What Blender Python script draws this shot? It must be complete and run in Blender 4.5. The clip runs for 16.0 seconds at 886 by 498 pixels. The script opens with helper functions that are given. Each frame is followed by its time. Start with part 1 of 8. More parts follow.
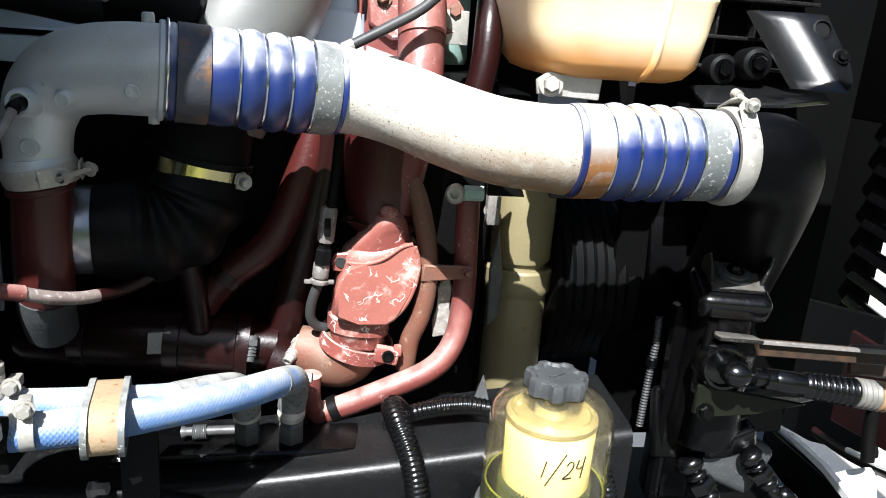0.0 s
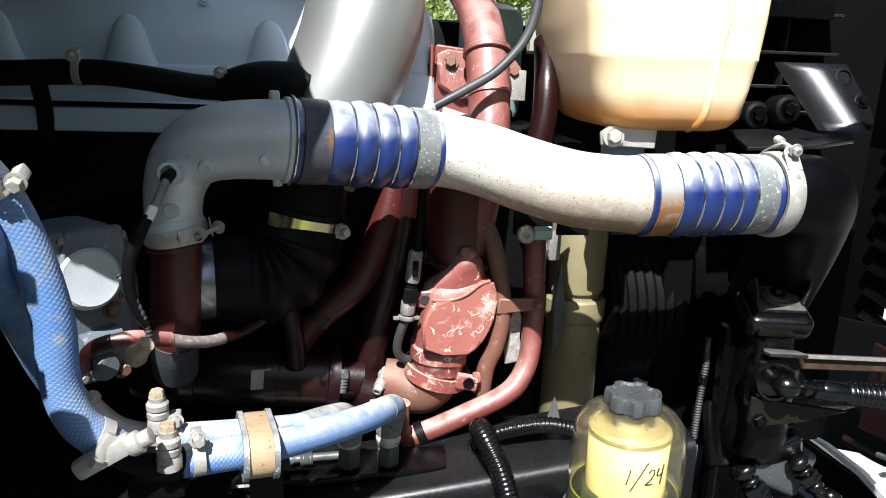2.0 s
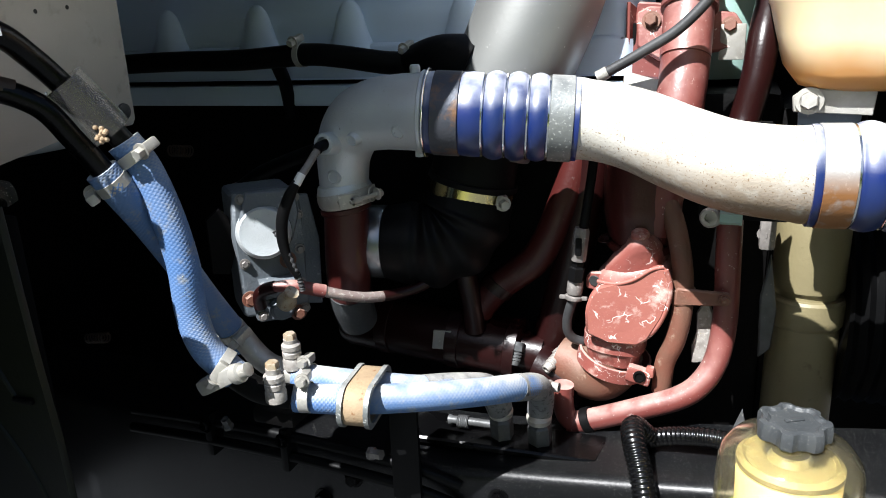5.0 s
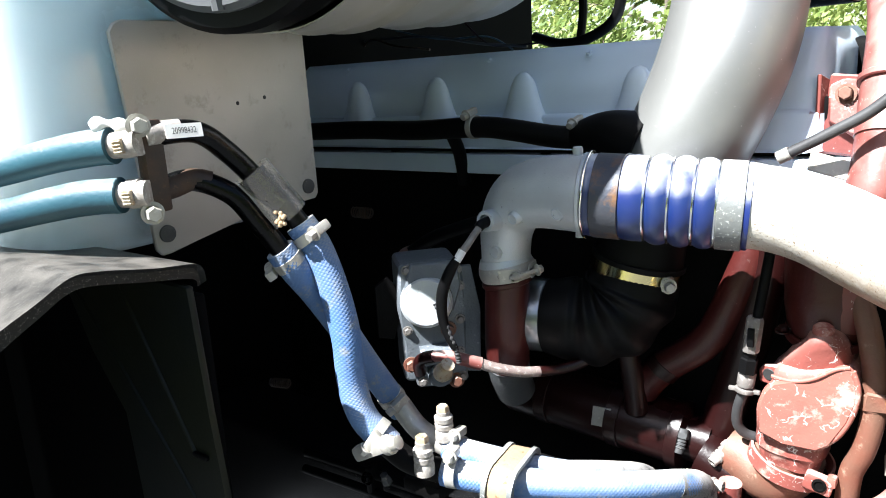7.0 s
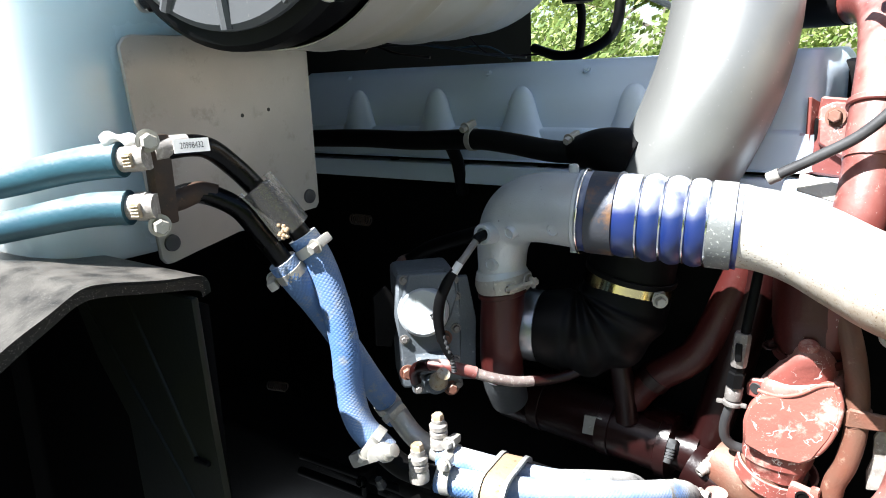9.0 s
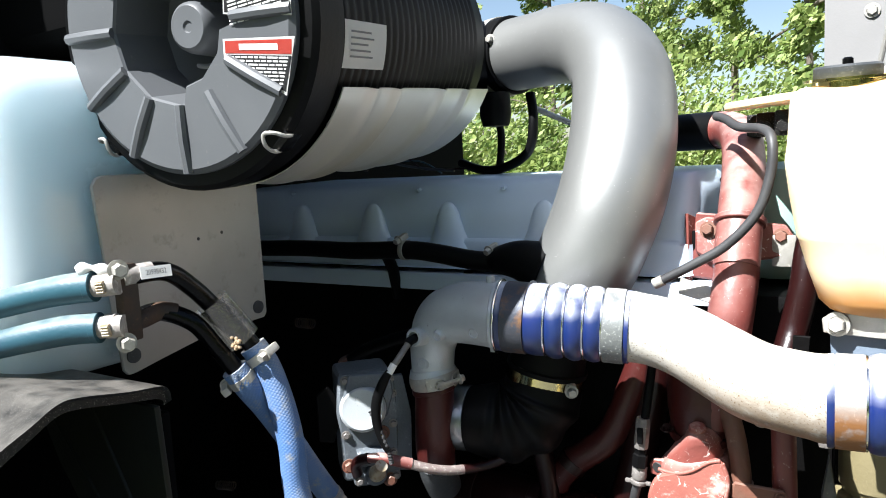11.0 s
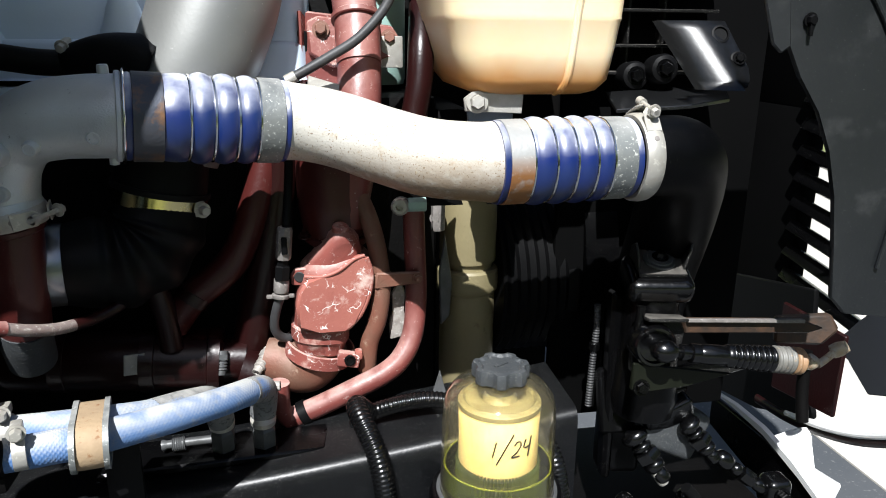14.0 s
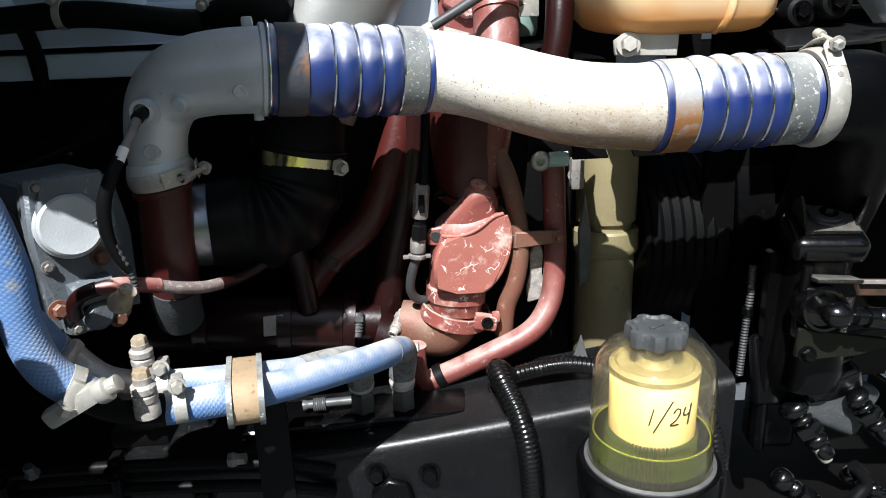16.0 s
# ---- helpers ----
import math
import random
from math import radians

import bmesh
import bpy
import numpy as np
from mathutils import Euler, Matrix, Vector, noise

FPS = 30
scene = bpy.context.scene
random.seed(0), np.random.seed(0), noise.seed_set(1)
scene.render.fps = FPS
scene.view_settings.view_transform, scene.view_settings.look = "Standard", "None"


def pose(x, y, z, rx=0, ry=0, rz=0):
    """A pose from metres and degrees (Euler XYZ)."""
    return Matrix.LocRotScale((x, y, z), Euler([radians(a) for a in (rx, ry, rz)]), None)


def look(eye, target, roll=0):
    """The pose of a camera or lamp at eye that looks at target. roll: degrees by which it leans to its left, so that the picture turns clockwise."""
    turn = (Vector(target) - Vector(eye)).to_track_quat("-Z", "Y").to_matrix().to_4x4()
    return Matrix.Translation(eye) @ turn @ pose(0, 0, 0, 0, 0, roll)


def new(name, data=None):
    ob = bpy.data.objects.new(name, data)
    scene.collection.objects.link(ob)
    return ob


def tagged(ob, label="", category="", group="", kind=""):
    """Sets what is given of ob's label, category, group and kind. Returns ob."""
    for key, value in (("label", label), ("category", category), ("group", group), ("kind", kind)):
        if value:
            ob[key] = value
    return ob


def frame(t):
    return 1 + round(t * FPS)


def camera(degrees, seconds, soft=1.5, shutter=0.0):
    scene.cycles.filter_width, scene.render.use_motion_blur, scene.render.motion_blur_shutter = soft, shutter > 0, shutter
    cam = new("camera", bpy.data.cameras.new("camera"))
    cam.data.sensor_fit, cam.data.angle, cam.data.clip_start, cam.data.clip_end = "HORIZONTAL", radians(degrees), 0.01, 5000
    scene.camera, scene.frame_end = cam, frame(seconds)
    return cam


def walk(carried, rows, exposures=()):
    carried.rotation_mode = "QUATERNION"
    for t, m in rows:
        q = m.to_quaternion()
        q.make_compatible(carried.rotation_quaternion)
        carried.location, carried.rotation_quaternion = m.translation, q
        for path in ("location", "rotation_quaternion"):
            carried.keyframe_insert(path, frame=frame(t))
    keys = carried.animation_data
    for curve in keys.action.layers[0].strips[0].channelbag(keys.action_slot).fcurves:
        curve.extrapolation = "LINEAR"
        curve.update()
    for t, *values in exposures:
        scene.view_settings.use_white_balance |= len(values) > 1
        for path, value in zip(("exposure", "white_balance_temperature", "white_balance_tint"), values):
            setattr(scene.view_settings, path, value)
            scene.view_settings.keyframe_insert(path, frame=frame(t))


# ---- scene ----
cam = camera(62.5, 16.0, soft=1.0)
PATH = [
    (0, (0.037, -0.027, 1.482), (0.322, 1.868, 0.911), 4.2),
    (0.5, (-0.063, -0.051, 1.482), (0.263, 1.83, 0.885), 3.2),
    (1, (-0.092, -0.057, 1.494), (0.227, 1.837, 0.935), 2.6),
    (1.5, (-0.106, -0.073, 1.499), (0.267, 1.818, 0.965), 3.5),
    (2, (-0.105, -0.118, 1.52), (0.2, 1.796, 1.027), 2.1),
    (2.5, (-0.106, -0.151, 1.524), (0.168, 1.77, 1.04), 1.4),
    (3, (-0.111, -0.156, 1.522), (0.166, 1.761, 1.023), 1.4),
    (3.5, (-0.111, -0.158, 1.517), (0.134, 1.757, 0.994), 2.2),
    (4, (-0.029, -0.156, 1.517), (0.029, 1.772, 0.989), 1.0),
    (4.5, (0.161, -0.089, 1.522), (-0.197, 1.805, 0.988), 0.1),
    (5, (0.226, -0.056, 1.522), (-0.508, 1.713, 0.945), -2.3),
    (5.2, (0.227, -0.046, 1.521), (-0.588, 1.685, 0.938), -3.0),
    (7.3, (0.263, -0.026, 1.602), (-0.934, 1.509, 1.141), -3.5),
    (7.5, (0.252, -0.027, 1.612), (-0.919, 1.523, 1.137), -3.0),
    (8, (0.26, -0.027, 1.6), (-0.901, 1.525, 1.107), -1.6),
    (8.2, (0.259, -0.024, 1.598), (-0.904, 1.527, 1.104), -1.8),
    (10.3, (0.336, -0.113, 1.636), (-0.826, 1.485, 1.327), -2.8),
    (10.5, (0.35, -0.123, 1.641), (-0.788, 1.5, 1.369), -2.8),
    (11, (0.367, -0.139, 1.66), (-0.703, 1.533, 1.418), -3.1),
    (11.5, (0.34, -0.168, 1.671), (-0.575, 1.597, 1.448), -1.3),
    (12, (0.252, -0.199, 1.656), (-0.382, 1.673, 1.349), -3.0),
    (12.5, (0.161, -0.226, 1.639), (-0.2, 1.701, 1.247), -2.4),
    (13, (0.126, -0.219, 1.631), (-0.081, 1.723, 1.203), -1.4),
    (13.5, (0.087, -0.186, 1.597), (0.252, 1.76, 1.168), 0.4),
    (14, (0.059, -0.115, 1.519), (0.418, 1.768, 0.951), 0.6),
    (14.5, (0.047, -0.101, 1.512), (0.421, 1.793, 0.99), 1.6),
    (15, (0.042, -0.082, 1.498), (0.308, 1.806, 0.895), -0.4),
    (15.5, (0.017, -0.07, 1.476), (0.237, 1.832, 0.896), -0.8),
    (16, (0.0, -0.069, 1.48), (0.095, 1.828, 0.854), -2.2),
]
EXPOSURES = [(0.0, 1.6), (1.5, 1.46), (4.0, 1.36), (5.0, 1.38), (7.3, 2.25), (8.2, 2.17), (10.3, 2.02), (11.5, 1.46), (12.5, 0.92), (14.0, 1.03), (16.0, 1.2)]
walk(cam, [(t, look(eye, target, roll)) for t, eye, target, roll in PATH], EXPOSURES)

# ---------------------------------------------------------------- light
SUN_WAY = Vector((0.238, 0.72, -1.0)).normalized()
world = bpy.data.worlds.new("sky")
scene.world = world
world.use_nodes = True
wn = world.node_tree.nodes
sky = wn.new("ShaderNodeTexSky")
sky.sky_type = "NISHITA"
sky.sun_disc = False
sky.sun_elevation = math.asin(-SUN_WAY.z)
sky.sun_rotation = math.atan2(-SUN_WAY.x, -SUN_WAY.y)
world.node_tree.links.new(sky.outputs["Color"], wn["Background"].inputs["Color"])
wn["Background"].inputs["Strength"].default_value = 0.05
sun_data = bpy.data.lights.new("sun", "SUN")
sun_data.energy = 5.0
sun_data.angle = radians(0.53)
sun_data.color = (0.965, 0.985, 1.0)
sun = new("sun", sun_data)
sun.matrix_world = look((-1.5, -3.0, 5.0), Vector((-1.5, -3.0, 5.0)) + SUN_WAY)


# ---------------------------------------------------------------- materials
def mat(name, col, rough=0.5, metal=0.0, col2=None, scale=8.0, amount=0.5, spots=None, spot_scale=40.0, spot_size=0.62,
        bump=0.1, fine=180.0, coat=0.0, spec=0.5, specks=None, speck_size=0.66, speck_scale=1500.0, scratch=None, dust=None, dust_from=0.3, stain=None, stain_z=(1.0, 0.9), soft=0.045):
    """A painted, cast or moulded surface: broad tone shifts, fine grain relief and, with spots, patches of rust, dust or wear."""
    m = bpy.data.materials.new(name)
    m.use_nodes = True
    nt = m.node_tree
    n, ln = nt.nodes, nt.links
    b = n["Principled BSDF"]
    tc = n.new("ShaderNodeTexCoord")
    big = n.new("ShaderNodeTexNoise")
    big.inputs["Scale"].default_value = scale
    big.inputs["Detail"].default_value = 6
    ln.new(tc.outputs["Object"], big.inputs["Vector"])
    ramp = n.new("ShaderNodeMapRange")
    ramp.inputs["From Min"].default_value, ramp.inputs["From Max"].default_value = 0.35, 0.68
    ramp.inputs["To Max"].default_value = amount
    ln.new(big.outputs["Fac"], ramp.inputs["Value"])
    mix = n.new("ShaderNodeMix")
    mix.data_type = "RGBA"
    c2 = col2 or tuple(c * 0.72 for c in col)
    mix.inputs[6].default_value, mix.inputs[7].default_value = (*col, 1), (*c2, 1)
    ln.new(ramp.outputs["Result"], mix.inputs[0])
    colour = mix.outputs[2]
    rmap = n.new("ShaderNodeMapRange")
    rmap.inputs["To Min"].default_value, rmap.inputs["To Max"].default_value = max(0.02, rough - 0.1), min(1, rough + 0.12)
    ln.new(big.outputs["Fac"], rmap.inputs["Value"])
    ln.new(rmap.outputs["Result"], b.inputs["Roughness"])
    if spots:
        sp = n.new("ShaderNodeTexNoise")
        sp.inputs["Scale"].default_value = spot_scale
        sp.inputs["Detail"].default_value = 8
        sp.inputs["Roughness"].default_value = 0.7
        ln.new(tc.outputs["Object"], sp.inputs["Vector"])
        sr = n.new("ShaderNodeMapRange")
        sr.inputs["From Min"].default_value, sr.inputs["From Max"].default_value = spot_size - soft, spot_size + soft
        ln.new(sp.outputs["Fac"], sr.inputs["Value"])
        m2 = n.new("ShaderNodeMix")
        m2.data_type = "RGBA"
        m2.inputs[7].default_value = (*spots, 1)
        ln.new(colour, m2.inputs[6])
        ln.new(sr.outputs["Result"], m2.inputs[0])
        colour = m2.outputs[2]
        if metal:
            mm = n.new("ShaderNodeMapRange")
            mm.inputs["To Min"].default_value, mm.inputs["To Max"].default_value = metal, 0.0
            ln.new(sr.outputs["Result"], mm.inputs["Value"])
            ln.new(mm.outputs["Result"], b.inputs["Metallic"])
    if specks:
        specky = n.new("ShaderNodeTexNoise")
        specky.inputs["Scale"].default_value = speck_scale
        specky.inputs["Detail"].default_value = 2
        ln.new(tc.outputs["Object"], specky.inputs["Vector"])
        dr = n.new("ShaderNodeMapRange")
        dr.inputs["From Min"].default_value, dr.inputs["From Max"].default_value = speck_size, speck_size + 0.04
        ln.new(specky.outputs["Fac"], dr.inputs["Value"])
        m3 = n.new("ShaderNodeMix")
        m3.data_type = "RGBA"
        m3.inputs[7].default_value = (*specks, 1)
        ln.new(colour, m3.inputs[6])
        ln.new(dr.outputs["Result"], m3.inputs[0])
        colour = m3.outputs[2]
    def lay(below, fac, over):
        mx = n.new("ShaderNodeMix")
        mx.data_type = "RGBA"
        mx.inputs[7].default_value = (*over, 1)
        ln.new(below, mx.inputs[6])
        ln.new(fac, mx.inputs[0])
        return mx.outputs[2]

    def calc(op, a, b):
        q = n.new("ShaderNodeMath")
        q.operation = op
        q.use_clamp = True
        for i, s in enumerate((a, b)):
            if isinstance(s, (int, float)):
                q.inputs[i].default_value = s
            else:
                ln.new(s, q.inputs[i])
        return q.outputs[0]

    def cloud(sc, lo, hi, detail=5):
        q = n.new("ShaderNodeTexNoise")
        q.inputs["Scale"].default_value = sc
        q.inputs["Detail"].default_value = detail
        ln.new(tc.outputs["Object"], q.inputs["Vector"])
        r = n.new("ShaderNodeMapRange")
        r.inputs["From Min"].default_value, r.inputs["From Max"].default_value = lo, hi
        ln.new(q.outputs["Fac"], r.inputs["Value"])
        return q.outputs["Fac"], r.outputs["Result"]

    if stain:
        # run-down dirt or rust that begins below a height
        sep = n.new("ShaderNodeSeparateXYZ")
        ln.new(tc.outputs["Object"], sep.inputs[0])
        st = n.new("ShaderNodeMapRange")
        st.inputs["From Min"].default_value, st.inputs["From Max"].default_value = stain_z
        ln.new(sep.outputs["Z"], st.inputs["Value"])
        colour = lay(colour, calc("MULTIPLY", st.outputs["Result"], cloud(70, 0.12, 0.46)[1]), stain)
    if scratch:
        # thin straight scratches and flaked edges
        vor = n.new("ShaderNodeTexVoronoi")
        vor.feature = "DISTANCE_TO_EDGE"
        vor.inputs["Scale"].default_value = 30
        warp = n.new("ShaderNodeVectorMath")
        warp.operation = "MULTIPLY_ADD"
        wob = n.new("ShaderNodeTexNoise")
        wob.inputs["Scale"].default_value = 60
        ln.new(tc.outputs["Object"], wob.inputs["Vector"])
        ln.new(wob.outputs["Color"], warp.inputs[0])
        warp.inputs[1].default_value = (0.03, 0.03, 0.03)
        ln.new(tc.outputs["Object"], warp.inputs[2])
        ln.new(warp.outputs[0], vor.inputs["Vector"])
        near = n.new("ShaderNodeMapRange")
        near.inputs["From Min"].default_value, near.inputs["From Max"].default_value = 0.028, 0.008
        ln.new(vor.outputs["Distance"], near.inputs["Value"])
        colour = lay(colour, calc("MULTIPLY", near.outputs["Result"], cloud(48, 0.53, 0.62, 6)[1]), scratch)
        colour = lay(colour, calc("MULTIPLY", cloud(300, 0.65, 0.70, 3)[1], cloud(24, 0.45, 0.65, 4)[1]), scratch)
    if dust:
        # settled dust on what faces up; also sunlit tops of blue silicone, red pipes
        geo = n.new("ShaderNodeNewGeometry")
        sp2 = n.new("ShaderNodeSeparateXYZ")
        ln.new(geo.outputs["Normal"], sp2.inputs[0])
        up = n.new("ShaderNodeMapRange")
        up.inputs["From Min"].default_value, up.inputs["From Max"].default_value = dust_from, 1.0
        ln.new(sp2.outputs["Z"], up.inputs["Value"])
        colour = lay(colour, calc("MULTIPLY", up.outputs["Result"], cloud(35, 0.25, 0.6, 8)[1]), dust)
    if metal and not spots:
        b.inputs["Metallic"].default_value = metal
    ln.new(colour, b.inputs["Base Color"])
    b.inputs["Coat Weight"].default_value = coat
    b.inputs["Specular IOR Level"].default_value = spec
    grain = n.new("ShaderNodeTexNoise")
    grain.inputs["Scale"].default_value = fine
    grain.inputs["Detail"].default_value = 4
    ln.new(tc.outputs["Object"], grain.inputs["Vector"])
    bp = n.new("ShaderNodeBump")
    bp.inputs["Strength"].default_value = bump
    bp.inputs["Distance"].default_value = 0.002
    ln.new(grain.outputs["Fac"], bp.inputs["Height"])
    ln.new(bp.outputs["Normal"], b.inputs["Normal"])
    return m


CAST = mat("cast_aluminium", (0.55, 0.585, 0.60), 0.38, 0.35, (0.44, 0.46, 0.475), 12, 0.9, (0.07, 0.07, 0.075), 160, 0.675, 0.25, 420, soft=0.04)
SILVER = mat("zinc_steel", (0.46, 0.445, 0.41), 0.42, 0.45, (0.32, 0.30, 0.26), 40, 0.8, (0.60, 0.58, 0.52), 120, 0.64, 0.2, soft=0.06, dust=(0.52, 0.49, 0.42), dust_from=0.3)
CHROME = mat("bright_steel", (0.75, 0.75, 0.74), 0.18, 1.0, (0.6, 0.6, 0.6), 20, 0.4, bump=0.03)
GOLD_BAND = mat("yellow_zinc_band", (0.80, 0.68, 0.30), 0.16, 1.0, (0.62, 0.58, 0.38), 12, 0.6, bump=0.04)
CLAMP = mat("worn_steel_band", (0.20, 0.21, 0.20), 0.5, 0.4, (0.12, 0.13, 0.135), 25, 0.8, (0.60, 0.60, 0.56), 240, 0.61, 0.25, soft=0.03, dust=(0.42, 0.42, 0.40), dust_from=0.55)
RUST_CLAMP = mat("dark_steel_band", (0.040, 0.046, 0.062), 0.5, 0.3, (0.060, 0.062, 0.070), 18, 0.9, (0.13, 0.065, 0.03), 30, 0.60, 0.25, soft=0.08)
STAIN_CLAMP = mat("rust_stained_band", (0.36, 0.36, 0.35), 0.5, 0.3, (0.26, 0.26, 0.25), 25, 0.7, (0.60, 0.59, 0.55), 90, 0.62, 0.2, stain=(0.27, 0.12, 0.042), stain_z=(1.378, 1.352))
# pale tops hold dust and the sun's whitening in one tint
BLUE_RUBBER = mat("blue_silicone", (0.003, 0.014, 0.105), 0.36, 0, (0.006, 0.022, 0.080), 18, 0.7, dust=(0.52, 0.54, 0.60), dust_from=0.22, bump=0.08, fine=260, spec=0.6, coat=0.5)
BLUE_RUBBER.node_tree.nodes["Principled BSDF"].inputs["Coat Roughness"].default_value = 0.38
PIPE_WHITE = mat("dusty_aluminised_pipe", (0.60, 0.58, 0.53), 0.48, 0.15, (0.50, 0.46, 0.39), 9, 0.9, (0.36, 0.28, 0.19), 70, 0.64, 0.25, 350, specks=(0.22, 0.16, 0.10), speck_size=0.64, speck_scale=420, stain=(0.23, 0.145, 0.075), stain_z=(1.385, 1.318), soft=0.08)
BLACK = mat("black_paint", (0.0012, 0.0012, 0.0014), 0.26, 0, (0.002, 0.002, 0.0022), 7, 0.7, (0.006, 0.0058, 0.0055), 150, 0.72, 0.12, 240, spec=0.2, specks=(0.16, 0.155, 0.14), speck_size=0.71)
BLACK_DUSTY = mat("dusty_black_plastic", (0.006, 0.0058, 0.0057), 0.42, 0, (0.011, 0.0105, 0.010), 10, 0.8, (0.035, 0.033, 0.03), 130, 0.66, 0.25, 300, spec=0.3, specks=(0.30, 0.29, 0.26), speck_size=0.66, speck_scale=800, dust=(0.115, 0.106, 0.094), dust_from=0.70)
RUBBER = mat("black_rubber", (0.0030, 0.0030, 0.0033), 0.45, 0, (0.0045, 0.0045, 0.0047), 12, 0.6, bump=0.12, spec=0.12)
CONDUIT = mat("glossy_black_conduit", (0.002, 0.002, 0.0022), 0.22, 0, (0.004, 0.004, 0.004), 12, 0.6, bump=0.04, spec=0.5)
# near-black iron, the bay's deep shade put into its colour
DARK_METAL = mat("shade_dark_iron", (0.0016, 0.0015, 0.0015), 0.6, 0, (0.003, 0.0025, 0.0024), 8, 0.8, (0.006, 0.005, 0.0045), 70, 0.70, 0.3, 160, spec=0.1)
MOUNT_GREY = mat("dusty_grey_steel", (0.085, 0.088, 0.09), 0.45, 0.2, (0.05, 0.05, 0.05), 40, 0.8, (0.20, 0.19, 0.18), 110, 0.66, 0.25)
GREY_PLASTIC = mat("grey_gloss_plastic", (0.035, 0.038, 0.043), 0.22, 0, (0.05, 0.053, 0.06), 3, 0.8, bump=0.05, spec=0.6)
RAIL_BLACK = mat("rail_enamel", (0.0022, 0.0024, 0.0030), 0.36, 0, (0.0045, 0.0048, 0.0056), 7, 0.8, (0.009, 0.0094, 0.010), 60, 0.64, 0.12, 240, soft=0.10, spec=0.28, specks=(0.24, 0.235, 0.21), speck_size=0.665, speck_scale=800)
BRAID = mat("pinkish_steel_braid", (0.42, 0.34, 0.31), 0.4, 0.5, (0.30, 0.20, 0.18), 30, 0.8, (0.6, 0.56, 0.52), 160, 0.6, 0.5, 900)
GLOSS = mat("wet_looking_black", (0.0011, 0.0011, 0.0013), 0.22, 0, (0.0018, 0.0018, 0.002), 9, 0.7, (0.006, 0.0058, 0.0055), 120, 0.70, 0.35, 90, spec=0.6)
OLIVE = mat("dark_olive_paint", (0.0045, 0.0055, 0.003), 0.4, 0, (0.008, 0.009, 0.005), 20, 0.7, spec=0.3)
# shade of surfaces out of the sun put into a near-black colour
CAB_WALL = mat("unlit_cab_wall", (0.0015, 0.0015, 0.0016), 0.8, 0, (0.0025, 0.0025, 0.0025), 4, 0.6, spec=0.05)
DARK_RUST = mat("dark_rusted_steel", (0.020, 0.014, 0.010), 0.6, 0, (0.07, 0.032, 0.014), 40, 0.7, (0.12, 0.06, 0.03), 90, 0.66, 0.3)
POLISHED = mat("dark_polished_steel", (0.30, 0.32, 0.34), 0.28, 0.9, (0.22, 0.23, 0.25), 12, 0.7, bump=0.05)
DULL = mat("dull_fitting_metal", (0.24, 0.22, 0.205), 0.5, 0.3, (0.15, 0.135, 0.125), 60, 0.8, (0.42, 0.38, 0.35), 140, 0.62, 0.3, soft=0.05)
RED = mat("engine_red_paint", (0.245, 0.068, 0.054), 0.5, 0, (0.17, 0.046, 0.037), 14, 0.9, (0.46, 0.29, 0.245), 30, 0.63, 0.3, 160, scratch=(0.80, 0.73, 0.69), dust=(0.46, 0.29, 0.25), dust_from=0.1, soft=0.06)
OLIVE_LINER = mat("dim_olive_plastic", (0.010, 0.0115, 0.0065), 0.5, 0, (0.006, 0.008, 0.0085), 9, 0.9, bump=0.1, spec=0.25)
GLEAM = mat("bracket_enamel", (0.004, 0.0042, 0.0046), 0.34, 0, (0.007, 0.0072, 0.0076), 9, 0.7, spec=1.0, bump=0.04, specks=(0.22, 0.22, 0.21), speck_size=0.71, speck_scale=600, coat=0.6)
HOSE_END = mat("weathered_hose_end", (0.13, 0.135, 0.14), 0.7, 0, (0.20, 0.20, 0.195), 30, 0.9, (0.05, 0.052, 0.056), 120, 0.56, 0.4, 500, spec=0.25, dust=(0.42, 0.41, 0.38), dust_from=0.2)
DUCT_BLACK = mat("duct_plastic", (0.0010, 0.0011, 0.0014), 0.44, 0, (0.002, 0.0021, 0.0024), 9, 0.7, (0.005, 0.005, 0.0052), 60, 0.68, 0.06, 200, spec=0.09, specks=(0.14, 0.14, 0.13), speck_size=0.73, speck_scale=700)
# engine red darkened part way for parts that stand in shade
RED_HALF_SHADE = mat("half_shaded_red_paint", (0.058, 0.0105, 0.009), 0.34, 0, (0.038, 0.008, 0.007), 9, 0.8, (0.10, 0.065, 0.06), 60, 0.72, 0.2, 160, spec=0.4, specks=(0.26, 0.21, 0.19), speck_size=0.74, speck_scale=400)
RED_PALE = mat("chalky_red_paint", (0.31, 0.105, 0.080), 0.6, 0, (0.26, 0.075, 0.057), 14, 0.8, (0.56, 0.40, 0.35), 26, 0.62, 0.3, 160, scratch=(0.85, 0.79, 0.75), soft=0.07)
# pinker tops are dust plus sunlit paleness put into the colour
RED_CLEAN = mat("engine_red_pipe", (0.185, 0.046, 0.038), 0.40, 0, (0.12, 0.032, 0.028), 14, 0.9, (0.52, 0.40, 0.36), 60, 0.665, 0.2, 160, dust=(0.46, 0.285, 0.25), dust_from=0.1, soft=0.03, specks=(0.5, 0.42, 0.39), speck_size=0.71, speck_scale=300)
# engine red taken almost to black, shade put into the colour
RED_SHADE = mat("shaded_red_paint", (0.016, 0.0034, 0.0032), 0.30, 0, (0.009, 0.0024, 0.0024), 9, 0.8, (0.030, 0.020, 0.019), 90, 0.72, 0.2, 160, spec=0.35, specks=(0.18, 0.15, 0.14), speck_size=0.74, speck_scale=400)
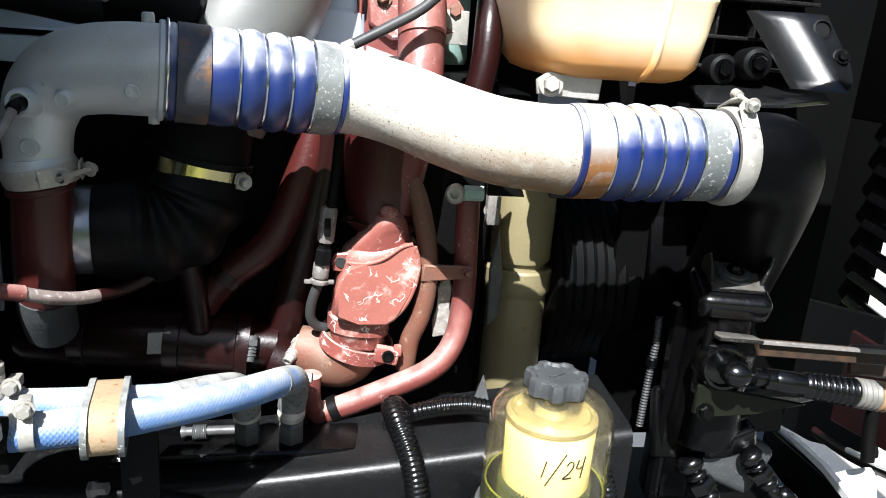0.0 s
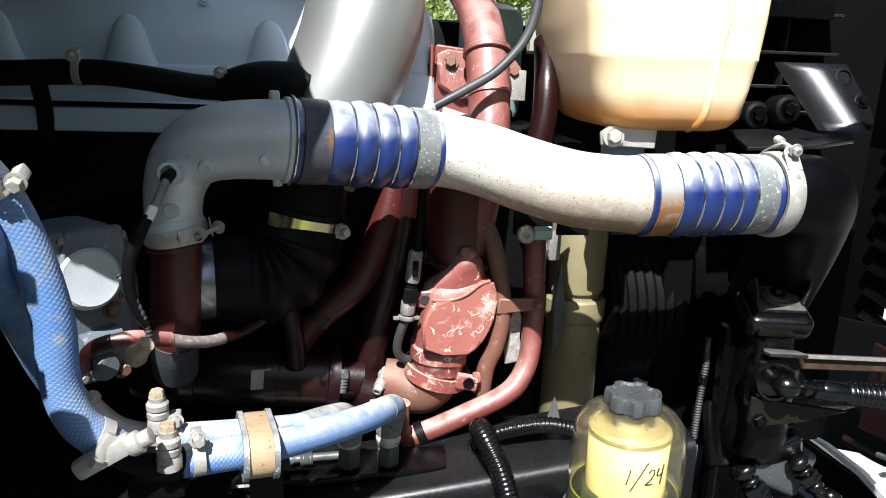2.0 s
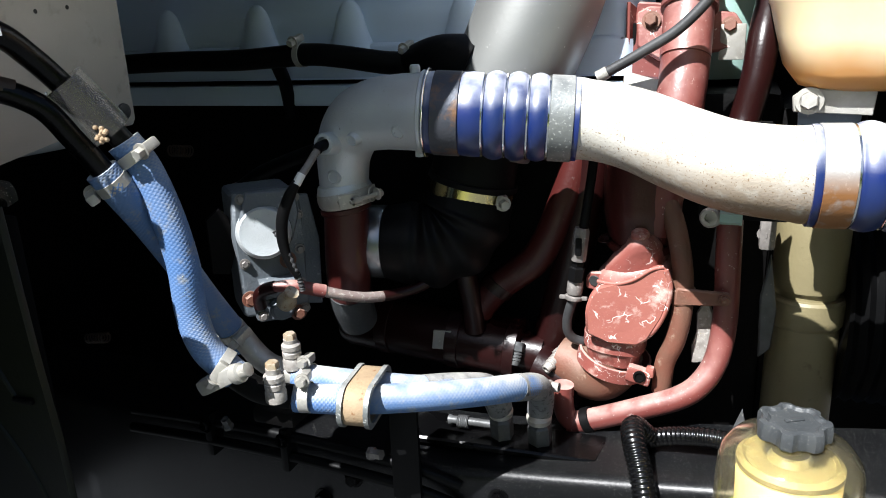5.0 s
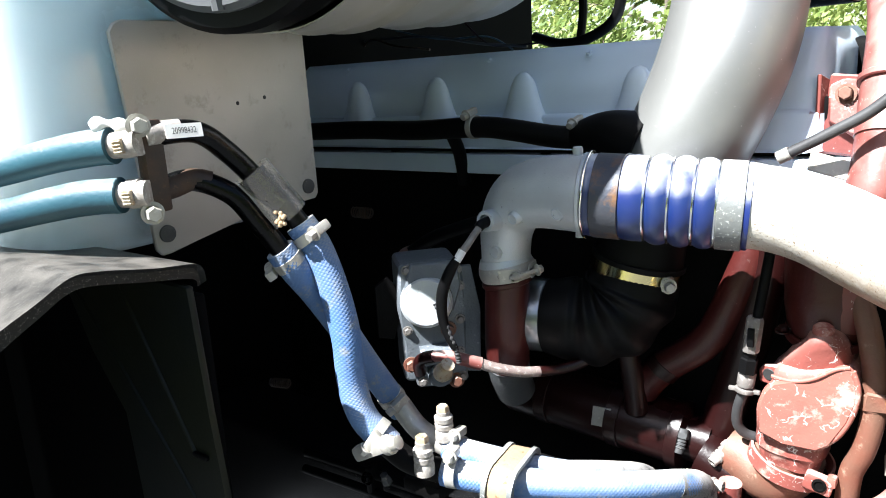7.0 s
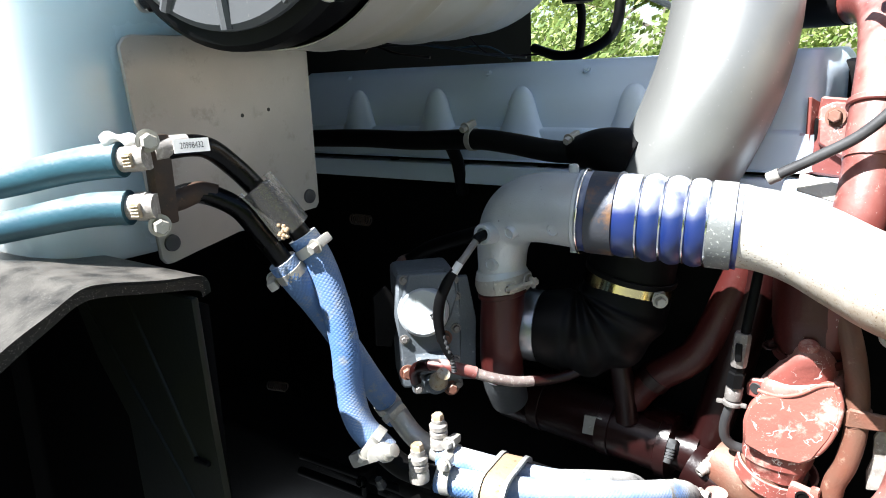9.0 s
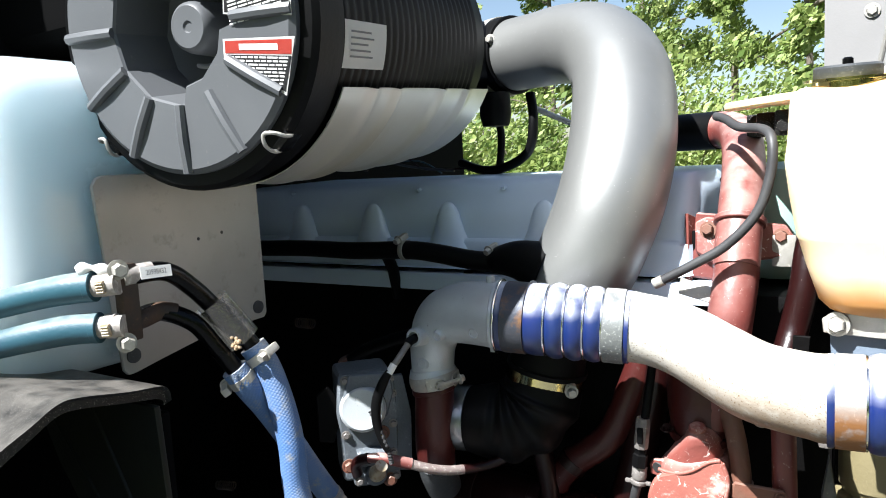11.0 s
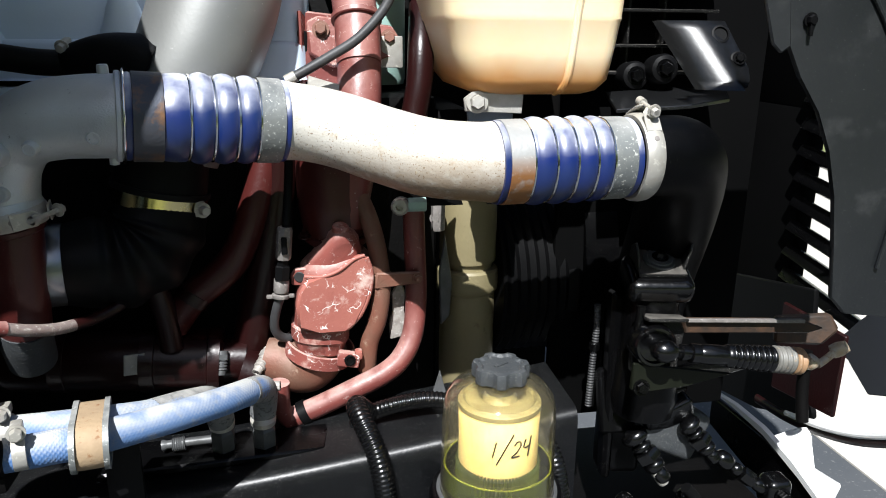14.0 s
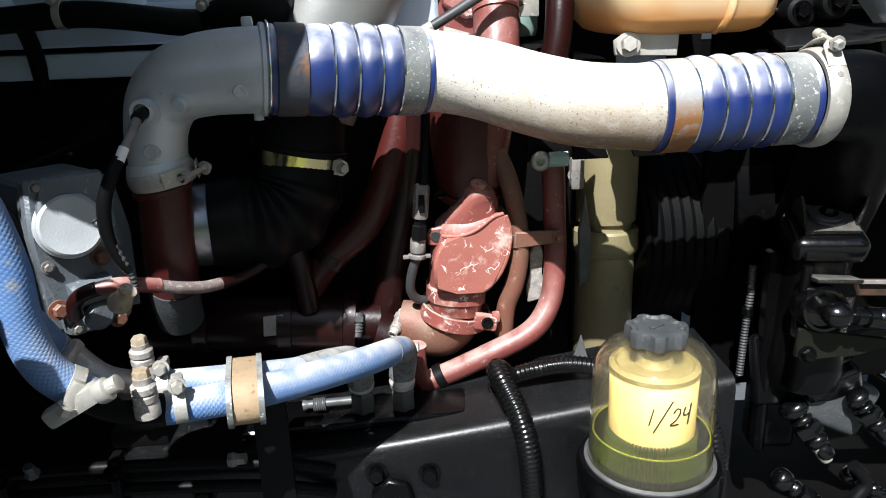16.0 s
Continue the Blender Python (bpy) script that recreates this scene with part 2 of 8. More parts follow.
RED_BROWN = mat("rusty_red_steel", (0.18, 0.066, 0.042), 0.6, 0.1, (0.13, 0.075, 0.05), 22, 0.8, (0.27, 0.18, 0.13), 40, 0.64, 0.3, 220, dust=(0.25, 0.165, 0.125), dust_from=0.2)
GREY_TUBE = mat("scuffed_grey_tube", (0.27, 0.272, 0.262), 0.42, 0.6, (0.21, 0.212, 0.205), 5, 0.9, (0.20, 0.195, 0.185), 40, 0.70, 0.06, 240, soft=0.05, specks=(0.50, 0.50, 0.47), speck_size=0.73, speck_scale=300)
COVER_BLUE = mat("blue_grey_paint", (0.64, 0.745, 0.855), 0.32, 0, (0.55, 0.65, 0.76), 6, 0.6, (0.17, 0.17, 0.18), 60, 0.76, 0.06)
GREY_BLUE = mat("dull_blue_grey_paint", (0.16, 0.20, 0.25), 0.45, 0, (0.11, 0.14, 0.18), 14, 0.8, (0.28, 0.30, 0.32), 60, 0.68, 0.1)
FILTER_GREY = mat("grey_moulded_cover", (0.095, 0.099, 0.104), 0.42, 0, (0.075, 0.079, 0.084), 9, 0.8, (0.15, 0.147, 0.14), 60, 0.68, 0.05, 320)
FILTER_BLACK = mat("black_housing", (0.0014, 0.0014, 0.0016), 0.45, 0, (0.0025, 0.0025, 0.0026), 8, 0.7, bump=0.1, spec=0.14)
SHEET = mat("dull_aluminium_sheet", (0.62, 0.61, 0.575), 0.30, 0.45, (0.54, 0.51, 0.42), 5, 0.9, bump=0.015, fine=40)
WHITE_PLATE = mat("grey_white_plate", (0.47, 0.45, 0.41), 0.36, 0.25, (0.36, 0.34, 0.30), 5, 0.9, (0.26, 0.235, 0.20), 26, 0.66, 0.10, 500, soft=0.10, specks=(0.60, 0.59, 0.55), speck_size=0.70, speck_scale=700)
WHITE_TANK = mat("pale_white_plastic", (0.50, 0.56, 0.585), 0.25, 0, (0.45, 0.51, 0.535), 3, 0.7, bump=0.04, coat=0.4)
WHITE_TANK.node_tree.nodes["Principled BSDF"].inputs["Subsurface Weight"].default_value = 0.75
WHITE_TANK.node_tree.nodes["Principled BSDF"].inputs["Subsurface Radius"].default_value = (0.28, 0.31, 0.32)
WHITE_TANK.node_tree.nodes["Principled BSDF"].inputs["Subsurface Scale"].default_value = 1.0
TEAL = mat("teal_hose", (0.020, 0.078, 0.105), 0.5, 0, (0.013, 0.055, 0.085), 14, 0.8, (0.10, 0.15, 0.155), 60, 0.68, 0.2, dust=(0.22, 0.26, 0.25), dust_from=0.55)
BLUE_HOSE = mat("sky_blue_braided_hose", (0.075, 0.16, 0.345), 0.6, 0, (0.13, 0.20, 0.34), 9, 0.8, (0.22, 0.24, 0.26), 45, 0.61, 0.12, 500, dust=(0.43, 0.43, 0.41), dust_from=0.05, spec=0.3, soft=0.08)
TAN = mat("tan_rubber_clip", (0.33, 0.235, 0.14), 0.75, 0, (0.27, 0.19, 0.115), 40, 0.8, (0.22, 0.11, 0.05), 120, 0.62, 0.35)
BRASS = mat("dusty_plated_screw", (0.40, 0.30, 0.18), 0.5, 0.4, (0.46, 0.43, 0.37), 70, 0.8, (0.22, 0.11, 0.05), 120, 0.60, 0.25, soft=0.05)
DUSTY = mat("dusty_pale_fitting", (0.36, 0.335, 0.305), 0.55, 0.2, (0.22, 0.195, 0.175), 90, 0.9, (0.50, 0.475, 0.44), 160, 0.60, 0.3, soft=0.06)
CABLE = mat("grey_cable_sheath", (0.03, 0.03, 0.032), 0.5, 0, (0.06, 0.06, 0.06), 20, 0.7)
GREEN = mat("pale_green_paint", (0.30, 0.45, 0.40), 0.35, 0, (0.26, 0.40, 0.36), 8, 0.6)
CREAM = mat("cream_yellow_paint", (0.22, 0.185, 0.10), 0.5, 0, (0.16, 0.132, 0.068), 9, 0.7, (0.13, 0.10, 0.05), 45, 0.66, 0.15)
LABEL_WHITE = mat("white_label", (0.78, 0.77, 0.74), 0.5, 0, (0.70, 0.69, 0.66), 20, 0.5)
LABEL_RED = mat("red_label", (0.55, 0.07, 0.05), 0.45, 0, (0.48, 0.07, 0.05), 20, 0.5)
INK = mat("black_ink", (0.02, 0.02, 0.02), 0.6)
PEN = mat("dark_pen", (0.004, 0.003, 0.003), 0.8, spec=0.0)
PAPER = mat("pleated_filter_paper", (0.64, 0.51, 0.235), 0.8, 0, (0.42, 0.31, 0.08), 14, 0.7, bump=0.2)
WET_PAPER = mat("fuel_soaked_paper", (0.030, 0.042, 0.004), 0.6, 0, (0.022, 0.030, 0.003), 14, 0.7, bump=0.2)
TAN_RUBBER = mat("rust_stained_rubber", (0.30, 0.17, 0.085), 0.55, 0, (0.22, 0.15, 0.09), 30, 0.8, (0.40, 0.34, 0.26), 60, 0.63, 0.2)
WORN_BOOT = mat("dusty_boot_rubber", (0.15, 0.145, 0.13), 0.5, 0, (0.08, 0.078, 0.07), 60, 0.8, (0.24, 0.18, 0.11), 90, 0.64, 0.2)
GREY_CAP = mat("grey_plastic_knob", (0.038, 0.042, 0.045), 0.45, 0, (0.055, 0.058, 0.060), 30, 0.8, (0.13, 0.128, 0.12), 120, 0.66, 0.3, specks=(0.30, 0.29, 0.27), speck_size=0.68, speck_scale=700)
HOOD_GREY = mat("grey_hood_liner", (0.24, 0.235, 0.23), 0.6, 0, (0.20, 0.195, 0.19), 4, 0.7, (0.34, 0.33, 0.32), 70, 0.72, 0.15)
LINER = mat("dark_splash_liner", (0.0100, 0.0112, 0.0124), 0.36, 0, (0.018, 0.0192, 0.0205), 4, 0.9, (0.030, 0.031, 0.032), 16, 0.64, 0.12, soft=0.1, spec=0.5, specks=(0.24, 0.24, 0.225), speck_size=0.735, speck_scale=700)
HOOD_WHITE = mat("white_gelcoat", (0.78, 0.78, 0.77), 0.3, 0, (0.72, 0.71, 0.69), 3, 0.6, bump=0.04, coat=0.3)
COMP = mat("grey_cast_housing", (0.13, 0.148, 0.165), 0.45, 0.2, (0.11, 0.125, 0.14), 18, 0.8, (0.34, 0.34, 0.34), 90, 0.65, 0.4, 260, soft=0.05)
ASPHALT = mat("worn_asphalt", (0.050, 0.055, 0.061), 0.85, 0, (0.075, 0.078, 0.082), 1.2, 0.8, (0.16, 0.16, 0.16), 60, 0.64, 0.6, 90)
CONCRETE = mat("pale_concrete", (0.45, 0.42, 0.38), 0.85, 0, (0.38, 0.36, 0.32), 1.5, 0.8, (0.30, 0.28, 0.25), 25, 0.66, 0.4, 90)
GRASS = mat("dry_meadow_grass", (0.11, 0.14, 0.045), 0.9, 0, (0.17, 0.17, 0.06), 0.6, 0.9, (0.06, 0.09, 0.03), 6, 0.58, 0.6, 30)
BARK = mat("grey_bark", (0.14, 0.115, 0.09), 0.85, 0, (0.08, 0.065, 0.05), 6, 0.8, bump=0.5, fine=40)


def tank_plastic():
    """Yellowed plastic, deeper amber where the coolant stands behind it."""
    m = mat("yellowed_translucent_plastic", (0.80, 0.65, 0.44), 0.36, 0, (0.78, 0.60, 0.36), 6, 0.8, (0.70, 0.50, 0.28), 22, 0.70, 0.05, 120)
    n, ln = m.node_tree.nodes, m.node_tree.links
    b = n["Principled BSDF"]
    old = b.inputs["Base Color"].links[0].from_socket
    tc = n.new("ShaderNodeTexCoord")
    sep = n.new("ShaderNodeSeparateXYZ")
    ln.new(tc.outputs["Object"], sep.inputs[0])
    wob = n.new("ShaderNodeTexNoise")
    wob.inputs["Scale"].default_value = 14
    ln.new(tc.outputs["Object"], wob.inputs["Vector"])
    add = n.new("ShaderNodeMath")
    add.operation = "MULTIPLY_ADD"
    add.inputs[1].default_value = 0.03
    ln.new(wob.outputs["Fac"], add.inputs[0])
    ln.new(sep.outputs["Z"], add.inputs[2])
    lev = n.new("ShaderNodeMapRange")
    lev.inputs["From Min"].default_value, lev.inputs["From Max"].default_value = 1.505, 1.475
    ln.new(add.outputs[0], lev.inputs["Value"])
    mix = n.new("ShaderNodeMix")
    mix.data_type = "RGBA"
    mix.inputs[7].default_value = (0.62, 0.30, 0.10, 1)
    ln.new(old, mix.inputs[6])
    ln.new(lev.outputs["Result"], mix.inputs[0])
    ln.new(mix.outputs[2], b.inputs["Base Color"])
    b.inputs["Subsurface Weight"].default_value = 0.25
    b.inputs["Subsurface Radius"].default_value = (0.03, 0.02, 0.01)
    b.inputs["Subsurface Scale"].default_value = 1.0
    return m


TANK = tank_plastic()


def leaf_mat(name, col, col2):
    m = bpy.data.materials.new(name)
    m.use_nodes = True
    n, ln = m.node_tree.nodes, m.node_tree.links
    b = n["Principled BSDF"]
    geo = n.new("ShaderNodeNewGeometry")
    mix = n.new("ShaderNodeMix")
    mix.data_type = "RGBA"
    mix.inputs[6].default_value, mix.inputs[7].default_value = (*col, 1), (*col2, 1)
    ln.new(geo.outputs["Random Per Island"], mix.inputs[0])
    ln.new(mix.outputs[2], b.inputs["Base Color"])
    b.inputs["Roughness"].default_value = 0.55
    tr = n.new("ShaderNodeBsdfTranslucent")
    ln.new(mix.outputs[2], tr.inputs["Color"])
    ad = n.new("ShaderNodeMixShader")
    ad.inputs[0].default_value = 0.35
    ln.new(b.outputs[0], ad.inputs[1])
    ln.new(tr.outputs[0], ad.inputs[2])
    ln.new(ad.outputs[0], n["Material Output"].inputs["Surface"])
    return m


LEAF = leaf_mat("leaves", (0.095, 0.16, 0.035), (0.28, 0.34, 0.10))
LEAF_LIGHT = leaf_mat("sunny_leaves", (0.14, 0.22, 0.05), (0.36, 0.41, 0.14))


def clear_plastic(name, tint, rough, ior=1.45, clear=0.94):
    m = bpy.data.materials.new(name)
    m.use_nodes = True
    n, ln = m.node_tree.nodes, m.node_tree.links
    b = n["Principled BSDF"]
    b.inputs["Base Color"].default_value = (*tint, 1)
    b.inputs["Roughness"].default_value = rough
    b.inputs["IOR"].default_value = ior
    b.inputs["Transmission Weight"].default_value = clear
    no = n.new("ShaderNodeTexNoise")
    no.inputs["Scale"].default_value = 25
    no.inputs["Detail"].default_value = 6
    mr = n.new("ShaderNodeMapRange")
    mr.inputs["To Min"].default_value, mr.inputs["To Max"].default_value = rough * 0.5, rough * 1.6
    ln.new(no.outputs["Fac"], mr.inputs["Value"])
    ln.new(mr.outputs["Result"], b.inputs["Roughness"])
    return m


BOWL = clear_plastic("amber_clear_plastic", (0.955, 0.885, 0.68), 0.05, 1.45, 0.986)
FUEL = clear_plastic("yellow_green_diesel", (0.36, 0.47, 0.03), 0.02, 1.35, 1.0)
END_PLATE = mat("amber_end_plate", (0.13, 0.11, 0.05), 0.45, 0, (0.11, 0.09, 0.04), 20, 0.6)
MENISCUS = mat("bright_fuel_rim", (0.12, 0.135, 0.008), 0.3, 0, (0.10, 0.115, 0.006), 20, 0.5)
SLEEVE = clear_plastic("cloudy_clear_sleeve", (0.75, 0.72, 0.66), 0.2)


# ---------------------------------------------------------------- builders
def part(name, bm, material, parent, label="", sharp=35):
    """Links a bmesh, in world places, as one mesh under a thing or a part."""
    me = bpy.data.meshes.new(name)
    bmesh.ops.recalc_face_normals(bm, faces=bm.faces)
    bm.to_mesh(me)
    bm.free()
    me.materials.append(material)
    for p in me.polygons:
        p.use_smooth = True
    me.set_sharp_from_angle(angle=radians(sharp))
    ob = new(name, me)
    ob.parent = parent
    if parent is not None and parent.type == "EMPTY":
        ob.matrix_parent_inverse = Matrix.Translation(-parent.location)
    if label:
        ob["label"] = label
    return ob


def thing(name, base, label, category, group="", kind=""):
    return tagged(new(name), label, category, group, kind) if base is None else _placed(tagged(new(name), label, category, group, kind), base)


def _placed(ob, base):
    ob.location = base
    ob.empty_display_size = 0.05
    return ob


def solid(name, bm, material, label, category, group="", kind="", sharp=35):
    return tagged(part(name, bm, material, None, "", sharp), label, category, group, kind)


def smooth_path(points, sub=8):
    """A curve through all the points, in even steps between each two."""
    P = [Vector(p) for p in points]
    if len(P) == 2:
        return [P[0].lerp(P[1], i / sub) for i in range(sub + 1)]
    out = []
    for i in range(len(P) - 1):
        a, b, c, d = P[max(i - 1, 0)], P[i], P[i + 1], P[min(i + 2, len(P) - 1)]
        for k in range(sub):
            t = k / sub
            out.append(0.5 * ((2 * b) + (c - a) * t + (2 * a - 5 * b + 4 * c - d) * t * t + (3 * b - a - 3 * c + d) * t ** 3))
    return out + [P[-1]]


def frames_along(path):
    tang = [((path[min(i + 1, len(path) - 1)] - path[max(i - 1, 0)])).normalized() for i in range(len(path))]
    up = Vector((0, 0, 1)) if abs(tang[0].z) < 0.9 else Vector((0, -1, 0))
    n = (up - tang[0] * up.dot(tang[0])).normalized()
    out = []
    for t in tang:
        n = (n - t * n.dot(t)).normalized()
        out.append((t, n, t.cross(n)))
    return out


def tube(points, radius, seg=20, sub=8, caps=True, bm=None, flat=1.0, smooth=True):
    """A pipe along a curve. radius: a number, or a function of the share of the way."""
    bm = bm or bmesh.new()
    path = smooth_path(points, sub) if smooth else [Vector(p) for p in points]
    fr = frames_along(path)
    rings = []
    for i, (c, (t, n, b)) in enumerate(zip(path, fr)):
        r = radius(i / (len(path) - 1)) if callable(radius) else radius
        rings.append([bm.verts.new(c + r * (math.cos(a) * n + flat * math.sin(a) * b)) for a in (2 * math.pi * k / seg for k in range(seg))])
    for p, q in zip(rings, rings[1:]):
        for k in range(seg):
            bm.faces.new((p[k], p[(k + 1) % seg], q[(k + 1) % seg], q[k]))
    if caps:
        bm.faces.new(rings[0][::-1])
        bm.faces.new(rings[-1])
    return bm


def steps(*values):
    """A function of the share of the way that glides through the values."""
    def at(s):
        k = min(max(s, 0.0), 1.0) * (len(values) - 1)
        i = min(int(k), len(values) - 2)
        return values[i] + (values[i + 1] - values[i]) * (k - i)
    return at


def axes(axis):
    w = Vector(axis).normalized()
    up = Vector((0, 0, 1)) if abs(w.z) < 0.9 else Vector((0, -1, 0))
    u = (up - w * up.dot(w)).normalized()
    return u, w.cross(u), w


def lathe(profile, origin, axis=(0, 0, 1), seg=32, bm=None, closed=False):
    """Turns (radius, height) pairs round an axis."""
    bm = bm or bmesh.new()
    u, v, w = axes(axis)
    o = Vector(origin)
    rings = []
    for r, h in profile:
        if r < 1e-6:
            rings.append([bm.verts.new(o + w * h)])
        else:
            rings.append([bm.verts.new(o + w * h + r * (math.cos(a) * u + math.sin(a) * v)) for a in (2 * math.pi * k / seg for k in range(seg))])
    pairs = list(zip(rings, rings[1:])) + ([(rings[-1], rings[0])] if closed else [])
    for p, q in pairs:
        for k in range(seg):
            a, b = p[k % len(p)], p[(k + 1) % len(p)]
            c, d = q[(k + 1) % len(q)], q[k % len(q)]
            vs = []
            for x in (a, b, c, d):
                if x not in vs:
                    vs.append(x)
            if len(vs) > 2:
                bm.faces.new(vs)
    return bm


def ring(origin, axis, r, width, thick, seg=36, bm=None):
    """A flat band round an axis, centred on origin."""
    h, e = width / 2, min(thick, width) * 0.25
    return lathe([(r, -h), (r + thick - e, -h), (r + thick, -h + e), (r + thick, h - e), (r + thick - e, h), (r, h)], origin, axis, seg, bm, True)


def box(c, size, bevel=0.004, turn=None, bm=None, segs=2):
    own = bmesh.new()
    bmesh.ops.create_cube(own, size=1)
    bmesh.ops.scale(own, vec=size, verts=own.verts)
    if bevel:
        bmesh.ops.bevel(own, geom=list(own.edges), offset=bevel, segments=segs, affect="EDGES", profile=0.6)
    m = Matrix.Translation(c) @ (turn.to_4x4() if turn is not None else Matrix())
    bmesh.ops.transform(own, matrix=m, verts=own.verts)
    return join(bm, own)


def join(bm, own):
    if bm is None:
        return own
    made = {v: bm.verts.new(v.co) for v in own.verts}
    for f in own.faces:
        bm.faces.new([made[v] for v in f.verts])
    own.free()
    return bm


def slab(outline, origin, u, v, thick, bevel=0.001, bm=None):
    """A plate with the outline given in the plane of u and v, grown both ways by half its thickness."""
    own = bmesh.new()
    o, u, v = Vector(origin), Vector(u).normalized(), Vector(v).normalized()
    w = u.cross(v).normalized()
    low = [own.verts.new(o + u * a + v * b - w * thick / 2) for a, b in outline]
    top = [own.verts.new(o + u * a + v * b + w * thick / 2) for a, b in outline]
    own.faces.new(low[::-1])
    own.faces.new(top)
    for i in range(len(low)):
        j = (i + 1) % len(low)
        own.faces.new((low[i], low[j], top[j], top[i]))
    if bevel:
        bmesh.ops.bevel(own, geom=list(own.edges), offset=bevel, segments=1, affect="EDGES")
    return join(bm, own)


def hex_bolt(c, axis, r=0.008, h=0.008, bm=None, washer=True):
    bm = lathe([(0, 0), (r * 1.45, 0), (r * 1.45, 0.002), (r * 1.0, 0.002)], c, axis, 20, bm) if washer else (bm or bmesh.new())
    return lathe([(0, 0), (r, 0.0015), (r, h * 0.85), (r * 0.85, h), (0, h)], c, axis, 6, bm)


def worm_clamp(parent, c, axis, r, width, material, screw_way, screw_label="", thick=0.0016):
    """A hose clamp: its band, and the screw housing that stands on it towards screw_way."""
    band = part("clamp_band", ring(c, axis, r, width, thick), material, parent)
    a = Vector(axis).normalized()
    s = Vector(screw_way)
    s = (s - a * s.dot(a)).normalized()
    along = a.cross(s)
    at = Vector(c) + s * (r + thick + 0.006)
    m = Matrix((along, a, s)).transposed()
    bm = box(at, (0.026, width * 0.95, 0.012), 0.003, m)
    bm = hex_bolt(at + along * 0.012, along, 0.0065, 0.011, bm)
    part("clamp_screw", bm, SILVER, band, screw_label)
    return band


def text_mesh(body, size, place, bold=0.0):
    """Letters as a mesh; place() takes each flat corner (x, y) to its spot."""
    cu = bpy.data.curves.new("letters", "FONT")
    cu.body, cu.size, cu.align_x, cu.align_y = body, size, "CENTER", "CENTER"
    cu.resolution_u = 3
    cu.offset = bold
    ob = bpy.data.objects.new("letters", cu)
    scene.collection.objects.link(ob)
    me = bpy.data.meshes.new_from_object(ob.evaluated_get(bpy.context.evaluated_depsgraph_get()))
    bpy.data.objects.remove(ob)
    bm = bmesh.new()
    bm.from_mesh(me)
    bpy.data.meshes.remove(me)
    bpy.data.curves.remove(cu)
    bmesh.ops.subdivide_edges(bm, edges=[e for e in bm.edges if e.calc_length() > size * 0.15], cuts=2)
    for v in bm.verts:
        v.co = place(v.co.x, v.co.y)
    return bm


# ---------------------------------------------------------------- ground and far surroundings
def ground_sheet():
    bm = bmesh.new()
    bmesh.ops.create_grid(bm, x_segments=60, y_segments=60, size=300)
    for v in bm.verts:
        far = max(0.0, v.co.length - 14)
        v.co.z = 0.25 * noise.noise(v.co * 0.05) * min(1, far / 20)
    return solid("ground", bm, GRASS, "dry green and yellow meadow grass beyond the yard", "ground", kind="structure")


ground_sheet()
yard = solid("road", box((-0.5, 1.0, 0.004), (16, 11, 0.05), 0.01), ASPHALT, "dark worn asphalt yard under the truck", "asphalt", kind="structure")
front_slab = solid("pavement", box((5.06, 4.9, 0.031), (6.2, 6.6, 0.012), 0.003), CONCRETE, "pale sunlit concrete apron ahead of the truck", "pavement", kind="structure")


def leaf_cloud(bm, centre, size, count, leaf, rng):
    c = Vector(centre)
    for _ in range(count):
        d = Vector((rng.gauss(0, 1), rng.gauss(0, 1), rng.gauss(0, 1))).normalized() * (rng.random() ** 0.45)
        p = c + Vector((d.x * size[0], d.y * size[1], d.z * size[2]))
        a = Vector((rng.gauss(0, 1), rng.gauss(0, 1), rng.gauss(0, 1))).normalized()
        b = a.orthogonal().normalized()
        w = a.cross(b)
        s = leaf * rng.uniform(0.6, 1.4)
        bm.faces.new([bm.verts.new(p + b * s), bm.verts.new(p + w * s * 0.5), bm.verts.new(p - b * s), bm.verts.new(p - w * s * 0.5)])


def tree(x, y, height, spread, seed, material, label):
    rng = random.Random(seed)
    t = thing("tree", (x, y, 0), label, "tree", "trees beyond the yard")
    lean = Vector((rng.uniform(-0.4, 0.4), rng.uniform(-0.4, 0.4), 0))
    stem = [Vector((x, y, -0.1)), Vector((x, y, height * 0.35)) + lean * 0.4, Vector((x, y, height * 0.7)) + lean, Vector((x, y, height)) + lean * 1.3]
    part("trunk", tube(stem, lambda s: 0.012 * height * (1 - 0.85 * s), 10, 5), BARK, t)
    crown = bmesh.new()
    for i in range(16):
        f = rng.uniform(0.28, 0.98)
        base = Vector((x, y, height * f)) + lean * f
        ang = rng.uniform(0, 2 * math.pi)
        reach = spread * (1.15 - 0.75 * f) * rng.uniform(0.5, 1.1)
        tip = base + Vector((math.cos(ang) * reach, math.sin(ang) * reach, rng.uniform(0.1, 0.5) * reach))
        part("limb", tube([base, base.lerp(tip, 0.5) + Vector((0, 0, 0.1)), tip], lambda s: 0.006 * height * (1 - 0.8 * s), 6, 3), BARK, t)
        for k in range(4):
            p = base.lerp(tip, 0.35 + 0.22 * k) + Vector((rng.gauss(0, 0.2), rng.gauss(0, 0.2), rng.gauss(0, 0.2)))
            s = reach * rng.uniform(0.22, 0.42)
            leaf_cloud(crown, p, (s * 0.85, s * 0.85, s * 0.6), 140, 0.10, rng)
    part("crown", crown, material, t)
    return t


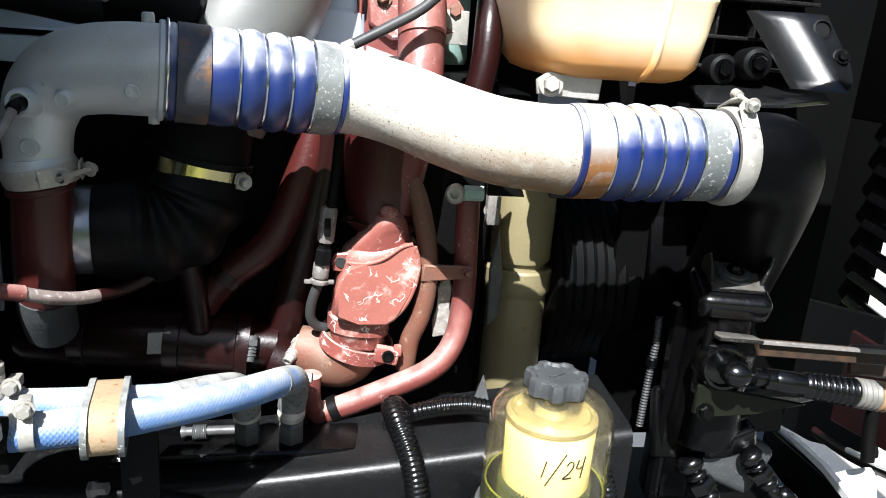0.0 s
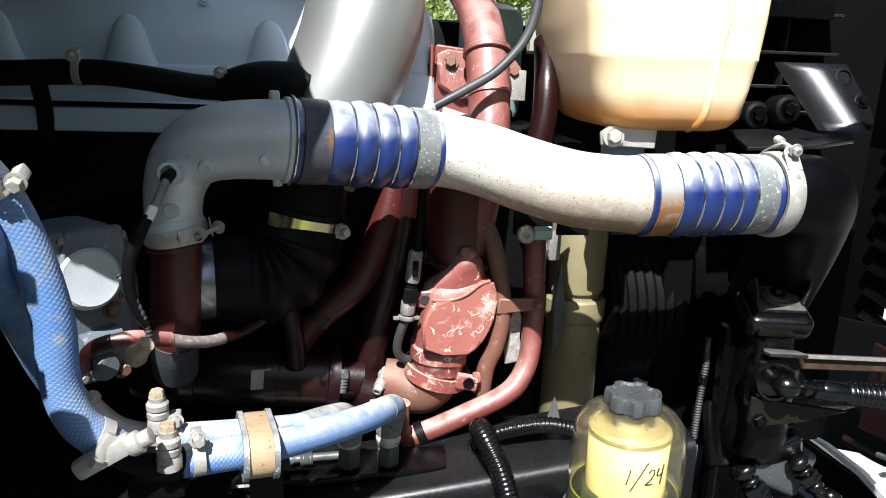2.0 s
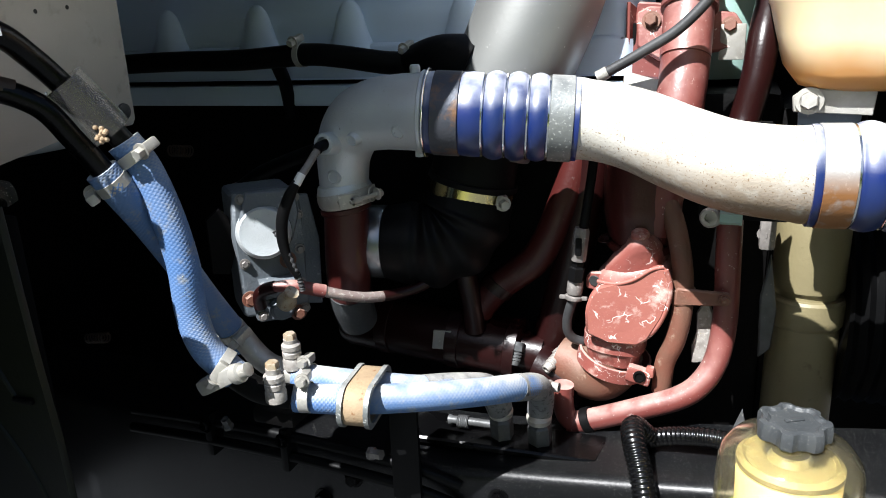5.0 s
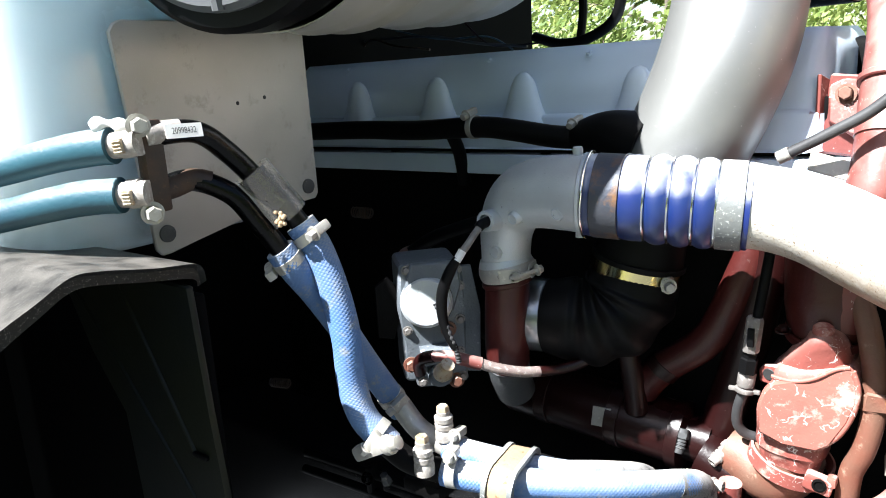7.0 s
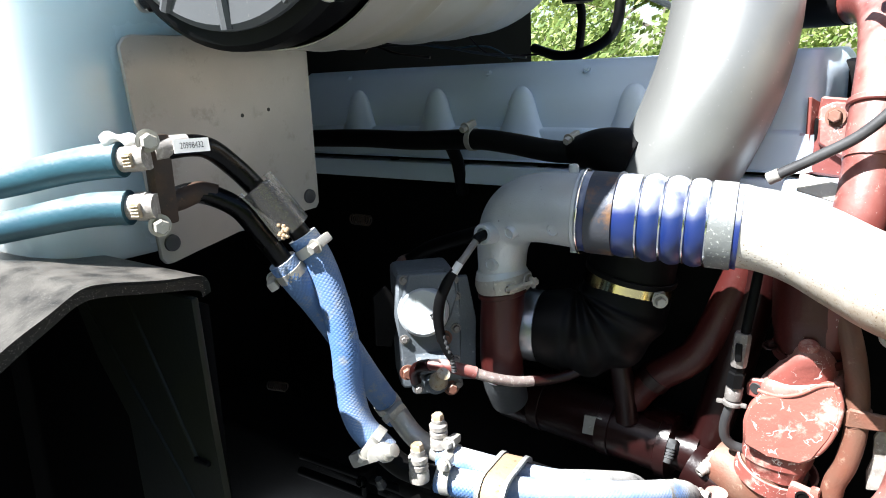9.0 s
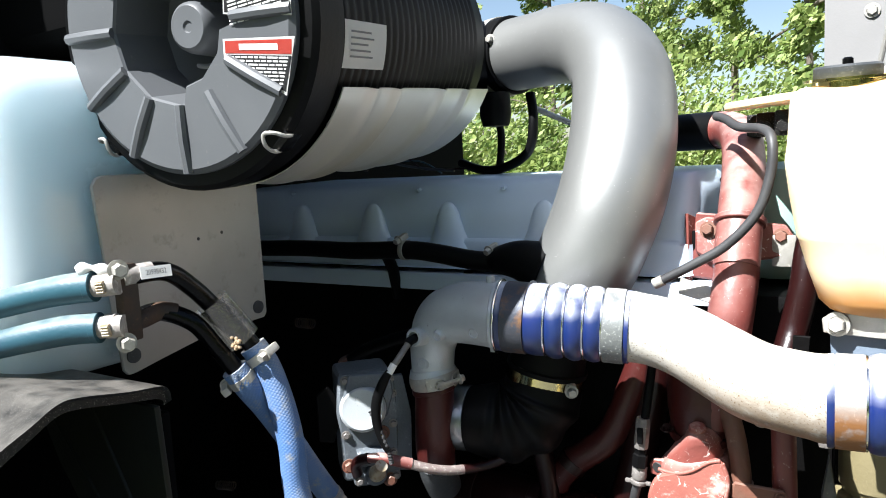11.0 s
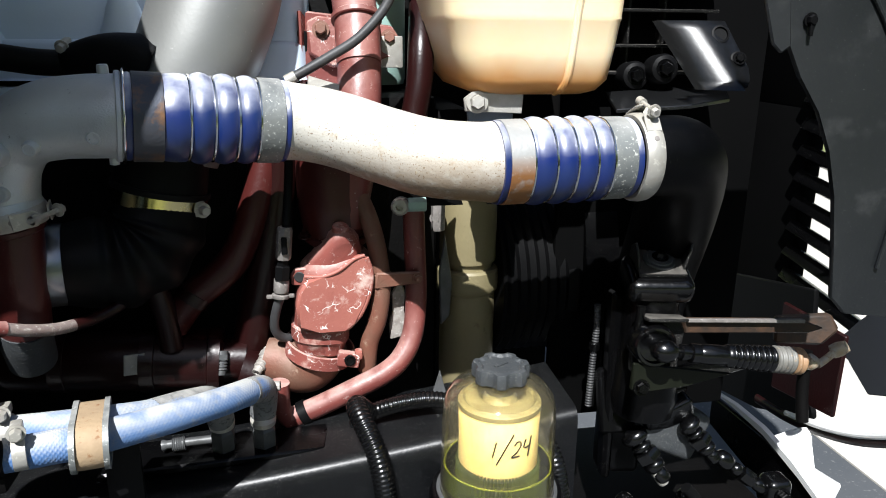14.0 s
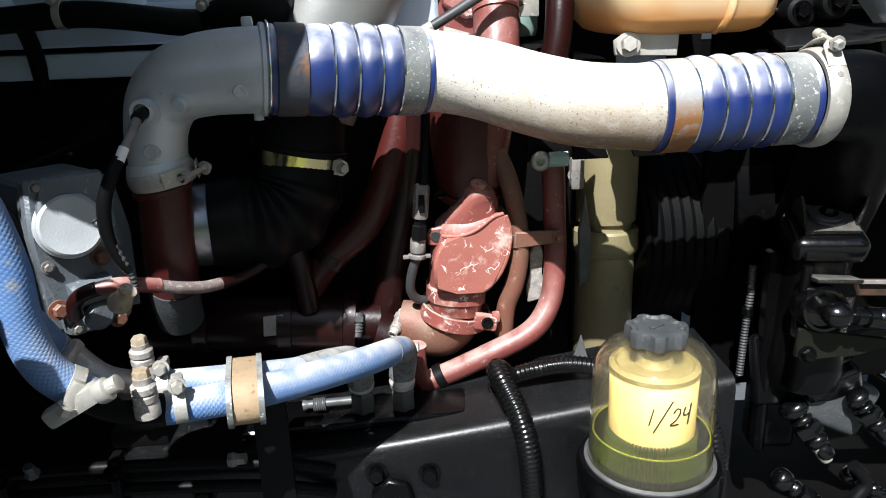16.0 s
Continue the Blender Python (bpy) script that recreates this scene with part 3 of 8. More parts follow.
def bush(x, y, height, width, seed, material):
    rng = random.Random(seed)
    t = thing("bush", (x, y, 0), "leafy green bush at the edge of the meadow", "bush", "bushes beyond the yard")
    crown = bmesh.new()
    for i in range(9):
        tip = Vector((x + rng.uniform(-0.5, 0.5) * width, y + rng.uniform(-0.4, 0.4) * width, height * rng.uniform(0.5, 0.95)))
        part("stem", tube([(x + rng.uniform(-0.2, 0.2), y, -0.05), Vector((x, y, 0)).lerp(tip, 0.5), tip], lambda s: 0.03 * (1 - 0.7 * s), 5, 3), BARK, t)
        for k in range(3):
            leaf_cloud(crown, Vector((x, y, 0)).lerp(tip, 0.5 + 0.25 * k), (width * 0.24, width * 0.24, height * 0.2), 240, 0.075, rng)
    part("crown", crown, material, t)
    return t


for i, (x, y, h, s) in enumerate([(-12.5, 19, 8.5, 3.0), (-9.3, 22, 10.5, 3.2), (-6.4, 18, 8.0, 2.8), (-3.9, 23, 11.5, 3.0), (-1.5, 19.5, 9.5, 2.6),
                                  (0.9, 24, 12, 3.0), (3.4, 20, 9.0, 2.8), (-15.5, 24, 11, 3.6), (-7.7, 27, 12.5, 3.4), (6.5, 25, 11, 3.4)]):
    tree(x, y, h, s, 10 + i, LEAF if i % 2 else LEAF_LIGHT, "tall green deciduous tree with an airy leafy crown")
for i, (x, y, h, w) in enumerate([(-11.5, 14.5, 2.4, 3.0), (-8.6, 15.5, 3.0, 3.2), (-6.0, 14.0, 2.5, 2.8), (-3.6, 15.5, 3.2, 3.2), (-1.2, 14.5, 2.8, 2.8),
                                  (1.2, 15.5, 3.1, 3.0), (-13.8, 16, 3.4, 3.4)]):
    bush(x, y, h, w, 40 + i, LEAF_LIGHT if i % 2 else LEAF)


def far_woods():
    """Unseen woods added behind and beside the truck to cut low sky light."""
    rng = random.Random(77)
    bm = bmesh.new()
    for k in range(64):
        a = radians(165 + 210 * k / 63)
        r = rng.uniform(13, 20)
        h = rng.uniform(5.0, 10.0)
        leaf_cloud(bm, (r * math.cos(a), r * math.sin(a), h * 0.5), (1.6, 1.6, h * 0.52), 330, 0.34, rng)
    return solid("woods", bm, LEAF, "unseen dense green woods added around the yard", "woods", kind="stuff")


far_woods()


# ---------------------------------------------------------------- charge air line
ELB_END, B1_END = (-0.155, 0.832, 1.418), (0.032, 0.877, 1.405)
B2_A, B2_B = (0.294, 0.785, 1.360), (0.480, 0.797, 1.361)


def charge_air_elbow():
    t = thing("charge_air_elbow", (-0.309, 0.866, 1.283), "grey cast aluminium charge air elbow with dark specks", "pipe elbow")
    pts = [(-0.309, 0.866, 1.283), (-0.309, 0.866, 1.318), (-0.305, 0.864, 1.352), (-0.292, 0.861, 1.383), (-0.268, 0.855, 1.404), (-0.235, 0.848, 1.414), (-0.195, 0.840, 1.4175), ELB_END,
           Vector(ELB_END).lerp(Vector(B1_END), 0.12)]
    part("elbow_body", tube(pts, steps(0.0365, 0.0365, 0.0385, 0.0425, 0.0465, 0.049, 0.0505, 0.0505, 0.0495), 40, 6), CAST, t)
    ax = Vector(B1_END) - Vector(ELB_END)
    part("end_flange", ring(Vector(ELB_END) - ax.normalized() * 0.006, ax, 0.049, 0.007, 0.0055), CAST, t)
    part("end_bead", ring(Vector(ELB_END) - ax.normalized() * 0.0005, ax, 0.050, 0.0025, 0.0075), CHROME, t, "thin bright steel rim")
    part("bottom_flange", lathe([(0.034, 0.018), (0.0375, 0.016), (0.041, 0.006), (0.0415, 0.0), (0.034, -0.004)], (-0.309, 0.866, 1.296), (-0.14, -0.05, 1), 40), CAST, t)
    for c, n, r in (((-0.256, 0.804, 1.384), (-0.15, -1, -0.25), 0.0078), ((-0.181, 0.790, 1.398), (0.0, -1, -0.25), 0.0078), ((-0.304, 0.8275, 1.327), (-0.05, -1, 0), 0.0085)):
        part("boss", lathe([(r * 1.3, -0.010), (r * 1.2, 0.000), (r, 0.0025), (r * 0.86, 0.0027), (r * 0.78, 0.0012), (0, 0.0010)], c, n, 24), CAST, t)
    part("stud", lathe([(0.0072, -0.010), (0.0068, 0.010), (0.0058, 0.013), (0, 0.013)], (-0.174, 0.838, 1.466), (0, -0.1, 1), 16), CAST, t)
    part("stud", lathe([(0.006, -0.006), (0.006, 0.007), (0, 0.008)], (-0.172, 0.836, 1.366), (0, -0.1, -1), 12), CAST, t)
    port = part("sensor_port", lathe([(0.017, -0.020), (0.0155, 0.0), (0.0155, 0.012), (0.0135, 0.015), (0.0095, 0.015), (0.0085, 0.008), (0, 0.008)], (-0.298, 0.812, 1.378), (0.02, -1, 0.08), 28), CAST, t)
    part("sensor", tube([(-0.297, 0.806, 1.378), (-0.2975, 0.790, 1.377), (-0.300, 0.776, 1.367), (-0.305, 0.762, 1.352), (-0.308, 0.755, 1.345)], 0.0052, 12, 6), DULL, port)
    part("sensor_grommet", tube([(-0.297, 0.806, 1.378), (-0.2975, 0.788, 1.3765), (-0.2985, 0.782, 1.373)], 0.0072, 14, 4), RUBBER, port)
    part("sensor_tip", tube([(-0.308, 0.755, 1.346), (-0.3125, 0.746, 1.333)], 0.0058, 12, 2), LABEL_WHITE, port, "pale sensor plug")


charge_air_elbow()


def v_band(c, axis, r, lug_way, label):
    t = thing("v_band_clamp", c, label, "pipe clamp", "v-band clamps")
    part("band", lathe([(r - 0.004, -0.0125), (r + 0.001, -0.0125), (r + 0.0035, -0.008), (r + 0.0045, 0.0), (r + 0.0035, 0.008), (r + 0.001, 0.0125), (r - 0.004, 0.0125)], c, axis, 48, None, True), SILVER, t)
    a = Vector(axis).normalized()
    s = Vector(lug_way).normalized()
    s = (s - a * s.dot(a)).normalized()
    along = a.cross(s)
    at = Vector(c) + s * (r + 0.003)
    for k in (-1, 1):
        # folded strap ends that hold the bolt
        strap = slab([(-0.024, -0.011), (0.004, -0.0105), (0.012, -0.004), (0.012, 0.004), (0.004, 0.0105), (-0.024, 0.011)], at + along * 0.014 * k + s * 0.006, -along * k + s * 0.85, a, 0.0022)
        part("trunnion", strap, SILVER, t)
        part("strap_hole", lathe([(0.004, -0.0016), (0.004, 0.0016), (0, 0.0016)], at + along * 0.011 * k + s * 0.010, (along * k * 0.85 + s), 14), RUBBER, t)
        part("spot_weld", lathe([(0.0042, -0.001), (0.0035, 0.0006), (0, 0.0008)], Vector(c) + (s * 0.72 + along * 0.69 * k) * (r + 0.0042), s * 0.72 + along * 0.69 * k, 12), DULL, t)
    bm = tube([at - along * 0.026 + s * 0.013, at + along * 0.028 + s * 0.013], 0.0032, 12, 2)
    hex_bolt(at + along * 0.019 + s * 0.013, along, 0.0062, 0.009, bm)
    lathe([(0.006, 0), (0.006, 0.011), (0, 0.011)], at - along * 0.022 + s * 0.013, along, 14, bm)
    part("t_bolt", bm, SILVER, t)
    return t


v_band((-0.308, 0.866, 1.292), (-0.14, -0.05, 1), 0.0385, (1, -0.55, 0), "dull zinc v-band clamp under the aluminium elbow")


def silicone_hose(a, b, profile, label, rusty, bands, rings):
    a, b = Vector(a), Vector(b)
    ax = b - a
    L = ax.length
    t = thing("silicone_hose", (a + b) / 2, label, "hose", "blue silicone charge air hoses")
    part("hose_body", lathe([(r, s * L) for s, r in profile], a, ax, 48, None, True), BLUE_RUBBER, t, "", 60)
    for (s0, s1), m, way in bands:
        worm_band = part("clamp_band", ring(a + ax * (s0 + s1) / 2, ax, 0.0525, (s1 - s0) * L, 0.0022, 48), m, t)
        u = Vector(way)
        along = ax.normalized().cross(u).normalized()
        at = a + ax * (s0 + s1) / 2 + u.normalized() * 0.057
        mm = Matrix((along, ax.normalized(), along.cross(ax.normalized()))).transposed()
        bm = box(at, (0.03, (s1 - s0) * L * 0.8, 0.010), 0.002, mm)
        hex_bolt(at + along * 0.014, along, 0.006, 0.010, bm)
        part("clamp_screw", bm, SILVER, worm_band)
    for s in rings:
        part("steel_ring", ring(a + ax * s, ax, 0.0515, 0.0032, 0.0030, 48), CHROME, t)
    return t


def hump(s0, s1, r0, r1, n=9):
    return [(s0 + (s1 - s0) * k / n, r0 + (r1 - r0) * math.sin(math.pi * k / n) ** 0.7) for k in range(n + 1)]


silicone_hose(ELB_END, B1_END, [(0, 0.047), (0.0, 0.0525), (0.03, 0.0535), (0.04, 0.0522), (0.225, 0.0522), (0.24, 0.0535), (0.30, 0.0548), (0.36, 0.0540)] + hump(0.385, 0.525, 0.0510, 0.0570) + hump(0.53, 0.67, 0.0510, 0.0570)
              + hump(0.675, 0.805, 0.0510, 0.0562) + [(0.82, 0.0520), (0.965, 0.0520), (0.97, 0.0530), (1.0, 0.0530), (1.0, 0.047)],
              "ribbed blue silicone hose with steel rings and bands", RUST_CLAMP,
              [((0.045, 0.225), RUST_CLAMP, (0.1, 0.9, 0.5)), ((0.815, 0.965), CLAMP, (0, 0.9, -0.5))], (0.380, 0.5275, 0.6725, 0.807))
silicone_hose(B2_A, B2_B, [(0, 0.047), (0, 0.0535), (0.03, 0.0540), (0.04, 0.0525), (0.205, 0.0525)] + hump(0.215, 0.365, 0.0520, 0.0572) + hump(0.37, 0.515, 0.0515, 0.0574)
              + hump(0.52, 0.66, 0.0515, 0.0574) + hump(0.665, 0.785, 0.0515, 0.0564) + [(0.79, 0.0525), (0.955, 0.0525), (0.96, 0.0535), (1.0, 0.0535), (1.0, 0.047)],
              "ribbed blue silicone hose with a rust-stained band", CLAMP,
              [((0.042, 0.205), STAIN_CLAMP, (0, 0.9, -0.5)), ((0.79, 0.955), CLAMP, (0, 0.9, 0.5))], (0.210, 0.3675, 0.5175, 0.6625, 0.787))

S_PIPE = [(0.018, 0.876, 1.407), (0.065, 0.882, 1.401), (0.110, 0.874, 1.391), (0.160, 0.847, 1.376), (0.210, 0.812, 1.365), (0.255, 0.797, 1.361), (0.308, 0.785, 1.360)]
pipe_thing = solid("charge_air_pipe", tube(S_PIPE, lambda s: 0.0505 + 0.0016 * (math.exp(-((s - 0.06) * 40) ** 2) + math.exp(-((s - 0.94) * 40) ** 2)), 48, 10), PIPE_WHITE,
                   "curved pale aluminised charge air pipe, dusty with rust freckles", "pipe")
v_band((0.497, 0.799, 1.361), (1, 0.05, 0), 0.0555, (0.0, -0.25, 1), "silver v-band clamp on the black duct")


def cooler_duct():
    t = thing("cooler_duct", (0.66, 1.0, 0.9), "glossy black charge air cooler duct bending downward", "duct")
    part("duct_body", tube([(0.492, 0.798, 1.361), (0.525, 0.801, 1.361), (0.560, 0.812, 1.358), (0.592, 0.842, 1.340), (0.616, 0.885, 1.302), (0.634, 0.930, 1.250), (0.648, 0.975, 1.19), (0.655, 1.015, 1.12), (0.655, 1.04, 1.04)],
                           steps(0.0525, 0.0535, 0.056, 0.059, 0.062, 0.064, 0.065, 0.066, 0.066), 48, 7), DUCT_BLACK, t)
    part("duct_flange", ring((0.505, 0.799, 1.361), (1, 0.05, 0), 0.051, 0.010, 0.0045), BLACK, t)


cooler_duct()


# ---------------------------------------------------------------- upper right: bracket, tank, shroud
def duct_bracket():
    t = thing("duct_bracket", (0.66, 0.93, 1.43), "bent glossy black steel bracket with bolt holes", "bracket")
    part("base_plate", slab([(-0.130, -0.055), (-0.02, -0.060), (0.062, -0.035), (0.085, 0.01), (0.03, 0.06), (-0.10, 0.06)], (0.622, 0.925, 1.428), (1, 0.05, 0.05), (0, 1, 0.12), 0.006), GLEAM, t)
    # upright bent along a rounded ridge: one leaf faces out, the other runs back
    bm = bmesh.new()
    rows = []
    for k in range(9):
        f = k / 8
        ridge = Vector((0.650, 0.967, 1.541)).lerp(Vector((0.695, 0.893, 1.440)), f)
        edge = Vector((0.708, 0.972, 1.541)).lerp(Vector((0.733, 0.912, 1.455)), min(1, f * 1.05))
        if f > 0.8:
            edge = edge.lerp(Vector((0.712, 0.900, 1.442)), (f - 0.8) * 4)
        back = ridge + Vector((-0.046, 0.040, -0.001))
        row = [back, ridge + Vector((-0.039, 0.0325, 0)), ridge + Vector((-0.031, 0.0235, 0)), ridge + Vector((-0.022, 0.0155, 0)), ridge + Vector((-0.010, 0.0075, 0)), ridge + Vector((0.003, 0.002, 0)), ridge + Vector((0.013, 0.0, 0)),
               ridge.lerp(edge, 0.5), edge]
        rows.append([bm.verts.new(p) for p in row])
    for p, q in zip(rows, rows[1:]):
        for k in range(8):
            bm.faces.new((p[k], p[k + 1], q[k + 1], q[k]))
    bmesh.ops.solidify(bm, geom=list(bm.faces), thickness=0.005)
    plate = part("upright_plate", bm, GLEAM, t, "", 80)
    for c, r in (((0.692, 0.953, 1.521), 0.0125), ((0.712, 0.930, 1.485), 0.0105)):
        part("bolt_hole", lathe([(r, -0.002), (r * 1.15, 0.0015), (r * 0.9, 0.002), (r * 0.85, -0.001), (0, -0.001)], c, (-0.1, -1, 0.45), 24), RUBBER, plate)
        part("hole_lip", tube([Vector(c) + Vector((r * math.cos(a), -0.002, r * math.sin(a))) for a in (math.pi * (1.15 + 0.7 * k / 8) for k in range(9))], 0.0016, 8, 3), CHROME, plate, "bright steel arc on the lower hole edge")
    part("bolt", hex_bolt((0.712, 0.926, 1.486), (-0.2, -1, 0.4), 0.007, 0.006), BLACK, t)


duct_bracket()


def rubber_mount(c, axis, label):
    t = thing("rubber_mount", c, label, "rubber mount", "rubber mounts")
    part("bush", lathe([(0.023, -0.03), (0.023, 0.0), (0.020, 0.006), (0.014, 0.008)], c, axis, 28), RUBBER, t)
    part("bolt", hex_bolt(Vector(c) + Vector(axis).normalized() * 0.006, axis, 0.010, 0.012), BLACK, t)


rubber_mount((0.606, 0.958, 1.469), (-0.1, -1, 0.1), "round black rubber mount with a bolt")
rubber_mount((0.572, 0.985, 1.457), (-0.1, -1, 0.1), "round black rubber mount with a bolt")


def rounded_loop(x0, x1, y0, y1, r, n=5):
    out = []
    for cx, cy, a0, rr in ((x1 - r[0], y0 + r[0], -90, r[0]), (x1 - r[1], y1 - r[1], 0, r[1]), (x0 + r[2], y1 - r[2], 90, r[2]), (x0 + r[3], y0 + r[3], 180, r[3])):
        for k in range(n + 1):
            a = radians(a0 + 90 * k / n)
            out.append((cx + rr * math.cos(a), cy + rr * math.sin(a)))
    return out


def coolant_tank():
    t = thing("coolant_tank", (0.37, 1.0, 1.44), "yellowed translucent plastic coolant expansion tank", "tank")
    rows = [(1.437, 0.300, 0.455, 0.890, 1.10), (1.443, 0.284, 0.470, 0.874, 1.12), (1.458, 0.272, 0.481, 0.862, 1.13), (1.50, 0.259, 0.486, 0.854, 1.15),
            (1.535, 0.250, 0.489, 0.848, 1.16), (1.539, 0.2478, 0.4905, 0.8465, 1.16), (1.543, 0.2474, 0.4902, 0.847, 1.17), (1.59, 0.240, 0.492, 0.842, 1.18),
            (1.622, 0.236, 0.492, 0.840, 1.20), (1.634, 0.234, 0.489, 0.845, 1.21), (1.641, 0.233, 0.482, 0.858, 1.21), (1.652, 0.231, 0.474, 0.885, 1.22),
            (1.675, 0.229, 0.473, 0.915, 1.23), (1.705, 0.227, 0.473, 0.942, 1.24), (1.722, 0.226, 0.470, 0.962, 1.24), (1.732, 0.235, 0.460, 0.985, 1.23), (1.736, 0.26, 0.44, 1.01, 1.20)]
    bm = bmesh.new()
    loops = []
    for z, x0, x1, y0, y1 in rows:
        loops.append([bm.verts.new((x, y, z)) for x, y in rounded_loop(x0, x1, y0, y1, (0.022, 0.03, 0.04, 0.045))])
    for p, q in zip(loops, loops[1:]):
        for k in range(len(p)):
            bm.faces.new((p[k], p[(k + 1) % len(p)], q[(k + 1) % len(p)], q[k]))
    bm.faces.new(loops[0][::-1])
    bm.faces.new(loops[-1])
    part("tank_body", bm, TANK, t)
    part("mould_ridge", tube([(0.408, 0.888, 1.440), (0.414, 0.858, 1.46), (0.420, 0.847, 1.54), (0.424, 0.839, 1.60), (0.424, 0.841, 1.632), (0.424, 0.88, 1.652)], 0.0055, 10, 6), TANK, t)
    part("filler_neck", lathe([(0.046, -0.01), (0.046, 0.003), (0.055, 0.0035), (0.055, 0.007), (0.040, 0.0075)], (0.296, 1.02, 1.735), (0, -0.05, 1), 32), GOLD_BAND, t, "brass-coloured filler ring")
    cap = part("cap", lathe([(0.041, 0), (0.043, 0.003), (0.043, 0.015), (0.040, 0.018), (0.033, 0.018), (0.031, 0.012), (0, 0.012)], (0.296, 1.02, 1.741), (0, -0.05, 1), 18), GREY_CAP, t, "grey screw cap")
    part("cap_knob", lathe([(0.007, 0), (0.007, 0.012), (0.005, 0.014), (0, 0.014)], (0.296, 1.02, 1.755), (0, 0, 1), 12), BLACK, cap)
    part("top_lug", box((0.335, 1.10, 1.745), (0.035, 0.05, 0.025), 0.009), TANK, t)
    part("bottom_outlet", lathe([(0.022, 0), (0.020, -0.03), (0.023, -0.03), (0.023, -0.06), (0, -0.06)], (0.345, 0.97, 1.442), (0, 0, 1), 20), DARK_METAL, t)
    part("side_wing", slab([(0.01, -0.02), (-0.06, 0.03), (-0.118, 0.10), (-0.118, 0.13), (-0.06, 0.16), (0.02, 0.16), (0.02, -0.02)], (0.232, 1.02, 1.722), (1, 0, 0.05), (0.0, 1, 0.03), 0.014, 0.004), TANK, t)


coolant_tank()


def tank_sensor():
    t = thing("hose_connector", (0.20, 1.06, 1.68), "black plastic hose connectors under the tank edge", "connector")
    for dx, dy in ((0.0, 0.0), (-0.035, 0.06), (-0.06, 0.12)):
        bm = box((0.212 + dx, 1.075 + dy, 1.688), (0.028, 0.03, 0.038), 0.004)
        lathe([(0.009, 0), (0.009, 0.014), (0, 0.014)], (0.212 + dx, 1.06 + dy, 1.684), (0, -1, 0), 14, bm)
        part("connector_body", bm, BLACK_DUSTY, t)


tank_sensor()
solid("overflow_hose", tube([(0.100, 1.130, 1.707), (0.118, 1.112, 1.701), (0.146, 1.075, 1.686), (0.188, 1.030, 1.679), (0.203, 1.004, 1.660), (0.202, 0.995, 1.614), (0.185, 0.990, 1.560), (0.144, 0.985, 1.513), (0.097, 0.985, 1.483), (0.043, 0.985, 1.453)], 0.0072, 16, 8), CABLE,
      "thin dark grey overflow hose with a pale end", "hose")
solid("hose_end_cap", tube([(0.050, 0.985, 1.4568), (0.036, 0.985, 1.4495)], 0.0085, 14, 2), SILVER, "small pale crimp on the grey hose", "hose fitting")


def tank_bracket():
    t = thing("tank_bracket", (0.31, 0.90, 1.36), "blue-grey steel bracket with a bolt under the tank", "bracket")
    part("plate", slab([(-0.022, -0.052), (0.036, -0.056), (0.042, 0.022), (0.030, 0.034), (-0.016, 0.034), (-0.026, 0.016)], (0.312, 0.905, 1.402), (1, 0, 0), (0, 0.05, 1), 0.006), GREY_BLUE, t)
    part("strip", slab([(-0.032, -0.012), (0.050, -0.016), (0.052, 0.012), (-0.020, 0.016), (-0.034, 0.006)], (0.312, 0.893, 1.426), (1, 0, 0), (0, 0.05, 1), 0.005), SILVER, t)
    part("washer", lathe([(0.0155, 0), (0.0155, 0.003), (0.008, 0.003)], (0.296, 0.889, 1.427), (-0.1, -1, 0.1), 24), SILVER, t)
    part("bolt", hex_bolt((0.296, 0.886, 1.427), (-0.1, -1, 0.1), 0.0105, 0.012), SILVER, t)
    # unseen plates added behind the pipe to dapple sunlight on the canister
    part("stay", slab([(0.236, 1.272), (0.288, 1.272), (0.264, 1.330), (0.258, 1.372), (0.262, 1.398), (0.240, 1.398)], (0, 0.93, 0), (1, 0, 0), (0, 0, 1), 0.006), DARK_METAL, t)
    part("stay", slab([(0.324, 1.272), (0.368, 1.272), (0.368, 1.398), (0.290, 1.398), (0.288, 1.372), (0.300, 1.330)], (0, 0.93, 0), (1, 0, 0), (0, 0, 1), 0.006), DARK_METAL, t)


tank_bracket()


def fan_shroud():
    t = thing("fan_shroud", (0.60, 1.1, 0.6), "black plastic fan shroud with thin horizontal ribs", "shroud")
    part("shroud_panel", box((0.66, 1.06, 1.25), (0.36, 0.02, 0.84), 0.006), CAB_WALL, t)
    for z in (1.617, 1.556, 1.502, 1.46):
        part("rib", box((0.60, 1.035, z), (0.24, 0.05, 0.0045), 0.001), BLACK_DUSTY, t)
    for x in (0.51, 0.575, 0.635):
        part("upright_rib", box((x, 1.042, 1.55), (0.004, 0.03, 0.20), 0.001), BLACK_DUSTY, t)
    ear = slab([(-0.085, -0.035), (0.10, -0.035), (0.10, -0.01), (0.035, 0.005), (0.02, 0.035), (-0.005, 0.04), (-0.03, 0.02), (-0.06, -0.012)], (0.580, 0.985, 1.643), (1, 0, 0), (0, 0.05, 1), 0.006)
    part("mounting_ear", ear, BLACK, t)
    part("ear_hole", lathe([(0.011, 0), (0.0125, 0.002), (0.0125, 0.004), (0, 0.001)], (0.586, 0.981, 1.655), (0, -1, 0), 20), BLACK_DUSTY, t)
    for x, z in ((0.505, 1.672), (0.562, 1.692), (0.625, 1.692)):
        part("stud", lathe([(0.005, 0), (0.005, 0.034), (0, 0.036)], (x, 1.0, z - 0.02), (0, 0, 1), 10), BLACK, t)
    part("top_washer", lathe([(0.030, 0), (0.031, 0.004), (0.018, 0.007), (0.010, 0.016), (0, 0.016)], (0.505, 0.985, 1.652), (0, -0.05, 1), 24), SILVER, t)


fan_shroud()


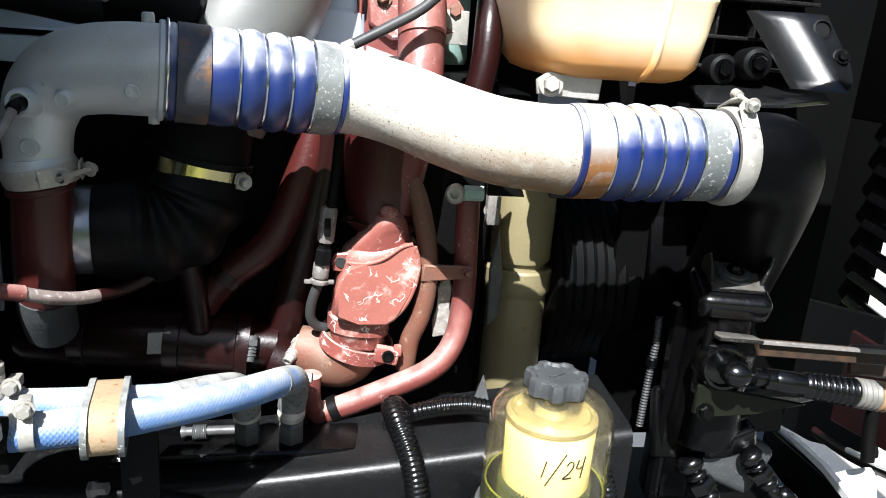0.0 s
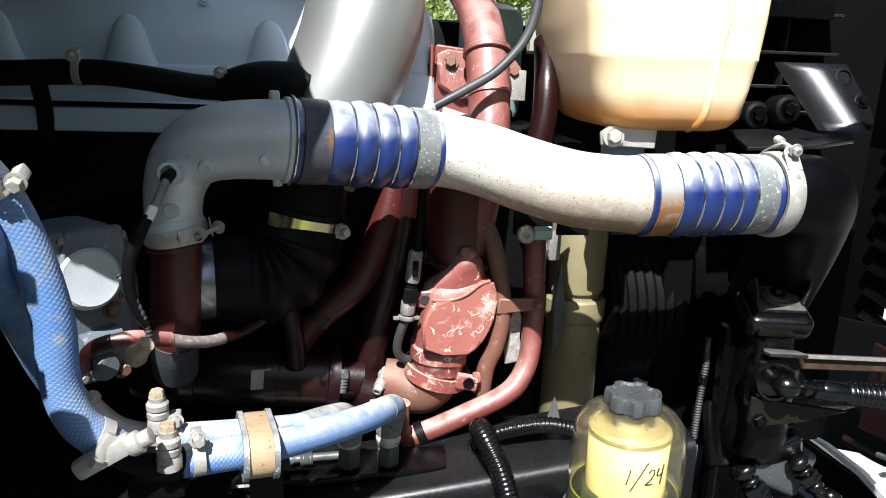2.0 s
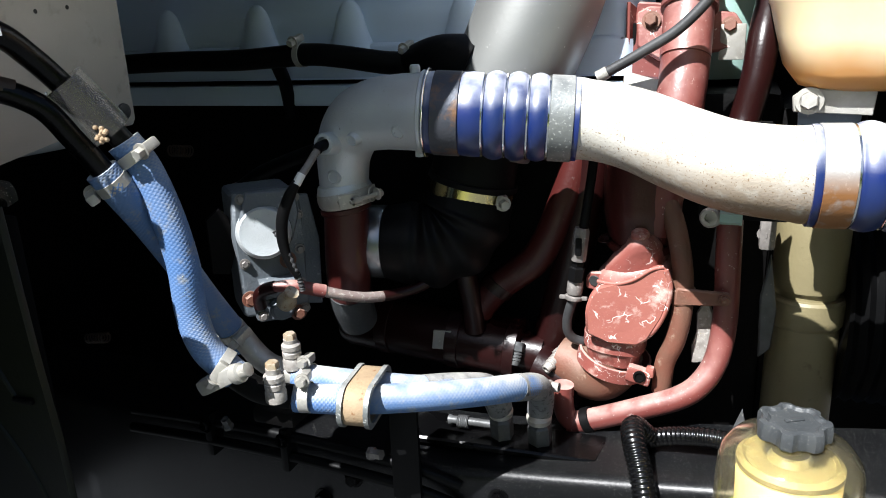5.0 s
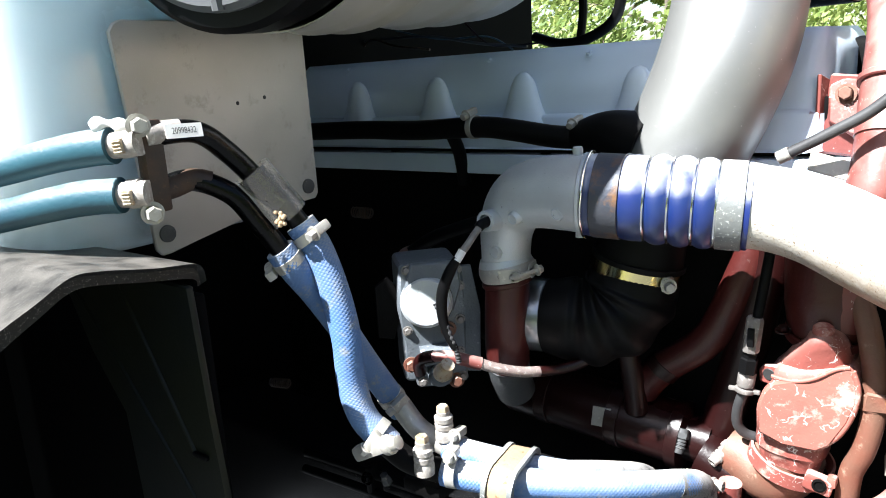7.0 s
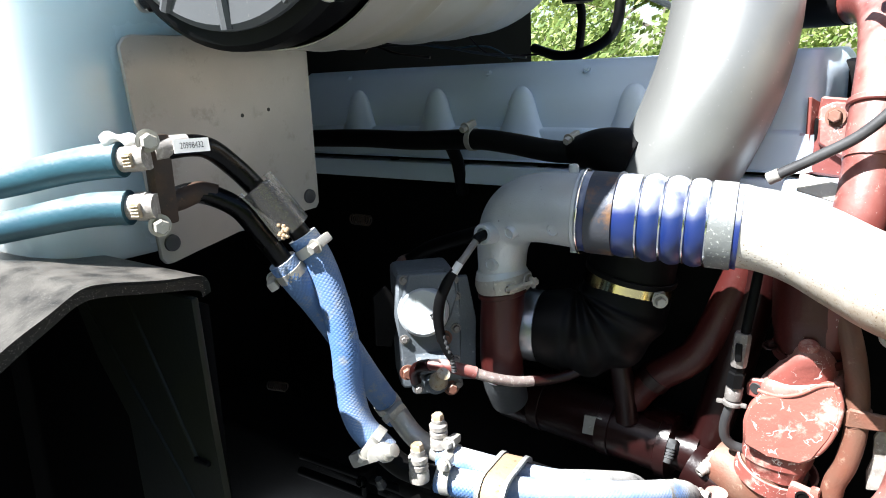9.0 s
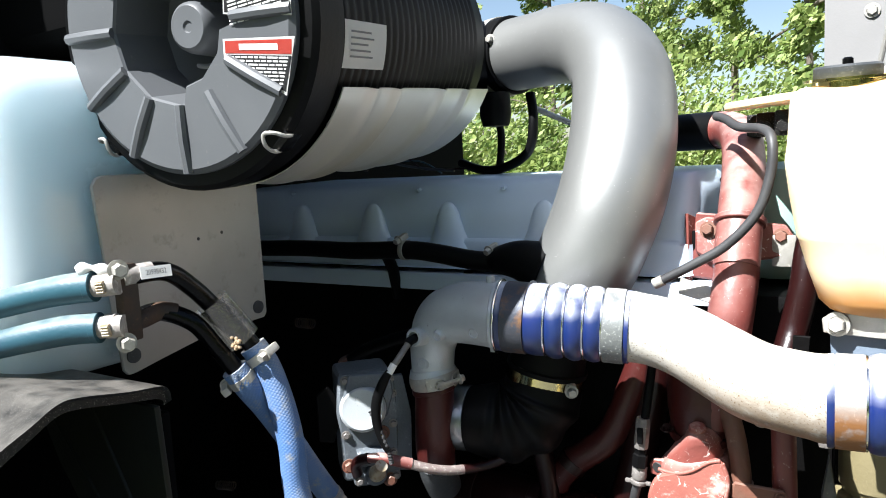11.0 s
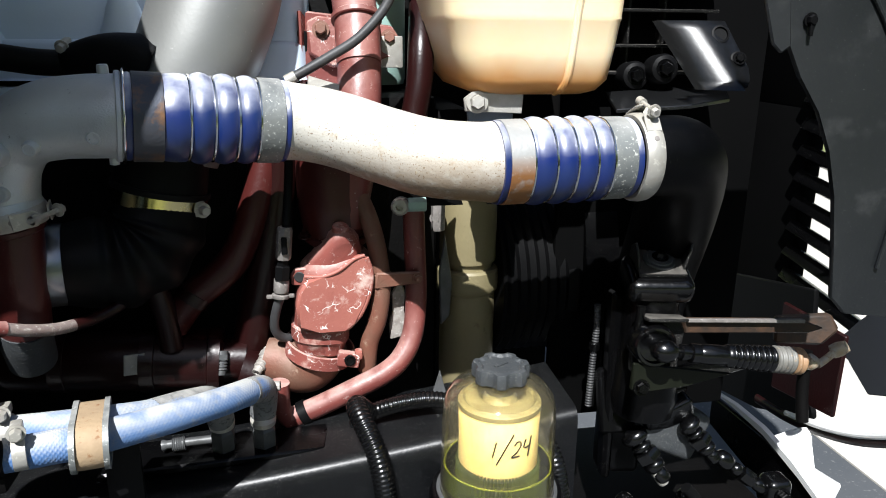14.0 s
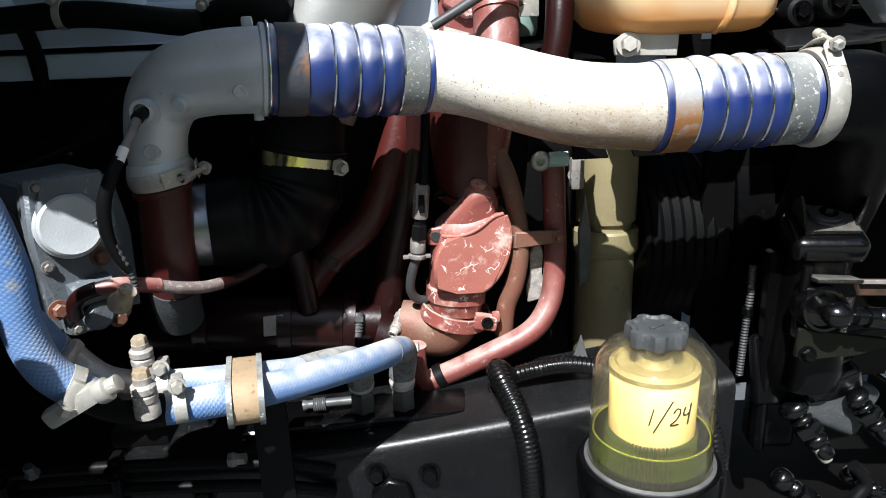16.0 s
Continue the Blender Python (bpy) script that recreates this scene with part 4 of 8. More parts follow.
# ---------------------------------------------------------------- open hood
def hood():
    t = thing("hood", (1.2, 1.2, 0.35), "open tilted truck hood with grey liner and slatted grille", "hood")
    edge = [(0.553, 1.73), (0.578, 1.65), (0.606, 1.58), (0.632, 1.515), (0.655, 1.47), (0.690, 1.43), (0.712, 1.38), (0.730, 1.32), (0.742, 1.25), (0.750, 1.18), (0.775, 1.155)]
    out = edge + [(0.845, 1.145), (0.86, 1.45), (0.86, 1.73)]
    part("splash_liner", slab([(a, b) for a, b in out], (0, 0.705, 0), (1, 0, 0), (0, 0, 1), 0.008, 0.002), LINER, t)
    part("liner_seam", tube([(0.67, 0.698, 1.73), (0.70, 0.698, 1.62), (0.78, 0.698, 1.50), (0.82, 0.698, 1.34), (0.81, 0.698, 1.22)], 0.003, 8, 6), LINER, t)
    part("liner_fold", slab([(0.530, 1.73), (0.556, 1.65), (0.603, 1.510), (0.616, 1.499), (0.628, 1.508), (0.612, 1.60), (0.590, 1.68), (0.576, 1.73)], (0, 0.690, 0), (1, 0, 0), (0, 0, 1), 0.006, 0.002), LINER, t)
    for c in ((0.656, 0.699, 1.538), (0.76, 0.699, 1.63), (0.80, 0.699, 1.42)):
        bm = hex_bolt(c, (0, -1, 0), 0.006, 0.008)
        box((c[0], c[1] - 0.004, c[2] - 0.010), (0.005, 0.005, 0.018), 0.002, bm=bm)
        part("liner_bolt", bm, RUBBER, t)
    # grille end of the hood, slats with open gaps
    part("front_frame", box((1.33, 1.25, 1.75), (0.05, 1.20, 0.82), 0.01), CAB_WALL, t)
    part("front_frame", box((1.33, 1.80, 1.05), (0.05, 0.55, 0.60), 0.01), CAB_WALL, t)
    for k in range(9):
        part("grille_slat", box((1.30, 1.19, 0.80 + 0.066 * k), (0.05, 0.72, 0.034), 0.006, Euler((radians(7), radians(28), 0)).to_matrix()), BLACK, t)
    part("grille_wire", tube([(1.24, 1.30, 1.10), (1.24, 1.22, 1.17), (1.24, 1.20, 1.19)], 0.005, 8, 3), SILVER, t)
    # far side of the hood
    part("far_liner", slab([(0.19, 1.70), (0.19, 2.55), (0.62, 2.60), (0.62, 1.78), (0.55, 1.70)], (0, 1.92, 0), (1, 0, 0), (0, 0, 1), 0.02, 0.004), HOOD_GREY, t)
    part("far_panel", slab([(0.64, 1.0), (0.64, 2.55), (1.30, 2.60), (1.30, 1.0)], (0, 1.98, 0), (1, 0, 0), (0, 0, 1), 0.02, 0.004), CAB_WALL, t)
    part("white_edge", slab([(0.607, 1.812), (0.573, 1.936), (0.453, 2.45), (1.55, 2.50), (1.55, 1.941), (0.956, 1.841)], (0, 1.90, 0), (1, 0, 0), (0, 0, 1), 0.012, 0.003), HOOD_WHITE, t, "sunlit white hood edge")
    part("edge_lining", slab([(0.50, 1.40), (0.485, 1.765), (0.744, 1.785), (0.95, 1.80), (0.95, 1.40)], (0, 1.37, 0), (1, 0, 0), (0, 0.05, 1), 0.012, 0.003), GREY_PLASTIC, t)
    part("stay_wire", tube([(0.30, 1.86, 1.78), (0.335, 1.82, 1.95), (0.36, 1.80, 2.08)], 0.006, 10, 4), SILVER, t)
    part("far_bolt", hex_bolt((0.29, 1.908, 1.955), (0, -1, 0), 0.012, 0.008), SILVER, t)


hood()


# ---------------------------------------------------------------- air cleaner
AC_C, AC_AX = Vector((-0.465, 0.530, 1.869)), Vector((-0.125, 1, 0.061)).normalized()


def air_cleaner():
    t = thing("air_cleaner", AC_C + AC_AX * 0.3 - Vector((0, 0, 0.24)), "large round air cleaner with ribbed grey cover and aluminium shield", "air filter")
    u, v, w = axes(AC_AX)
    right = -v if v.x < 0 else v

    def spot(r, deg, h):
        a = radians(deg)
        return AC_C + AC_AX * h + r * (math.cos(a) * right + math.sin(a) * u)

    body = [(0.20, 0.0), (0.230, 0.004), (0.238, 0.012), (0.239, 0.055), (0.233, 0.062), (0.233, 0.078), (0.226, 0.084)]
    z = 0.09
    while z < 0.59:
        body += [(0.2235, z), (0.226, z + 0.004), (0.226, z + 0.012), (0.2235, z + 0.016)]
        z += 0.021
    body += [(0.222, 0.63), (0.19, 0.67), (0.12, 0.70), (0, 0.70)]
    part("housing", lathe([(0, 0.17), (0.14, 0.17), (0.15, 0.0)] + body, AC_C, AC_AX, 64), FILTER_BLACK, t)
    cover = part("cover", lathe([(0.121, -0.012), (0.204, -0.012), (0.212, -0.006), (0.213, 0.012), (0.226, 0.014), (0.226, 0.03)], AC_C, AC_AX, 72), FILTER_GREY, t)
    # twelve-sided well, shallower on the side with the groove
    def well_row(shape, h):
        return [bm.verts.new(spot(shape(5 * k - 1), 5 * k - 1, h)) for k in range(72)]

    def facet(deg):
        off = (deg + 1) % 30 - 15
        small = 0.088 if 275 < deg % 360 < 350 else 0.110
        return small * math.cos(radians(15)) / math.cos(radians(off)) + 0.004

    bm = bmesh.new()
    rows = [well_row(lambda d: 0.121, -0.012), well_row(facet, -0.012), well_row(lambda d: facet(d) - 0.003, -0.008),
            well_row(lambda d: facet(d) * (0.62 if 275 < d % 360 < 350 else 0.90), 0.085), well_row(lambda d: 0.046, 0.15)]
    for p, q in zip(rows, rows[1:]):
        for k in range(72):
            j = (k + 1) % 72
            bm.faces.new((p[k], p[j], q[j], q[k]))
    bm.faces.new(rows[-1])
    part("well", bm, FILTER_GREY, t, "", 20)
    part("knob", lathe([(0.044, 0.149), (0.038, 0.036), (0.035, 0.026), (0.030, 0.022), (0.009, 0.0225), (0.007, 0.025), (0, 0.025)], AC_C, AC_AX, 32), FILTER_GREY, t)
    for deg in range(0, 360, 30):
        a, b = spot(0.112, deg - 1, -0.012), spot(0.209, deg - 1, -0.010)
        part("rib", tube([a, a.lerp(b, 0.5) - AC_AX * 0.003, b], 0.0085, 8, 2), FILTER_GREY, cover)
    part("well_groove", tube([spot(0.055, d, 0.055) for d in range(250, 320, 10)], 0.004, 8, 2), FILTER_GREY, cover)
    # warning labels
    def on_face(a, b, lift):
        return AC_C + right * a + u * b - AC_AX * (0.0125 + lift)

    def sheet(corners, lift, material, name, parent):
        bm = bmesh.new()
        bm.faces.new([bm.verts.new(on_face(a, b, lift)) for a, b in corners])
        bmesh.ops.solidify(bm, geom=list(bm.faces), thickness=0.0004)
        return part(name, bm, material, parent)

    for edge, head, panel in ((((0.092, -0.030), (0.211, -0.040), (0.188, -0.114), (0.090, -0.058)), ((0.096, -0.033), (0.206, -0.043), (0.203, -0.062), (0.094, -0.049)), ((0.094, -0.051), (0.203, -0.064), (0.187, -0.109), (0.095, -0.057))),
                              (((0.098, 0.002), (0.210, -0.014), (0.214, 0.062), (0.104, 0.046)), ((0.104, 0.026), (0.209, 0.036), (0.211, 0.057), (0.107, 0.043)), ((0.101, 0.004), (0.207, -0.010), (0.209, 0.033), (0.103, 0.023)))):
        lab = sheet(edge, 0.0004, LABEL_WHITE, "warning_label", cover)
        sheet(head, 0.0009, LABEL_RED, "label_head", cover)
        sheet(panel, 0.0009, INK, "label_panel", cover)
        lines = bmesh.new()
        upper = panel[0][1] > 0
        left_top, right_top = (Vector(panel[3]), Vector(panel[2])) if upper else (Vector(panel[0]), Vector(panel[1]))
        words = random.Random(4)
        for k in range(8):
            down = Vector((0, -0.0048)) * (k + 0.6)
            s, end = (0.05, 0.93) if upper else (0.06 + max(0, k - 1) * 0.12, 0.95 - 0.017 * k)
            while s < end - 0.03:
                e = min(end, s + words.uniform(0.05, 0.16))
                p0, p1 = left_top.lerp(right_top, s) + down, left_top.lerp(right_top, e) + down
                n2 = Vector((0, 0.0011))
                lines.faces.new([lines.verts.new(on_face(q.x, q.y, 0.0015)) for q in (p0 - n2, p1 - n2, p1 + n2, p0 + n2)])
                s = e + 0.022
        q0, q1 = Vector(head[0]).lerp(Vector(head[3]), 0.5).lerp(Vector(head[1]).lerp(Vector(head[2]), 0.5), 0.22), Vector(head[0]).lerp(Vector(head[3]), 0.5).lerp(Vector(head[1]).lerp(Vector(head[2]), 0.5), 0.8)
        lines.faces.new([lines.verts.new(on_face(q.x, q.y, 0.0015)) for q in (q0 - Vector((0, 0.004)), q1 - Vector((0, 0.004)), q1 + Vector((0, 0.004)), q0 + Vector((0, 0.004)))])
        part("label_lines", lines, LABEL_WHITE, cover)
    # wire latches
    for deg in (-48, -136, 44, 132):
        p = spot(0.222, deg, 0.0)
        q = (p - AC_C - AC_AX * AC_AX.dot(p - AC_C)).normalized()
        s = AC_AX.cross(q)
        latch = part("latch_base", box(p + q * 0.012 + AC_AX * 0.018, (0.035, 0.03, 0.012), 0.003, Matrix((s, AC_AX, q)).transposed()), BLACK, t)
        loop = [p + q * 0.012 + s * 0.014 + AC_AX * 0.03, p + q * 0.016 + s * 0.015, p - AC_AX * 0.014 + q * 0.006 + s * 0.012, p - AC_AX * 0.018 - q * 0.004,
                p - AC_AX * 0.014 + q * 0.006 - s * 0.012, p + q * 0.016 - s * 0.015, p + q * 0.012 - s * 0.014 + AC_AX * 0.03]
        part("wire_loop", tube(loop, 0.0028, 8, 6), SILVER, latch)
    # aluminium shield round the lower half, with rolled beads
    bm = bmesh.new()
    prof = []
    for k in range(49):
        h = 0.085 + 0.555 * k / 48
        bead = sum(math.exp(-((h - c) / 0.010) ** 2) for c in (0.173, 0.249, 0.417, 0.53))
        prof.append((0.240 + 0.004 * (h - 0.085) / 0.555 + 0.008 * bead, h))
    grid = []
    for r, h in prof:
        row = []
        for k in range(41):
            deg = -174 + 148 * k / 40
            row.append((bm.verts.new(spot(r, deg, h)), bm.verts.new(spot(r - 0.002, deg, h))))
        grid.append(row)
    for p, q in zip(grid, grid[1:]):
        for k in range(40):
            bm.faces.new((p[k][0], p[k + 1][0], q[k + 1][0], q[k][0]))
            bm.faces.new((p[k][1], q[k][1], q[k + 1][1], p[k + 1][1]))
    for row in (grid[0], grid[-1]):
        for k in range(40):
            bm.faces.new((row[k][0], row[k + 1][0], row[k + 1][1], row[k][1]))
    part("heat_shield", bm, SHEET, t, "dull beaded aluminium sheet", 50)
    top_in = spot(0.17, 62, 0.33)
    part("inlet_neck", tube([top_in - Vector((0.03, 0, 0.06)), top_in + Vector((0.02, 0, 0.05)), top_in + Vector((0.04, 0.0, 0.20)), top_in + Vector((0.04, 0, 0.34))], 0.075, 28, 5), FILTER_BLACK, t)
    # paper label on the black side
    bm = bmesh.new()
    rows = []
    for k in range(9):
        deg = -20 + 17 * k / 8
        rows.append([bm.verts.new(spot(0.2285, deg, h)) for h in (0.086, 0.205)])
    for p, q in zip(rows, rows[1:]):
        bm.faces.new((p[0], p[1], q[1], q[0]))
    bmesh.ops.solidify(bm, geom=list(bm.faces), thickness=0.0006)
    lab = part("paper_label", bm, LABEL_WHITE, t, "white label with faint print")
    ink = bmesh.new()
    for k in range(5):
        d = -16 + 2.2 * k
        vs = [ink.verts.new(spot(0.2299, d + e, h)) for e, h in ((0, 0.10), (0, 0.165 - 0.008 * (k % 3)), (0.7, 0.165 - 0.008 * (k % 3)), (0.7, 0.10))]
        ink.faces.new(vs)
    part("label_print", ink, FILTER_GREY, lab)
    return t


def seat(t, old, place, size):
    """Moves a built thing from its modelling place to its true place and size."""
    m = Matrix.Translation(place) @ Matrix.Scale(size, 4) @ Matrix.Translation(-Vector(old))
    t.location = m @ t.location
    for ob in t.children_recursive:
        ob.data.transform(m)
        if ob.parent == t:
            ob.matrix_parent_inverse = Matrix.Translation(-t.location)


seat(air_cleaner(), AC_C, (-0.4052, 0.480, 1.8435), 0.873)

TUBE_PATH = [(-0.415, 1.405, 1.888), (-0.33, 1.375, 1.888), (-0.235, 1.335, 1.886), (-0.145, 1.275, 1.858), (-0.080, 1.195, 1.790), (-0.050, 1.110, 1.690), (-0.052, 1.055, 1.590), (-0.080, 1.030, 1.500), (-0.118, 1.015, 1.42), (-0.145, 1.005, 1.35)]


def intake_pipe():
    t = thing("intake_pipe", (-0.145, 1.005, 1.33), "thick scuffed grey air intake tube curving downward", "pipe")
    part("tube", tube(TUBE_PATH, steps(0.080, 0.080, 0.081, 0.085, 0.090, 0.091, 0.090, 0.088, 0.085, 0.080), 56, 8), GREY_TUBE, t)
    a = Vector(TUBE_PATH[1]) - Vector(TUBE_PATH[0])
    part("cuff", ring(Vector(TUBE_PATH[0]), a, 0.080, 0.05, 0.008, 48), RUBBER, t)
    band = part("outlet_clamp", ring(Vector(TUBE_PATH[0]) - a * 0.25, a, 0.088, 0.03, 0.003, 48), SILVER, t)
    part("clamp_bolt", hex_bolt(Vector(TUBE_PATH[0]) - a * 0.25 + Vector((0.02, -0.088, 0.03)), (0, -1, 0), 0.008, 0.012), SILVER, band)
    part("outlet_neck", tube([Vector(TUBE_PATH[0]) - a * 0.2, (-0.47, 1.40, 1.888), (-0.515, 1.30, 1.89), (-0.50, 1.16, 1.885), (-0.49, 1.04, 1.88)], 0.084, 32, 4), FILTER_BLACK, t)
    part("drain_cup", lathe([(0.034, 0.03), (0.036, -0.02), (0.030, -0.045), (0, -0.048)], (-0.43, 1.36, 1.775), (0, 0, 1), 24), RUBBER, t)


intake_pipe()
solid("vacuum_hose", tube([(-0.37, 1.42, 1.80), (-0.355, 1.40, 1.74), (-0.37, 1.40, 1.67), (-0.44, 1.42, 1.635), (-0.52, 1.45, 1.63), (-0.60, 1.48, 1.65)], 0.011, 12, 8), RUBBER, "black hose looping below the intake tube", "hose")
solid("prop_rod", tube([(-0.43, 1.55, 1.78), (-0.30, 1.60, 1.71), (-0.18, 1.62, 1.63)], 0.007, 10, 4), SILVER, "thin pale rod behind the valve cover", "rod")
solid("vacuum_line", tube([(-0.50, 1.45, 1.80), (-0.46, 1.44, 1.72), (-0.47, 1.44, 1.62)], 0.009, 10, 4), RUBBER, "thin black line beside the air cleaner", "hose")


def rubber_intake_elbow():
    t = thing("rubber_elbow", (-0.20, 0.96, 1.14), "black ribbed rubber elbow into the turbocharger", "hose elbow")
    path = [(-0.136, 0.985, 1.375), (-0.143, 0.980, 1.335), (-0.150, 0.974, 1.290), (-0.157, 0.966, 1.250), (-0.172, 0.955, 1.222), (-0.203, 0.942, 1.207), (-0.240, 0.930, 1.206), (-0.276, 0.920, 1.209)]

    def girth(s):
        fold = 0.0040 * math.sin((s - 0.42) * 2 * math.pi * 7.3) if 0.42 < s < 0.83 else 0.0
        return steps(0.062, 0.064, 0.0655, 0.068, 0.070, 0.069, 0.064, 0.055)(s) + fold
    part("elbow_body", tube(path, girth, 48, 14), RUBBER, t, "", 60)
    band = part("clamp_band", ring((-0.150, 0.974, 1.288), (0.22, 0.06, 1), 0.0660, 0.023, 0.0018, 56), GOLD_BAND, t, "yellowish zinc hose band")
    part("band_lining", ring((-0.1475, 0.975, 1.300), (0.22, 0.06, 1), 0.0655, 0.009, 0.0035, 56), RUBBER, t)
    bm = box((-0.092, 0.944, 1.276), (0.012, 0.022, 0.022), 0.003)
    hex_bolt((-0.087, 0.934, 1.275), (0.5, -0.8, 0), 0.0075, 0.012, bm)
    box((-0.100, 0.936, 1.278), (0.016, 0.008, 0.012), 0.002, bm=bm)
    part("band_screw", bm, SILVER, band)
    part("inlet_ring", lathe([(0.048, -0.012), (0.056, -0.012), (0.057, -0.008), (0.057, 0.014), (0.055, 0.018), (0.046, 0.018)], (-0.282, 0.917, 1.209), (-1, -0.2, 0), 48), POLISHED, t)
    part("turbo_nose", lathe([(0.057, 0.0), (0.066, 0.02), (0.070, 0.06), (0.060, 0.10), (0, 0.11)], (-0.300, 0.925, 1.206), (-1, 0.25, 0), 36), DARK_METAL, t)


rubber_intake_elbow()


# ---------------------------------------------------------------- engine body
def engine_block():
    t = thing("engine_block", (-0.3, 1.3, 0.55), "cast engine block, deep shade put into its near-black colour", "engine")
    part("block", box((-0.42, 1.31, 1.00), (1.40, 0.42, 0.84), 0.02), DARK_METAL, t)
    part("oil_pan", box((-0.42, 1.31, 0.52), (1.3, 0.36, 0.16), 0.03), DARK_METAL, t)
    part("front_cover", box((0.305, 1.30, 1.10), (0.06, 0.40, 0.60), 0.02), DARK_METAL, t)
    # two dark boxes added to close see-through gaps behind the engine
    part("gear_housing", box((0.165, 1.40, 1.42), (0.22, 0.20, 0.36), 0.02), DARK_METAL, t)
    part("drive_gap_filler", box((0.40, 1.42, 1.15), (0.34, 0.24, 0.80), 0.03), DARK_METAL, t)
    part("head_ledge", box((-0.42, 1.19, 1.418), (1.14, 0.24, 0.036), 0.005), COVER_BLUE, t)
    # dark box added behind the ledge to hide the meadow
    part("head_gap_filler", box((-0.46, 1.28, 1.46), (1.06, 0.34, 0.12), 0.005), DARK_METAL, t)
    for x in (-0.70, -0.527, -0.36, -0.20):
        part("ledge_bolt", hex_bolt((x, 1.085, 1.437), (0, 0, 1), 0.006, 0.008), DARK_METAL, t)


engine_block()


def valve_cover():
    t = thing("valve_cover", (-0.4, 1.25, 1.44), "blue-grey painted valve cover with a row of rounded bulges", "valve cover")
    prof = [(1.075, 1.445), (1.080, 1.448), (1.086, 1.497), (1.090, 1.502), (1.100, 1.504), (1.108, 1.545), (1.114, 1.558), (1.142, 1.603), (1.157, 1.615), (1.45, 1.620), (1.475, 1.60), (1.48, 1.445)]
    xs = [-1.0 + 0.0125 * k for k in range(87)]
    bm = bmesh.new()
    rows = []
    for x in xs:
        end = max(0.0, (x - 0.045) / 0.03) ** 2
        row = []
        for y, z in prof:
            row.append(bm.verts.new((x, y + 0.05 * min(end, 1) * (1 if y < 1.2 else -1), z - 0.035 * min(end, 1) * (1 if z > 1.5 else 0))))
        rows.append(row)
    for p, q in zip(rows, rows[1:]):
        for k in range(len(prof) - 1):
            bm.faces.new((p[k], p[k + 1], q[k + 1], q[k]))
    bm.faces.new(rows[-1])
    bm.faces.new(rows[0][::-1])
    bmesh.ops.subdivide_edges(bm, edges=[e for e in bm.edges if abs(e.verts[0].co.x - e.verts[1].co.x) < 0.001 and e.calc_length() > 0.02 and e.calc_length() < 0.08], cuts=2)
    part("cover", bm, COVER_BLUE, t, "", 50)
    for x in (-0.80, -0.597, -0.408, -0.199):
        bm = lathe([(0.020, 1.470), (0.060, 1.478), (0.052, 1.488), (0.042, 1.503), (0.034, 1.518), (0.0285, 1.535), (0.0245, 1.550), (0.019, 1.563), (0.0115, 1.572), (0.005, 1.5755), (0, 1.576)], (x, 1.093, 0), (0, 0, 1), 32)
        for v in bm.verts:
            v.co.y = 1.099 + 0.62 * (v.co.y - 1.093)
        part("bulge", bm, COVER_BLUE, t)
    for x in (-0.86, -0.50, -0.30, -0.10):
        part("cover_bolt", hex_bolt((x, 1.135, 1.600), (0, -0.7, 0.7), 0.005, 0.005), COVER_BLUE, t)


valve_cover()


def breather_hose():
    t = thing("breather_hose", (-0.4, 1.03, 1.46), "black breather hose with small clamps along the cover", "hose")
    part("hose", tube([(-0.95, 1.055, 1.478), (-0.75, 1.045, 1.483), (-0.60, 1.030, 1.483), (-0.45, 1.010, 1.490), (-0.38, 1.005, 1.486), (-0.30, 1.005, 1.475), (-0.25, 1.01, 1.473)], 0.018, 20, 8), RUBBER, t)
    part("boot", tube([(-0.262, 1.012, 1.473), (-0.235, 1.004, 1.478), (-0.200, 0.992, 1.480), (-0.165, 0.985, 1.474), (-0.142, 0.984, 1.466)], lambda s: 0.021 + 0.027 * s, 28, 6), RUBBER, t)
    for c in ((-0.455, 1.011, 1.490), (-0.258, 1.011, 1.474)):
        worm_clamp(t, c, (1, -0.1, 0), 0.0185, 0.011, SILVER, (0, -0.3, 1))
    part("stay", tube([(-0.52, 1.03, 1.48), (-0.525, 1.06, 1.44), (-0.53, 1.08, 1.38)], 0.012, 12, 4), RUBBER, t)


breather_hose()


